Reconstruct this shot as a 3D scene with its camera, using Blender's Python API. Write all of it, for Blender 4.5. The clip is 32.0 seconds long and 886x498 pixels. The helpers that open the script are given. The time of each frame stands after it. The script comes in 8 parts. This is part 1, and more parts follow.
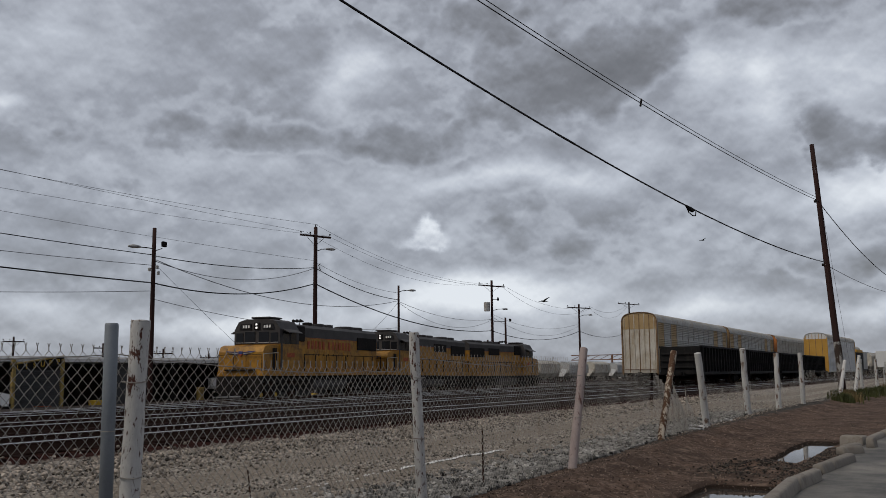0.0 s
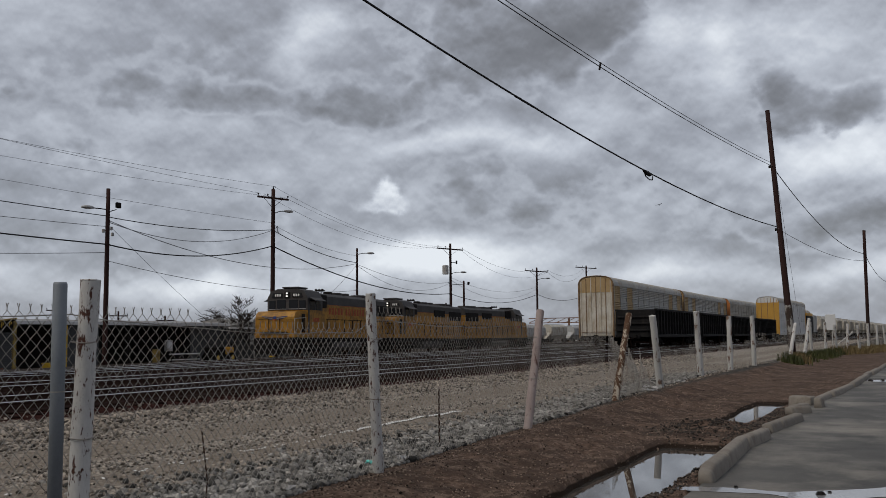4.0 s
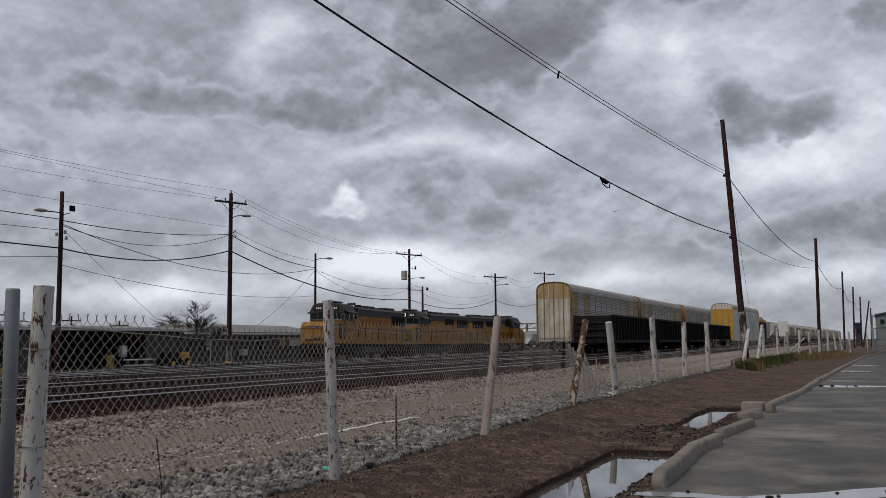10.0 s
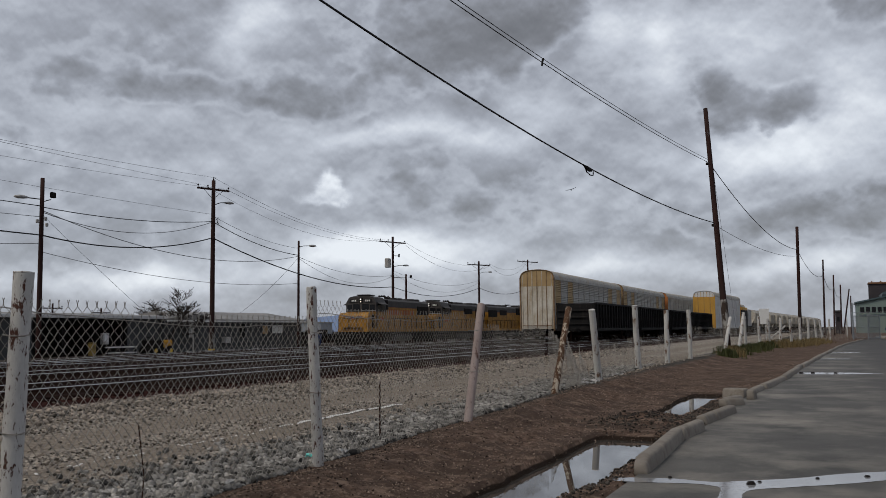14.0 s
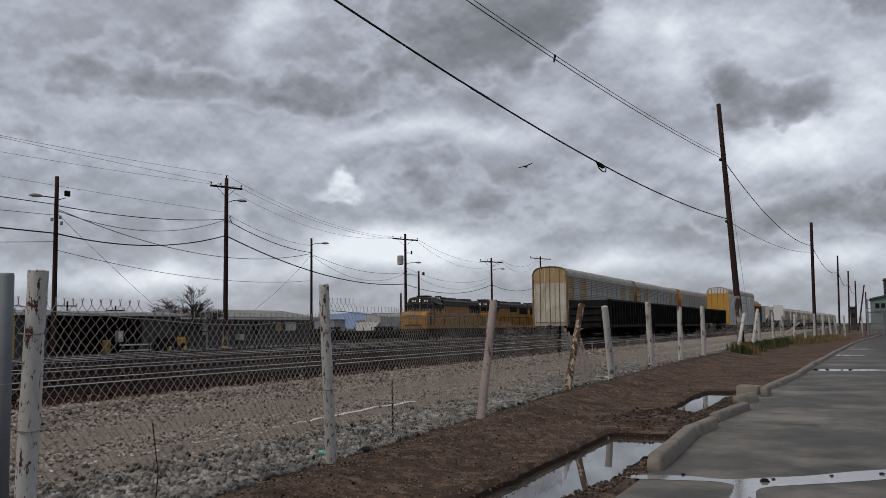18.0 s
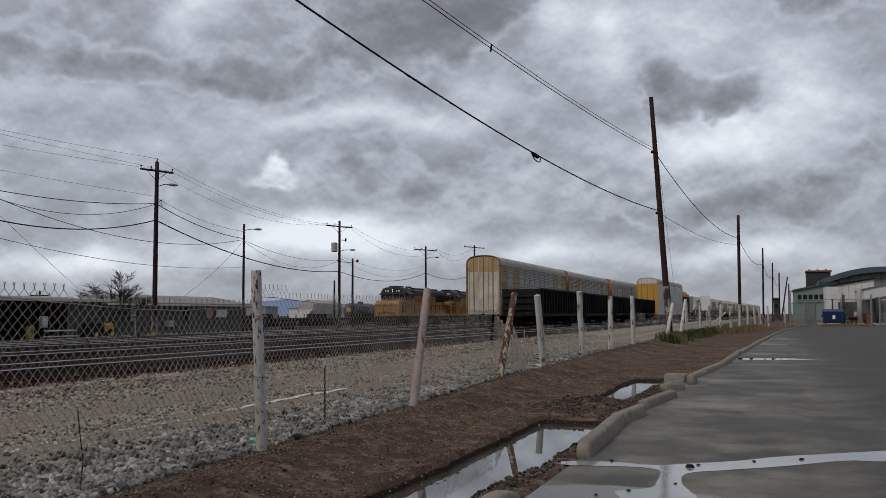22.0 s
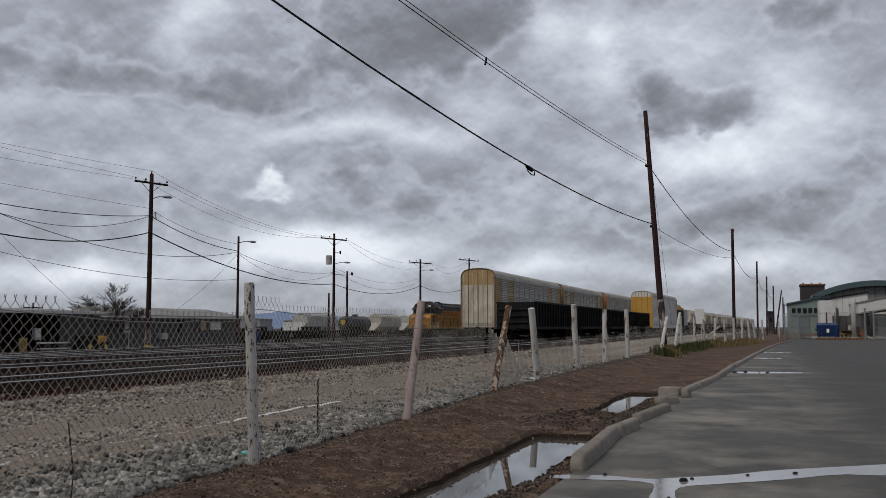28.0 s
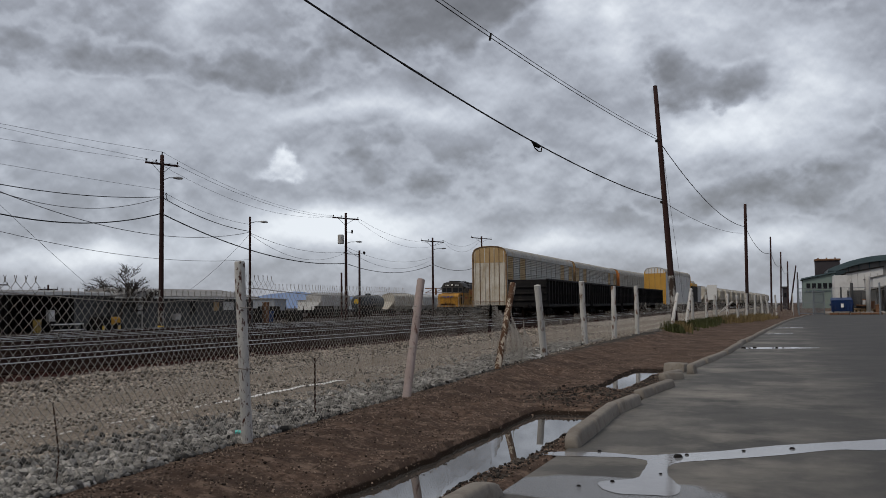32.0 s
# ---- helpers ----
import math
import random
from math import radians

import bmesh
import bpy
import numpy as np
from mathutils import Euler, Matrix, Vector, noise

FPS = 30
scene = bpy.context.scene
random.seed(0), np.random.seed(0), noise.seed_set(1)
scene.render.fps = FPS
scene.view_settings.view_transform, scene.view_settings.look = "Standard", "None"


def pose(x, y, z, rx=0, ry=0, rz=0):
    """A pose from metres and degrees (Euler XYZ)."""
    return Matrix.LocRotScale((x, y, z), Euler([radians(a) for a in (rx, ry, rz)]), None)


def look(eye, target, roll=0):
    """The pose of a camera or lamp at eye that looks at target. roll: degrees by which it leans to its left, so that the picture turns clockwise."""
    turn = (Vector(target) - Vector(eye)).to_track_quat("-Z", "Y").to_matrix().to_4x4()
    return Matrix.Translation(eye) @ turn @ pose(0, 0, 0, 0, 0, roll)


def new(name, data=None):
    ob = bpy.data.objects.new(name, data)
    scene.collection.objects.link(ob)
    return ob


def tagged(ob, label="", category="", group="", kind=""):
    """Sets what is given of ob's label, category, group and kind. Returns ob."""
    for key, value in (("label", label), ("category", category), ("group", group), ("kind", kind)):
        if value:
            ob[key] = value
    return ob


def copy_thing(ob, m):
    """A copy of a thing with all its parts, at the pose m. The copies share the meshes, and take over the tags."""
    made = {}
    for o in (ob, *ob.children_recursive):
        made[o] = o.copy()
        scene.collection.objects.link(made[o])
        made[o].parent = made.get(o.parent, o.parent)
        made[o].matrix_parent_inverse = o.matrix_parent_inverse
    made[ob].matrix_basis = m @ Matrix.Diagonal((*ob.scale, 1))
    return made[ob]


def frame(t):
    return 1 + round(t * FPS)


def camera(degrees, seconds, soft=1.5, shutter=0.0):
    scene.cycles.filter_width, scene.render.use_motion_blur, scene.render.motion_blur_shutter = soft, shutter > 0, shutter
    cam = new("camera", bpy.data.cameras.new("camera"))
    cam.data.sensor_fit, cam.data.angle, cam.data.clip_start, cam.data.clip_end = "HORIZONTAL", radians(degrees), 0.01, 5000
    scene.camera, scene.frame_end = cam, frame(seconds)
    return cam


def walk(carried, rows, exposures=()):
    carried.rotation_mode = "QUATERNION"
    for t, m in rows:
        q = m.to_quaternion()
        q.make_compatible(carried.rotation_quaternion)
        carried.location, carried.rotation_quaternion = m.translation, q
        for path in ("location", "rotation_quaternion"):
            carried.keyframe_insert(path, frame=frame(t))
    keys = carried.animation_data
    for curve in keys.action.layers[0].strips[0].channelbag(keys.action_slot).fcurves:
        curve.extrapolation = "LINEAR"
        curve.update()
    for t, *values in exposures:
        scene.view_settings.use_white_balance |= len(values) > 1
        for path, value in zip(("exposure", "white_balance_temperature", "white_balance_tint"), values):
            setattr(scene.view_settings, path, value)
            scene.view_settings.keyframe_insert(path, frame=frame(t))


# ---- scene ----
cam = camera(50.0, 32.0, 0.7)
PATH = [
    (0, (-0.176, -0.213, 1.323), (-1.115, 1.533, 1.586), -0.6),
    (0.5, (-0.18, -0.203, 1.319), (-1.099, 1.555, 1.575), -0.6),
    (1, (-0.181, -0.204, 1.321), (-1.081, 1.565, 1.568), -0.7),
    (1.5, (-0.184, -0.215, 1.308), (-1.072, 1.562, 1.539), -0.6),
    (2, (-0.177, -0.202, 1.312), (-1.059, 1.58, 1.527), -0.5),
    (2.5, (-0.179, -0.185, 1.307), (-1.056, 1.601, 1.508), -0.4),
    (3, (-0.174, -0.19, 1.312), (-1.045, 1.6, 1.505), -0.5),
    (3.5, (-0.176, -0.177, 1.307), (-1.043, 1.616, 1.495), -0.5),
    (5.5, (-0.167, -0.181, 1.311), (-1.038, 1.61, 1.493), -0.9),
    (6, (-0.166, -0.186, 1.31), (-1.039, 1.604, 1.49), -0.9),
    (6.5, (-0.167, -0.183, 1.309), (-1.038, 1.609, 1.488), -1.0),
    (7, (-0.166, -0.184, 1.309), (-1.033, 1.609, 1.488), -0.9),
    (7.5, (-0.157, -0.193, 1.31), (-1.019, 1.602, 1.492), -1.0),
    (8, (-0.162, -0.183, 1.308), (-1.022, 1.614, 1.493), -0.9),
    (8.5, (-0.167, -0.191, 1.316), (-1.02, 1.609, 1.503), -0.8),
    (9, (-0.171, -0.198, 1.311), (-1.009, 1.608, 1.502), -0.5),
    (9.5, (-0.158, -0.216, 1.316), (-0.974, 1.6, 1.511), -0.4),
    (10, (-0.145, -0.214, 1.318), (-0.933, 1.614, 1.514), -0.5),
    (10.5, (-0.15, -0.207, 1.314), (-0.914, 1.631, 1.51), -0.7),
    (11, (-0.152, -0.206, 1.315), (-0.9, 1.639, 1.507), -1.0),
    (11.5, (-0.154, -0.189, 1.316), (-0.893, 1.66, 1.502), -1.0),
    (12, (-0.152, -0.193, 1.312), (-0.888, 1.658, 1.494), -0.9),
    (12.5, (-0.157, -0.199, 1.309), (-0.894, 1.651, 1.486), -0.8),
    (13, (-0.154, -0.197, 1.31), (-0.898, 1.651, 1.483), -0.7),
    (13.5, (-0.153, -0.196, 1.309), (-0.905, 1.65, 1.479), -0.6),
    (14, (-0.154, -0.199, 1.31), (-0.911, 1.644, 1.48), -0.5),
    (14.5, (-0.151, -0.201, 1.315), (-0.912, 1.64, 1.488), -0.5),
    (16.5, (-0.155, -0.212, 1.313), (-0.919, 1.627, 1.488), -0.5),
    (17, (-0.157, -0.214, 1.313), (-0.93, 1.622, 1.486), -0.6),
    (17.5, (-0.157, -0.211, 1.312), (-0.938, 1.622, 1.483), -0.6),
    (18, (-0.148, -0.201, 1.314), (-0.93, 1.633, 1.478), -0.6),
    (18.5, (-0.151, -0.214, 1.315), (-0.924, 1.624, 1.471), -0.5),
    (19, (-0.159, -0.203, 1.308), (-0.915, 1.642, 1.456), -0.3),
    (19.5, (-0.158, -0.208, 1.312), (-0.891, 1.647, 1.455), -0.3),
    (20, (-0.153, -0.212, 1.311), (-0.86, 1.653, 1.454), -0.2),
    (20.5, (-0.155, -0.195, 1.306), (-0.838, 1.68, 1.449), -0.2),
    (21, (-0.149, -0.199, 1.306), (-0.817, 1.681, 1.448), -0.2),
    (21.5, (-0.157, -0.205, 1.306), (-0.816, 1.678, 1.447), -0.2),
    (22, (-0.152, -0.192, 1.307), (-0.806, 1.693, 1.445), -0.2),
    (22.5, (-0.115, -0.164, 1.306), (-0.765, 1.722, 1.444), -0.2),
    (23, (-0.112, -0.14, 1.305), (-0.756, 1.749, 1.444), -0.2),
    (23.5, (-0.113, -0.151, 1.305), (-0.75, 1.739, 1.447), -0.3),
    (24, (-0.116, -0.155, 1.304), (-0.745, 1.738, 1.45), -0.3),
    (24.5, (-0.112, -0.158, 1.305), (-0.735, 1.737, 1.453), -0.5),
    (25, (-0.112, -0.166, 1.307), (-0.73, 1.731, 1.455), -0.6),
    (25.5, (-0.119, -0.174, 1.31), (-0.735, 1.723, 1.458), -0.7),
    (27.5, (-0.126, -0.173, 1.309), (-0.763, 1.716, 1.469), -0.3),
    (28, (-0.143, -0.183, 1.306), (-0.786, 1.704, 1.471), -0.1),
    (28.5, (-0.092, -0.134, 1.301), (-0.743, 1.75, 1.469), -0.0),
    (29, (0.006, -0.042, 1.289), (-0.654, 1.838, 1.456), 0.1),
    (29.5, (0.018, -0.017, 1.287), (-0.65, 1.862, 1.445), 0.1),
    (30, (-0.001, -0.022, 1.288), (-0.669, 1.857, 1.435), -0.0),
    (30.5, (0.001, -0.027, 1.292), (-0.666, 1.853, 1.427), -0.2),
    (31, (0.005, -0.033, 1.292), (-0.662, 1.848, 1.42), -0.4),
    (31.5, (0.011, -0.029, 1.294), (-0.658, 1.852, 1.417), -0.5),
    (32, (0.015, -0.031, 1.294), (-0.656, 1.849, 1.414), -0.6),
]
walk(cam, [(t, look(e, a, r)) for t, e, a, r in PATH], [(0, -0.10), (4, -0.06), (8, -0.02), (14, 0.0), (32, 0.0)])

# ---------------------------------------------------------------- sky and sun
world = bpy.data.worlds.new("overcast_sky")
scene.world = world
world.use_nodes = True
wt = world.node_tree
wt.nodes.clear()


def wn(kind, **props):
    n = wt.nodes.new(kind)
    for k, v in props.items():
        if k == "op":
            n.operation = v
        elif k == "vals":
            for i, val in enumerate(v):
                if val is not None:
                    n.inputs[i].default_value = val
    return n


def wm(op, a=None, b=None, c=None):
    n = wt.nodes.new("ShaderNodeMath")
    n.operation = op
    for i, v in enumerate((a, b, c)):
        if v is None:
            continue
        if isinstance(v, (int, float)):
            n.inputs[i].default_value = v
        else:
            wt.links.new(v, n.inputs[i])
    return n.outputs[0]


wcoord = wt.nodes.new("ShaderNodeTexCoord").outputs["Generated"]
wsep = wt.nodes.new("ShaderNodeSeparateXYZ")
wt.links.new(wcoord, wsep.inputs[0])
az = wm("MULTIPLY", wm("ARCTAN2", wsep.outputs[0], wsep.outputs[1]), 57.29578)
el = wm("MULTIPLY", wm("ARCSINE", wsep.outputs[2]), 57.29578)


def wnoise(scale, detail, rough, stretch=1.0, distort=0.0, shift=0.0, lift=0.0):
    comb = wt.nodes.new("ShaderNodeCombineXYZ")
    wt.links.new(wm("MULTIPLY", az, 0.1), comb.inputs[0])
    wt.links.new(wm("MULTIPLY", wm("ADD", el, lift), 0.1 * stretch), comb.inputs[1])
    comb.inputs[2].default_value = shift
    n = wt.nodes.new("ShaderNodeTexNoise")
    n.inputs["Scale"].default_value = scale
    n.inputs["Detail"].default_value = detail
    n.inputs["Roughness"].default_value = rough
    n.inputs["Distortion"].default_value = distort
    wt.links.new(comb.outputs[0], n.inputs["Vector"])
    return n


warp = wnoise(1.7, 6, 0.5, 1.2, 0.0, 4.0)
wsx = wt.nodes.new("ShaderNodeSeparateColor")
wt.links.new(warp.outputs["Color"], wsx.inputs[0])
azw = wm("ADD", az, wm("MULTIPLY", wm("SUBTRACT", wsx.outputs[0], 0.5), 5.0))
elw = wm("ADD", el, wm("MULTIPLY", wm("SUBTRACT", wsx.outputs[1], 0.5), 3.6))
# cloud masses: azimuth, elevation, half width, half height, weight
DARK_HIGH = [
    (-42.4, 14.6, 7.0, 1.7, 0.28), (-46.0, 16.6, 5.0, 2.3, 0.06), (-38.6, 17.1, 3.4, 1.7, 0.10), (-37.6, 13.8, 4.0, 1.0, 0.20), (-30.0, 13.8, 4.0, 1.5, 0.30),
    (-23.1, 15.7, 4.7, 2.0, 0.36), (-25.1, 18.3, 5.0, 1.3, 0.24), (-18.2, 17.6, 3.7, 1.8, 0.38), (-16.1, 18.8, 4.0, 1.2, 0.24), (-8.0, 20.2, 6.0, 1.2, 0.38),
    (-52.0, 13.4, 2.3, 1.2, 0.18), (-42.4, 19.8, 5.0, 2.0, 0.05), (-26.0, 21.5, 10.0, 1.6, 0.30), (2.5, 17.2, 2.2, 1.2, 0.40)]
DARK_LOW = [
    (-22.8, 8.7, 4.4, 1.8, 0.22), (-19.0, 7.4, 4.4, 1.2, 0.22), (-27.2, 6.5, 3.0, 0.5, 0.16), (-25.2, 10.0, 3.0, 0.8, 0.12), (-6.7, 5.9, 3.7, 1.2, 0.28),
    (-0.6, 6.3, 5.0, 1.3, 0.34), (-4.2, 7.6, 2.7, 1.0, 0.20), (2.0, 4.9, 2.0, 1.0, 0.25), (-12.3, 5.4, 2.0, 0.8, 0.12), (-42.8, 4.3, 4.0, 0.6, 0.16),
    (-45.8, 8.1, 4.0, 1.3, 0.14), (-37.5, 5.9, 3.7, 1.0, 0.14), (-46.7, 11.0, 2.7, 1.0, 0.14), (-50.6, 5.6, 4.0, 1.2, 0.16), (5.5, 8.5, 3.0, 2.0, 0.2)]
LIGHT_HIGH = [
    (-33.0, 18.1, 2.0, 1.2, 0.30), (-35.0, 16.5, 1.3, 1.3, 0.22), (-28.6, 12.0, 3.0, 0.7, 0.20), (-24.5, 12.2, 2.0, 1.0, 0.22), (-20.7, 11.5, 2.7, 0.8, 0.26),
    (-40.2, 12.4, 4.7, 0.7, 0.16), (-12.7, 17.3, 2.0, 1.8, 0.30), (-9.4, 15.5, 1.3, 2.0, 0.22), (-8.3, 17.4, 2.0, 1.7, 0.20), (-3.8, 16.6, 2.7, 2.0, 0.18),
    (0.4, 15.3, 2.7, 1.7, 0.16), (2.3, 12.0, 2.0, 2.3, 0.28), (-16.2, 12.9, 2.7, 1.7, 0.14), (-53.4, 14.8, 1.0, 0.7, 0.35), (-49.0, 18.0, 5.0, 2.5, 0.16)]
LIGHT_LOW = [
    (-4.1, 9.7, 2.3, 1.2, 0.34), (-0.7, 10.1, 2.0, 1.2, 0.30), (-32.7, 10.1, 3.0, 1.3, 0.10), (-41.0, 9.3, 4.4, 1.5, 0.10), (-27.9, 5.1, 3.7, 1.0, 0.36),
    (-23.2, 4.6, 4.0, 1.2, 0.34), (-29.9, 3.9, 3.0, 0.8, 0.20), (-35.2, 3.6, 5.0, 1.0, 0.16), (-12.3, 3.9, 4.0, 1.0, 0.30), (-1.6, 3.5, 5.0, 0.8, 0.30),
    (-8.3, 9.3, 2.0, 0.8, 0.18), (-14.9, 6.8, 2.0, 1.0, 0.10), (-43.6, 3.2, 4.4, 0.7, 0.22), (-39.7, 2.9, 2.0, 0.6, 0.22), (-51.6, 4.0, 3.2, 0.7, 0.18)]
CLOUD_LETS = [(-11.0, 15.4, 1.35, 0.85, 0.40), (-12.7, 14.7, 1.2, 0.45, 0.20), (-6.8, 14.7, 1.9, 1.9, 0.34), (-5.3, 12.7, 1.6, 1.8, 0.28), (-1.9, 11.9, 2.3, 1.6, 0.38),
              (-0.9, 13.2, 1.8, 1.2, 0.25), (-19.0, 5.2, 1.4, 0.6, 0.24), (-13.6, 13.4, 1.6, 0.9, 0.14), (-9.0, 12.0, 1.6, 1.0, 0.16),
              (-16.0, 9.4, 2.4, 1.0, 0.18), (-10.0, 7.8, 2.0, 0.9, 0.16), (1.8, 8.2, 1.8, 0.9, 0.2)]
CLOUD_WHITE = [(-29.15, 9.1, 0.45, 0.5, 1.0), (-29.25, 8.5, 0.8, 0.5, 1.0), (-29.9, 7.85, 1.5, 0.35, 0.9), (-28.6, 7.9, 0.9, 0.38, 0.9)]


def masses(rows, a, b, sharp):
    """The sum of soft cloud masses in the bent directions a, b."""
    total = None
    for caz, cel, rw, rh, amp in rows:
        dx = wm("DIVIDE", wm("SUBTRACT", a, caz), rw)
        dy = wm("DIVIDE", wm("SUBTRACT", b, cel), rh)
        d2 = wm("ADD", wm("MULTIPLY", dx, dx), wm("MULTIPLY", dy, dy))
        g = wm("MULTIPLY", wm("POWER", 2.718, wm("MULTIPLY", wm("POWER", d2, sharp), -0.8)), amp)
        total = g if total is None else wm("ADD", total, g)
    return total


def smooth(f, lo, hi):
    n = wt.nodes.new("ShaderNodeMapRange")
    n.interpolation_type = "SMOOTHSTEP"
    n.inputs["From Min"].default_value, n.inputs["From Max"].default_value = lo, hi
    wt.links.new(f, n.inputs["Value"])
    return n.outputs[0]


big = wnoise(1.05, 8, 0.52, 1.35, 0.0, 1.0).outputs["Fac"]
fine = wnoise(3.0, 6, 0.52, 1.15, 0.0, 7.0).outputs["Fac"]
puff = wnoise(8.5, 5, 0.5, 1.2, 0.0, 3.0).outputs["Fac"]
azl = wm("ADD", az, wm("ADD", wm("MULTIPLY", wm("SUBTRACT", fine, 0.5), 2.2), wm("MULTIPLY", wm("SUBTRACT", puff, 0.5), 1.6)))
ell = wm("ADD", el, wm("ADD", wm("MULTIPLY", wm("SUBTRACT", wsx.outputs[1], 0.5), 2.0), wm("MULTIPLY", wm("SUBTRACT", puff, 0.5), 1.6)))
curl = wt.nodes.new("ShaderNodeSeparateColor")
wt.links.new(wnoise(9.0, 4, 0.55, 1.1, 0.0, 11.0).outputs["Color"], curl.inputs[0])
azp = wm("ADD", az, wm("MULTIPLY", wm("SUBTRACT", curl.outputs[0], 0.5), 1.1))
elp = wm("ADD", el, wm("MULTIPLY", wm("SUBTRACT", curl.outputs[1], 0.5), 0.9))
# rounded lumps, and their lit tops and shaded undersides
lumps = wm("ABSOLUTE", wm("SUBTRACT", wnoise(2.3, 2.5, 0.45, 1.25, 0.0, 15.0).outputs["Fac"], 0.5))
small_lumps = wm("ABSOLUTE", wm("SUBTRACT", wnoise(6.0, 2.0, 0.45, 1.2, 0.0, 18.0).outputs["Fac"], 0.5))
bill = wm("SUBTRACT", wnoise(2.2, 4, 0.5, 1.25, 0.0, 21.0).outputs["Fac"], wnoise(2.2, 4, 0.5, 1.25, 0.0, 21.0, 0.6).outputs["Fac"])
tuft = wm("SUBTRACT", wnoise(6.0, 4, 0.5, 1.1, 0.0, 27.0).outputs["Fac"], wnoise(6.0, 4, 0.5, 1.1, 0.0, 27.0, 0.22).outputs["Fac"])
darks = wm("ADD", masses(DARK_HIGH, azw, elw, 1.1), masses(DARK_LOW, azw, elw, 1.1))
lights = wm("ADD", masses(LIGHT_HIGH, azw, elw, 1.0), masses(LIGHT_LOW, azw, elw, 1.0))
# a soft high sheet
sheet = wm("ADD", 0.53, wm("SUBTRACT", wm("MULTIPLY", lights, 1.05), wm("MULTIPLY", darks, 0.25)))
sheet = wm("ADD", sheet, wm("ADD", wm("MULTIPLY", wm("SUBTRACT", big, 0.5), 0.30), wm("MULTIPLY", wm("SUBTRACT", fine, 0.5), 0.30)))
# lower cumulus: ragged edges, pale rims and smooth grey cores
dens = wm("ADD", 0.33, wm("SUBTRACT", darks, wm("MULTIPLY", lights, 0.75)))
dens = wm("ADD", dens, wm("MULTIPLY", masses(CLOUD_LETS, azl, ell, 1.2), 0.8))
dens = wm("ADD", dens, wm("ADD", wm("MULTIPLY", wm("SUBTRACT", big, 0.5), 0.60), wm("MULTIPLY", wm("SUBTRACT", fine, 0.5), 0.46)))
dens = wm("ADD", dens, wm("ADD", wm("MULTIPLY", wm("SUBTRACT", puff, 0.5), 0.16), wm("ADD", wm("MULTIPLY", wm("SUBTRACT", lumps, 0.08), 0.6), wm("MULTIPLY", wm("SUBTRACT", small_lumps, 0.08), 0.3))))
cover = wm("MULTIPLY", smooth(dens, 0.39, 0.58), 0.92)
core = wm("SUBTRACT", 0.57, wm("MULTIPLY", smooth(dens, 0.42, 0.84), 0.29))
core = wm("ADD", core, wm("MULTIPLY", wm("SUBTRACT", fine, 0.5), 0.10))
v = wm("ADD", wm("MULTIPLY", sheet, wm("SUBTRACT", 1.0, cover)), wm("MULTIPLY", core, cover))
rim_lit = wm("MULTIPLY", cover, wm("SUBTRACT", 1.0, smooth(dens, 0.46, 0.68)))
v = wm("ADD", v, wm("MULTIPLY", rim_lit, 0.13))
v = wm("ADD", v, wm("ADD", wm("MULTIPLY", bill, 0.55), wm("MULTIPLY", tuft, 0.34)))
white = smooth(masses(CLOUD_WHITE, azp, elp, 1.0), 0.12, 1.15)
lit = wm("ADD", wm("ADD", 0.88, wm("MULTIPLY", tuft, 0.9)), wm("MULTIPLY", wm("SUBTRACT", el, 8.5), 0.09))
v = wm("ADD", wm("MULTIPLY", v, wm("SUBTRACT", 1.0, white)), wm("MULTIPLY", lit, white))
ramp = wt.nodes.new("ShaderNodeValToRGB")
wt.links.new(v, ramp.inputs[0])
els = ramp.color_ramp.elements
els[0].position, els[0].color = 0.08, (0.128, 0.131, 0.140, 1)
els[1].position, els[1].color = 0.98, (0.84, 0.885, 0.945, 1)
for pos, col in ((0.30, (0.208, 0.215, 0.236, 1)), (0.52, (0.350, 0.372, 0.424, 1)), (0.74, (0.560, 0.598, 0.670, 1))):
    e = els.new(pos)
    e.color = col
sky = wt.nodes.new("ShaderNodeTexSky")
sky.sky_type, sky.sun_disc = "NISHITA", False
sky.sun_elevation, sky.sun_rotation = radians(48), radians(150)
skyc = wt.nodes.new("ShaderNodeVectorMath")
skyc.operation = "SCALE"
wt.links.new(sky.outputs[0], skyc.inputs[0])
skyc.inputs["Scale"].default_value = 0.08
wmix = wt.nodes.new("ShaderNodeMix")
wmix.data_type = "RGBA"
wmix.inputs["Factor"].default_value = 0.93
wt.links.new(skyc.outputs[0], wmix.inputs["A"])
wt.links.new(ramp.outputs[0], wmix.inputs["B"])
wbg = wt.nodes.new("ShaderNodeBackground")
wbg.inputs["Strength"].default_value = 1.0
wout = wt.nodes.new("ShaderNodeOutputWorld")
wt.links.new(wmix.outputs["Result"], wbg.inputs["Color"])
wt.links.new(wbg.outputs[0], wout.inputs["Surface"])

sun = new("sun", bpy.data.lights.new("sun", "SUN"))
sun.data.energy, sun.data.angle, sun.data.color = 1.5, radians(20), (1.0, 0.91, 0.78)
sun.matrix_world = look((-30, -45, 60), (0, 0, 0))


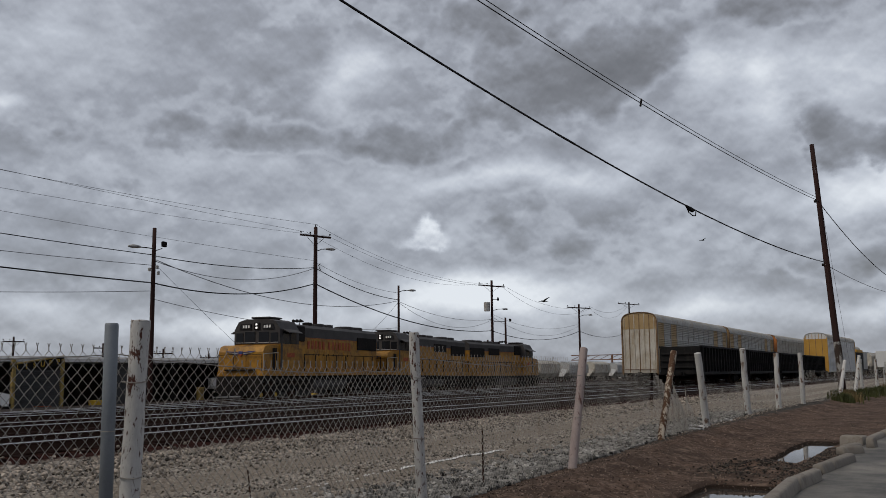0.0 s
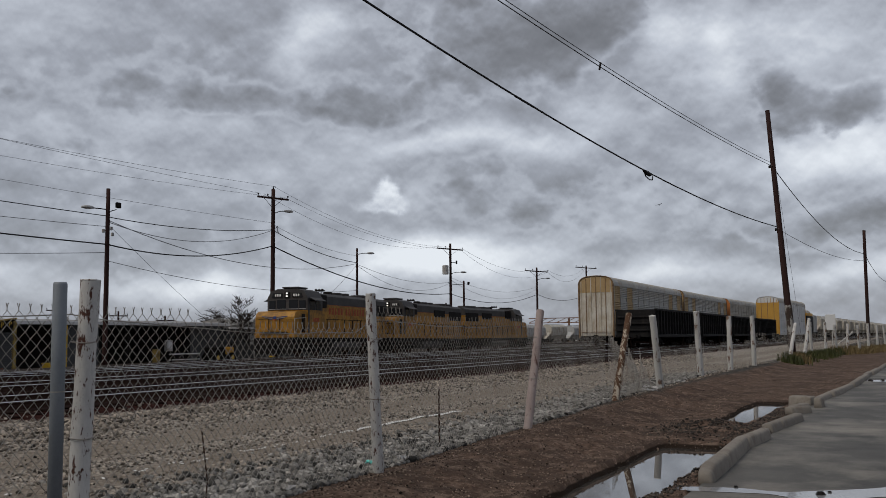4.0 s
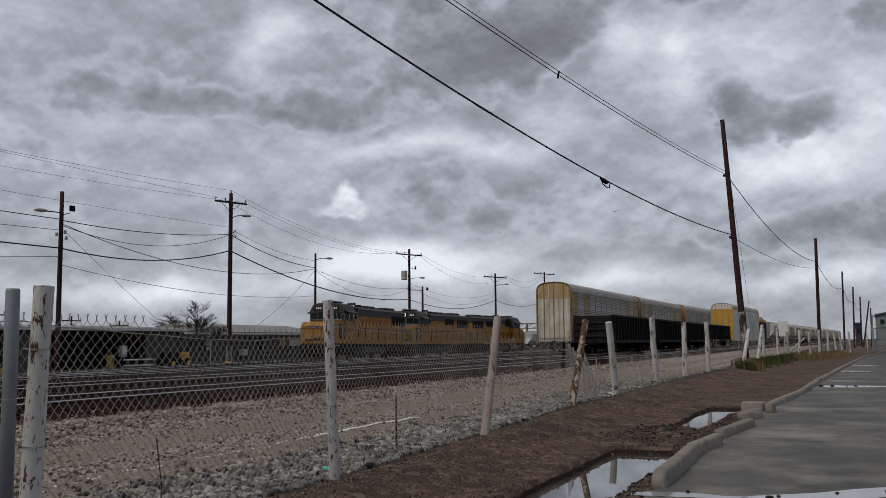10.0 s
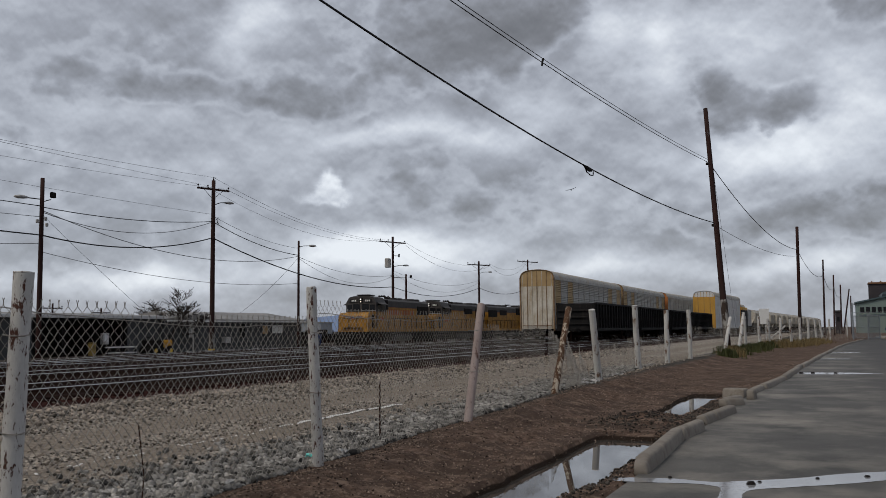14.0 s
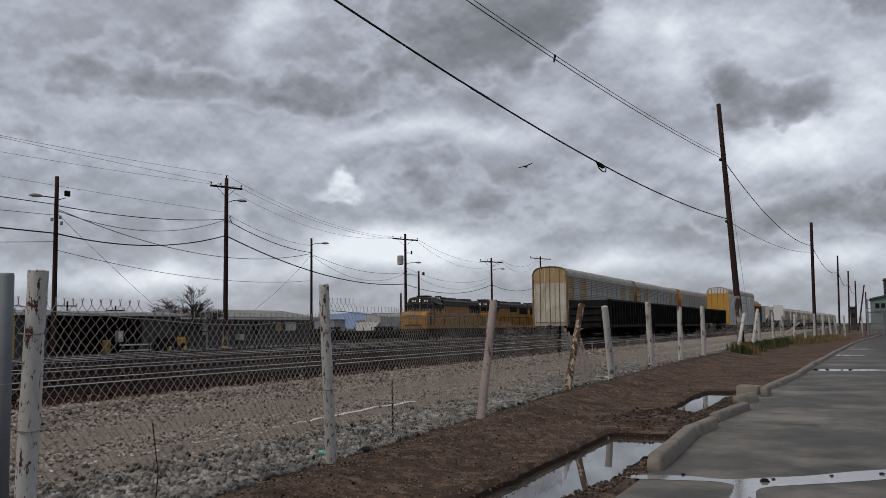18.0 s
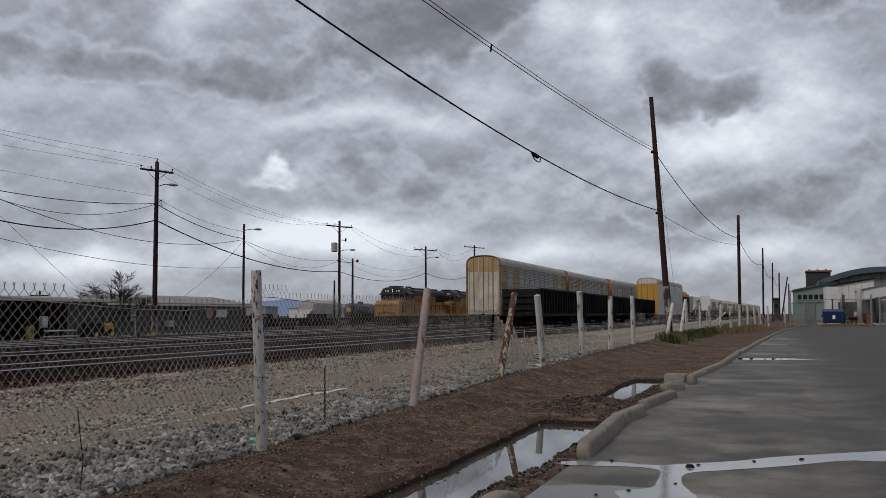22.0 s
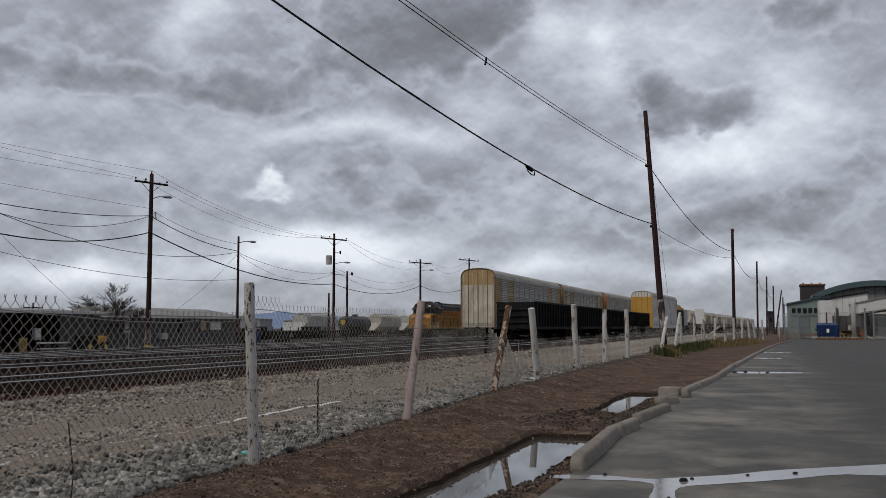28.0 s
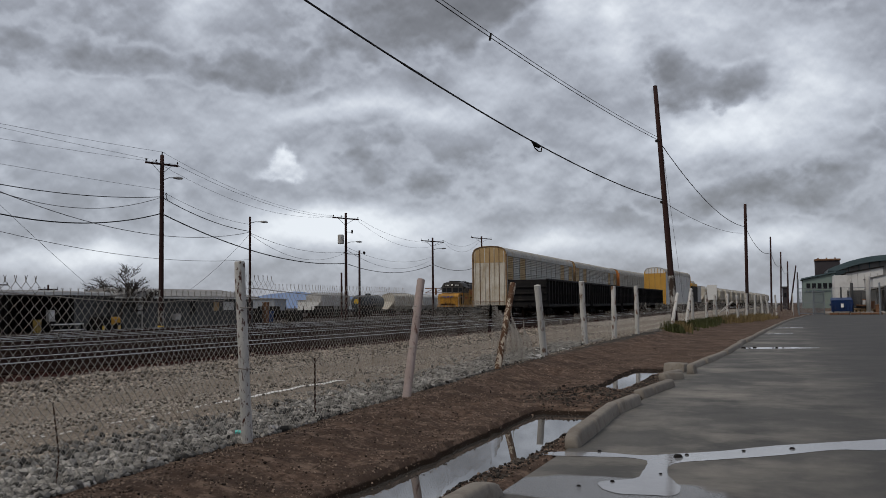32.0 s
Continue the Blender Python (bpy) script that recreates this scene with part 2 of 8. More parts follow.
# ---------------------------------------------------------------- materials
def surface(name, a, b, rough=0.8, metal=0.0, scale=6.0, detail_scale=60.0, stain=None, stain_at=0.6, stain_scale=1.5,
            bump=0.3, dist=0.01, space="Object", stretch=(1, 1, 1), rough_b=None, per_piece=0.0, soft=0.12, spec=0.18):
    """Two tones mixed by a coarse and a fine noise, stains with ragged edges, and fine relief."""
    m = bpy.data.materials.new(name)
    m.use_nodes = True
    t = m.node_tree
    p = t.nodes["Principled BSDF"]
    p.inputs["Metallic"].default_value = metal
    p.inputs["Specular IOR Level"].default_value = spec
    co = t.nodes.new("ShaderNodeTexCoord").outputs[space]
    mp = t.nodes.new("ShaderNodeMapping")
    mp.inputs["Scale"].default_value = stretch
    t.links.new(co, mp.inputs["Vector"])

    def noise_tex(s, d=6, r=0.6):
        n = t.nodes.new("ShaderNodeTexNoise")
        n.inputs["Scale"].default_value, n.inputs["Detail"].default_value, n.inputs["Roughness"].default_value = s, d, r
        t.links.new(mp.outputs[0], n.inputs["Vector"])
        return n.outputs["Fac"]

    def ranged(fac, lo, hi):
        n = t.nodes.new("ShaderNodeMapRange")
        n.inputs["From Min"].default_value, n.inputs["From Max"].default_value = lo, hi
        t.links.new(fac, n.inputs["Value"])
        return n.outputs[0]

    def mixed(fac, x, y):
        n = t.nodes.new("ShaderNodeMix")
        n.data_type = "RGBA"
        if isinstance(fac, float):
            n.inputs["Factor"].default_value = fac
        else:
            t.links.new(fac, n.inputs["Factor"])
        for key, val in (("A", x), ("B", y)):
            if isinstance(val, tuple):
                n.inputs[key].default_value = (*val, 1)
            else:
                t.links.new(val, n.inputs[key])
        return n.outputs["Result"]

    coarse = noise_tex(scale)
    fine_n = noise_tex(detail_scale, 4, 0.7)
    add = t.nodes.new("ShaderNodeMath")
    add.operation = "MULTIPLY_ADD"
    t.links.new(fine_n, add.inputs[0])
    add.inputs[1].default_value = 0.6
    t.links.new(coarse, add.inputs[2])
    col = mixed(ranged(add.outputs[0], 0.55, 1.05), a, b)
    if per_piece:
        info = t.nodes.new("ShaderNodeObjectInfo")
        hsv = t.nodes.new("ShaderNodeHueSaturation")
        t.links.new(col, hsv.inputs["Color"])
        mr = t.nodes.new("ShaderNodeMapRange")
        t.links.new(info.outputs["Random"], mr.inputs["Value"])
        mr.inputs["To Min"].default_value, mr.inputs["To Max"].default_value = 1 - per_piece, 1 + per_piece
        t.links.new(mr.outputs[0], hsv.inputs["Value"])
        col = hsv.outputs[0]
    sm = None
    if stain:
        sm = ranged(noise_tex(stain_scale, 8, 0.7), stain_at - soft * 0.5, stain_at + soft * 0.5)
        col = mixed(sm, col, stain)
    t.links.new(col, p.inputs["Base Color"])
    rr = t.nodes.new("ShaderNodeMapRange")
    t.links.new(fine_n, rr.inputs["Value"])
    rr.inputs["To Min"].default_value = max(0.02, rough - 0.12)
    rr.inputs["To Max"].default_value = min(1.0, (rough if rough_b is None else rough_b) + 0.1)
    t.links.new(rr.outputs[0], p.inputs["Roughness"])
    if bump:
        bn = t.nodes.new("ShaderNodeBump")
        bn.inputs["Strength"].default_value, bn.inputs["Distance"].default_value = bump, dist
        t.links.new(add.outputs[0], bn.inputs["Height"])
        t.links.new(bn.outputs[0], p.inputs["Normal"])
    return m


M = {}
M["asphalt"] = surface("damp_asphalt", (0.050, 0.049, 0.047), (0.128, 0.121, 0.111), 0.6, 0, 1.1, 110, (0.235, 0.217, 0.189), 0.57, 0.6, 0.5, 0.006, rough_b=0.7, stretch=(0.9, 0.8, 1), soft=0.22, spec=0.09)
M["concrete"] = surface("kerb_concrete", (0.17, 0.151, 0.129), (0.235, 0.212, 0.184), 0.85, 0, 7, 90, (0.165, 0.142, 0.12), 0.56, 5.0, 0.15, 0.006, per_piece=0.12)
M["stone_grey"] = surface("ballast_stone", (0.046, 0.044, 0.041), (0.35, 0.335, 0.310), 0.85, 0, 1.2, 40, None, bump=0.3)
M["stone_tan"] = surface("gravel_stone", (0.14, 0.118, 0.097), (0.37, 0.32, 0.267), 0.88, 0, 1.5, 40, None, bump=0.3)
M["rail"] = surface("rail_steel", (0.46, 0.455, 0.45), (0.62, 0.615, 0.61), 0.3, 0.9, 2, 40, None, bump=0.05)
M["rail_rust"] = surface("rail_side_rust", (0.025, 0.012, 0.009), (0.055, 0.03, 0.021), 0.85, 0.1, 6, 80, None)
M["tie"] = surface("creosoted_timber", (0.010, 0.0055, 0.0045), (0.030, 0.017, 0.013), 0.95, 0, 3, 50, None, per_piece=0.3, spec=0.04)
M["galv"] = surface("galvanised_wire", (0.18, 0.168, 0.152), (0.37, 0.346, 0.314), 0.6, 0.1, 3, 30, (0.13, 0.085, 0.06), 0.62, 1.6, 0)
M["pipe_grey"] = surface("painted_grey_pipe", (0.16, 0.18, 0.20), (0.22, 0.24, 0.26), 0.5, 0.2, 3, 60, (0.20, 0.16, 0.12), 0.72, 6, 0.1)
M["post_white"] = surface("flaking_white_post", (0.36, 0.35, 0.335), (0.54, 0.53, 0.51), 0.75, 0, 4, 60, (0.070, 0.032, 0.023), 0.57, 34.0, 0.5, 0.008, stretch=(1, 1, 0.33), soft=0.03)
M["post_wood"] = surface("mottled_timber_post", (0.30, 0.25, 0.19), (0.46, 0.40, 0.33), 0.85, 0, 6, 70, (0.085, 0.045, 0.026), 0.475, 14.0, 0.6, 0.01, stretch=(1, 1, 0.4), soft=0.05)
M["post_pink"] = surface("greyed_pinkish_post", (0.25, 0.195, 0.18), (0.36, 0.30, 0.28), 0.85, 0, 5, 60, (0.10, 0.055, 0.045), 0.60, 12.0, 0.5, 0.008, stretch=(1, 1, 0.25), soft=0.06)
M["post_far"] = surface("weathered_white_post", (0.36, 0.35, 0.33), (0.52, 0.51, 0.49), 0.8, 0, 3, 40, (0.14, 0.09, 0.065), 0.57, 5, 0.3, stretch=(1, 1, 0.4), soft=0.06)
M["flaked_band"] = surface("flaked_white_band", (0.20, 0.19, 0.18), (0.36, 0.35, 0.33), 0.85, 0, 4, 50, (0.04, 0.028, 0.022), 0.49, 4.0, 0.4, stretch=(1, 1, 0.4), soft=0.08)
M["pole_wood"] = surface("dark_pole_timber", (0.018, 0.008, 0.0075), (0.042, 0.019, 0.016), 0.85, 0, 3, 40, (0.03, 0.02, 0.018), 0.6, 2, 0.5, 0.01, stretch=(1, 1, 0.12))
M["cable"] = surface("black_cable", (0.012, 0.012, 0.013), (0.022, 0.022, 0.024), 0.6, 0, 3, 40, None, bump=0)
M["wire_far"] = surface("weathered_wire", (0.16, 0.16, 0.17), (0.22, 0.22, 0.24), 0.6, 0.2, 3, 40, None, bump=0)
M["loco_yellow"] = surface("locomotive_yellow", (0.32, 0.150, 0.020), (0.47, 0.235, 0.034), 0.5, 0, 0.9, 30, (0.12, 0.063, 0.022), 0.54, 1.6, 0.05, soft=0.25)
M["loco_grey"] = surface("locomotive_grey", (0.035, 0.032, 0.032), (0.075, 0.070, 0.068), 0.6, 0, 0.9, 30, (0.045, 0.042, 0.04), 0.6, 1.2, 0.05, soft=0.25)
M["black_steel"] = surface("grimy_black_steel", (0.006, 0.0055, 0.0055), (0.020, 0.017, 0.016), 0.75, 0.1, 1.5, 30, (0.045, 0.033, 0.026), 0.66, 2, 0.1, soft=0.2, spec=0.1)
M["glass_dark"] = surface("dark_cab_glass", (0.01, 0.011, 0.013), (0.014, 0.015, 0.018), 0.15, 0, 1, 10, None, bump=0, spec=0.2)
M["red_paint"] = surface("faded_red_paint", (0.26, 0.05, 0.022), (0.36, 0.085, 0.035), 0.6, 0, 2, 30, (0.5, 0.25, 0.05), 0.6, 3, 0)
M["white_paint"] = surface("white_paint", (0.66, 0.66, 0.64), (0.80, 0.80, 0.78), 0.6, 0, 2, 30, None, bump=0)
M["blue_paint"] = surface("emblem_blue", (0.03, 0.05, 0.16), (0.05, 0.07, 0.2), 0.5, 0, 2, 30, None, bump=0)
M["silver"] = surface("galvanised_car_side", (0.30, 0.295, 0.28), (0.44, 0.43, 0.41), 0.6, 0.1, 0.8, 25, (0.34, 0.27, 0.17), 0.62, 0.7, 0.05, soft=0.3)
M["cream"] = surface("stained_cream_paint", (0.47, 0.445, 0.39), (0.63, 0.605, 0.54), 0.65, 0, 0.8, 25, (0.28, 0.20, 0.11), 0.56, 1.3, 0.05, stretch=(1, 1, 0.4), soft=0.3)
M["ochre"] = surface("ochre_paint", (0.32, 0.22, 0.11), (0.43, 0.31, 0.165), 0.65, 0, 0.8, 25, (0.30, 0.19, 0.08), 0.60, 1.0, 0.05)
M["yellow_car"] = surface("bright_yellow_car_paint", (0.44, 0.24, 0.05), (0.54, 0.315, 0.07), 0.55, 0, 0.8, 25, (0.35, 0.2, 0.06), 0.66, 1.0, 0.05)
M["rust_tan"] = surface("rust_stained_tan_paint", (0.17, 0.105, 0.055), (0.30, 0.21, 0.125), 0.75, 0, 1.2, 30, (0.09, 0.05, 0.03), 0.56, 2.0, 0.05, soft=0.2)
M["orange_car"] = surface("orange_brown_paint", (0.40, 0.15, 0.05), (0.50, 0.2, 0.07), 0.6, 0, 0.8, 25, None)
M["gondola"] = surface("black_gondola_paint", (0.006, 0.006, 0.0065), (0.018, 0.017, 0.017), 0.7, 0, 0.8, 25, (0.045, 0.038, 0.034), 0.64, 1.2, 0.1, soft=0.25, spec=0.1)
M["rust_brown"] = surface("rusty_brown", (0.12, 0.06, 0.035), (0.2, 0.11, 0.065), 0.85, 0, 2, 30, None)
M["wall_grey"] = surface("corrugated_grey_wall", (0.045, 0.046, 0.048), (0.082, 0.084, 0.086), 0.7, 0.1, 0.4, 20, (0.07, 0.068, 0.065), 0.62, 0.5, 0.1)
M["roof_pale"] = surface("pale_metal_roof", (0.17, 0.165, 0.158), (0.27, 0.262, 0.25), 0.6, 0.2, 0.4, 20, (0.28, 0.26, 0.24), 0.6, 0.4, 0.05)
M["dark_void"] = surface("unlit_interior", (0.012, 0.012, 0.012), (0.025, 0.024, 0.023), 0.9, 0, 0.5, 10, None, bump=0)
M["yellow_paint"] = surface("safety_yellow", (0.42, 0.27, 0.03), (0.56, 0.37, 0.05), 0.55, 0, 2, 30, (0.25, 0.17, 0.05), 0.64, 3, 0)
M["hopper_grey"] = surface("hopper_grey_paint", (0.34, 0.34, 0.34), (0.46, 0.46, 0.45), 0.65, 0, 0.6, 20, (0.24, 0.2, 0.16), 0.62, 0.7, 0.05, soft=0.3)
M["hopper_tan"] = surface("hopper_tan_paint", (0.38, 0.35, 0.30), (0.50, 0.47, 0.41), 0.65, 0, 0.6, 20, (0.24, 0.18, 0.12), 0.62, 0.7, 0.05, soft=0.3)
M["tank_dark"] = surface("tank_car_dark", (0.03, 0.035, 0.04), (0.06, 0.068, 0.075), 0.45, 0, 0.6, 20, None)
M["water"] = surface("still_muddy_water", (0.045, 0.042, 0.038), (0.060, 0.055, 0.050), 0.03, 0, 0.8, 3, None, bump=0, spec=0.5)
for l_ in list(M["water"].node_tree.nodes["Principled BSDF"].inputs["Roughness"].links):
    M["water"].node_tree.links.remove(l_)
M["water"].node_tree.nodes["Principled BSDF"].inputs["Roughness"].default_value = 0.01
M["water"].node_tree.nodes["Principled BSDF"].inputs["IOR"].default_value = 3.0
# silty water, its base lightened to stand in for the reflected sky
M["silt_sheen_water"] = surface("silty_sky_sheen_water", (0.20, 0.20, 0.208), (0.26, 0.26, 0.268), 0.1, 0, 1.5, 8, None, bump=0.02, dist=0.002, spec=0.5)
M["grass"] = surface("green_weed_blades", (0.035, 0.042, 0.014), (0.075, 0.08, 0.028), 0.7, 0, 3, 20, None, bump=0)
M["dry_grass"] = surface("dry_grass_blades", (0.10, 0.07, 0.032), (0.22, 0.165, 0.08), 0.8, 0, 3, 20, None, bump=0)
M["bark"] = surface("grey_bark", (0.025, 0.02, 0.018), (0.06, 0.05, 0.044), 0.9, 0, 4, 40, None)
M["teal"] = surface("teal_roof_paint", (0.055, 0.085, 0.095), (0.085, 0.12, 0.132), 0.5, 0.1, 0.2, 10, None, bump=0)
M["pale_green"] = surface("pale_green_wall", (0.15, 0.20, 0.19), (0.20, 0.255, 0.235), 0.7, 0, 0.2, 10, None, bump=0)
M["white_wall"] = surface("off_white_wall", (0.52, 0.52, 0.52), (0.62, 0.62, 0.61), 0.7, 0, 0.15, 10, (0.42, 0.41, 0.40), 0.6, 0.2, 0)
M["brick_dark"] = surface("dark_brick_tower", (0.035, 0.032, 0.038), (0.055, 0.048, 0.052), 0.85, 0, 0.4, 10, None, bump=0)
M["dumpster_blue"] = surface("blue_dumpster_paint", (0.010, 0.028, 0.09), (0.018, 0.042, 0.13), 0.5, 0, 1, 20, (0.05, 0.05, 0.08), 0.65, 2, 0.05)
M["wood_fresh"] = surface("stacked_timber", (0.26, 0.17, 0.09), (0.38, 0.27, 0.16), 0.85, 0, 2, 30, None)
M["plastic_white"] = surface("white_plastic", (0.32, 0.31, 0.30), (0.5, 0.49, 0.48), 0.4, 0, 4, 30, None, bump=0)
M["plastic_cyan"] = surface("cyan_plastic", (0.10, 0.5, 0.45), (0.15, 0.6, 0.55), 0.4, 0, 4, 30, None, bump=0)
M["feather"] = surface("dark_feathers", (0.02, 0.02, 0.022), (0.05, 0.048, 0.046), 0.7, 0, 4, 30, None, bump=0)
# aerial haze is put into these two base colours
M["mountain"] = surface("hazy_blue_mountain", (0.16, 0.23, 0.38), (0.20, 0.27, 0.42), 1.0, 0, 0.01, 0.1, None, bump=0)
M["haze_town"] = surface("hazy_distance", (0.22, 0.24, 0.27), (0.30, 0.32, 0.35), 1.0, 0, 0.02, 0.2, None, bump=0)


# thin water standing on the asphalt beside the kerb's nose
wet_t = M["asphalt"].node_tree
wet_p = wet_t.nodes["Principled BSDF"]


def wet_calc(op, a, b):
    n = wet_t.nodes.new("ShaderNodeMath")
    n.operation = op
    for i, q in enumerate((a, b)):
        if isinstance(q, (int, float)):
            n.inputs[i].default_value = q
        else:
            wet_t.links.new(q, n.inputs[i])
    return n.outputs[0]


wet_co = wet_t.nodes.new("ShaderNodeTexCoord").outputs["Object"]
wet_sep = wet_t.nodes.new("ShaderNodeSeparateXYZ")
wet_t.links.new(wet_co, wet_sep.inputs[0])
wet_n = wet_t.nodes.new("ShaderNodeTexNoise")
wet_n.inputs["Scale"].default_value, wet_n.inputs["Detail"].default_value = 2.2, 6
wet_t.links.new(wet_co, wet_n.inputs["Vector"])
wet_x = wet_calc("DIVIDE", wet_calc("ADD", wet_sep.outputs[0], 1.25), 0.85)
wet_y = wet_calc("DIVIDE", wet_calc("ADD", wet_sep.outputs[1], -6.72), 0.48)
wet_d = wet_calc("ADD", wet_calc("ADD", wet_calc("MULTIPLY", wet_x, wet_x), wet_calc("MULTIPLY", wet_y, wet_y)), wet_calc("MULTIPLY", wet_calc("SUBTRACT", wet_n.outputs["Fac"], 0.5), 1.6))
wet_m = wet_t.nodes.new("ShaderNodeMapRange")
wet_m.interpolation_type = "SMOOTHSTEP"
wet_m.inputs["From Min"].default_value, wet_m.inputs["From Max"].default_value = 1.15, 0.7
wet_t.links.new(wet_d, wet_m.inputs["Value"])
# the film's pale grey base colour imitates sky sheen on dark asphalt
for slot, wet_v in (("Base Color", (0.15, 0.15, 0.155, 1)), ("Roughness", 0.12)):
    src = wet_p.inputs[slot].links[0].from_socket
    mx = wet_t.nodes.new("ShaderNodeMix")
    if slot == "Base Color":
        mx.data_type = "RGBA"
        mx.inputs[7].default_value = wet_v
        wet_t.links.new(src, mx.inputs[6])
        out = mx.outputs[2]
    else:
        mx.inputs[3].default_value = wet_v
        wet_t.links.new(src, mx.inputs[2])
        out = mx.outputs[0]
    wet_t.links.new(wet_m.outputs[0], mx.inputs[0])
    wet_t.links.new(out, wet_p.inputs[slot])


# dust gathers beside the kerb; the middle of the drive is darker
dry_m = wet_t.nodes.new("ShaderNodeMapRange")
dry_m.interpolation_type = "SMOOTHSTEP"
dry_m.inputs["From Min"].default_value, dry_m.inputs["From Max"].default_value = -0.8, 2.0
dry_m.inputs["To Max"].default_value = 0.82
wet_t.links.new(wet_calc("ADD", wet_sep.outputs[0], wet_calc("MULTIPLY", wet_calc("SUBTRACT", wet_n.outputs["Fac"], 0.5), 2.0)), dry_m.inputs["Value"])
dry_x = wet_t.nodes.new("ShaderNodeMix")
dry_x.data_type = "RGBA"
dry_x.inputs[7].default_value = (0.050, 0.048, 0.047, 1)
wet_t.links.new(wet_p.inputs["Base Color"].links[0].from_socket, dry_x.inputs[6])
wet_t.links.new(dry_m.outputs[0], dry_x.inputs[0])
wet_t.links.new(dry_x.outputs[2], wet_p.inputs["Base Color"])


def lamp_glow(name, colour, power):
    m = bpy.data.materials.new(name)
    m.use_nodes = True
    p = m.node_tree.nodes["Principled BSDF"]
    p.inputs["Emission Color"].default_value = (*colour, 1)
    p.inputs["Emission Strength"].default_value = power
    return m


M["headlight"] = lamp_glow("headlight_glow", (1.0, 0.96, 0.9), 0.8)
M["bay_lamp"] = lamp_glow("bay_lamp_glow", (1.0, 0.9, 0.7), 3.0)


# ---------------------------------------------------------------- mesh tools
class Mesh:
    """Collects vertices and faces, and turns them into one mesh."""

    def __init__(self):
        self.v, self.f = [], []

    def add(self, verts, faces):
        n = len(self.v)
        self.v.extend(tuple(p) for p in verts)
        self.f.extend(tuple(i + n for i in f) for f in faces)
        return self

    def box(self, x0, y0, z0, x1, y1, z1, c=0.0, m=None):
        """A box with chamfered edges."""
        x0, x1, y0, y1, z0, z1 = min(x0, x1), max(x0, x1), min(y0, y1), max(y0, y1), min(z0, z1), max(z0, z1)
        c = min(c, (x1 - x0) * 0.45, (y1 - y0) * 0.45, (z1 - z0) * 0.45)
        if c <= 0:
            vs = [(x, y, z) for z in (z0, z1) for y in (y0, y1) for x in (x0, x1)]
            fs = [(0, 2, 3, 1), (4, 5, 7, 6), (0, 1, 5, 4), (2, 6, 7, 3), (0, 4, 6, 2), (1, 3, 7, 5)]
        else:
            vs, fs, idx = [], [], {}
            for sx in (0, 1):
                for sy in (0, 1):
                    for sz in (0, 1):
                        X, Y, Z = (x0, x1)[sx], (y0, y1)[sy], (z0, z1)[sz]
                        ix, iy, iz = (c, -c)[sx], (c, -c)[sy], (c, -c)[sz]
                        for a, p in enumerate(((X, Y + iy, Z + iz), (X + ix, Y, Z + iz), (X + ix, Y + iy, Z))):
                            idx[sx, sy, sz, a] = len(vs)
                            vs.append(p)
            I = lambda *k: idx[k]
            for s in (0, 1):
                q = [(I(s, 0, 0, 0), I(s, 1, 0, 0), I(s, 1, 1, 0), I(s, 0, 1, 0)),
                     (I(0, s, 0, 1), I(0, s, 1, 1), I(1, s, 1, 1), I(1, s, 0, 1)),
                     (I(0, 0, s, 2), I(1, 0, s, 2), I(1, 1, s, 2), I(0, 1, s, 2))]
                fs += [f if s else f[::-1] for f in q]
            for a in (0, 1):
                for b in (0, 1):
                    fs.append((I(a, b, 0, 0), I(a, b, 1, 0), I(a, b, 1, 1), I(a, b, 0, 1)))
                    fs.append((I(a, 0, b, 0), I(a, 1, b, 0), I(a, 1, b, 2), I(a, 0, b, 2)))
                    fs.append((I(0, a, b, 1), I(1, a, b, 1), I(1, a, b, 2), I(0, a, b, 2)))
            fs += [(I(a, b, d, 0), I(a, b, d, 1), I(a, b, d, 2)) for a in (0, 1) for b in (0, 1) for d in (0, 1)]
        if m is not None:
            vs = [m @ Vector(p) for p in vs]
        return self.add(vs, fs)

    def tube(self, pts, radii, n=8, cap=True):
        """A round bar through points, with a radius at each."""
        pts = [Vector(p) for p in pts]
        if isinstance(radii, (int, float)):
            radii = [radii] * len(pts)
        vs, fs = [], []
        up = Vector((0, 0, 1))
        for i, p in enumerate(pts):
            d = (pts[min(i + 1, len(pts) - 1)] - pts[max(i - 1, 0)]).normalized()
            ref = up if abs(d.dot(up)) < 0.9 else Vector((1, 0, 0))
            a = d.cross(ref).normalized()
            b = d.cross(a)
            vs += [p + (a * math.cos(k * math.tau / n) + b * math.sin(k * math.tau / n)) * radii[i] for k in range(n)]
        for i in range(len(pts) - 1):
            fs += [(i * n + k, i * n + (k + 1) % n, i * n + n + (k + 1) % n, i * n + n + k) for k in range(n)]
        if cap:
            fs += [tuple(range(n - 1, -1, -1)), tuple(range(len(vs) - n, len(vs)))]
        return self.add(vs, fs)

    def disc(self, c, axis, r, half, n=16):
        a = Vector(axis).normalized() * half
        return self.tube([Vector(c) - a, Vector(c) + a], r, n)

    def prism(self, outline, axis, lo, hi):
        """An outline of (u, v) pushed along an axis: 'y' takes u as x and v as z, 'x' takes u as y and v as z, 'z' takes x and y."""
        def at(u, w, d):
            return (u, d, w) if axis == "y" else (d, u, w) if axis == "x" else (u, w, d)
        n = len(outline)
        vs = [at(u, w, lo) for u, w in outline] + [at(u, w, hi) for u, w in outline]
        fs = [(i, (i + 1) % n, n + (i + 1) % n, n + i) for i in range(n)]
        fs += [tuple(range(n - 1, -1, -1)), tuple(range(n, 2 * n))]
        return self.add(vs, fs)

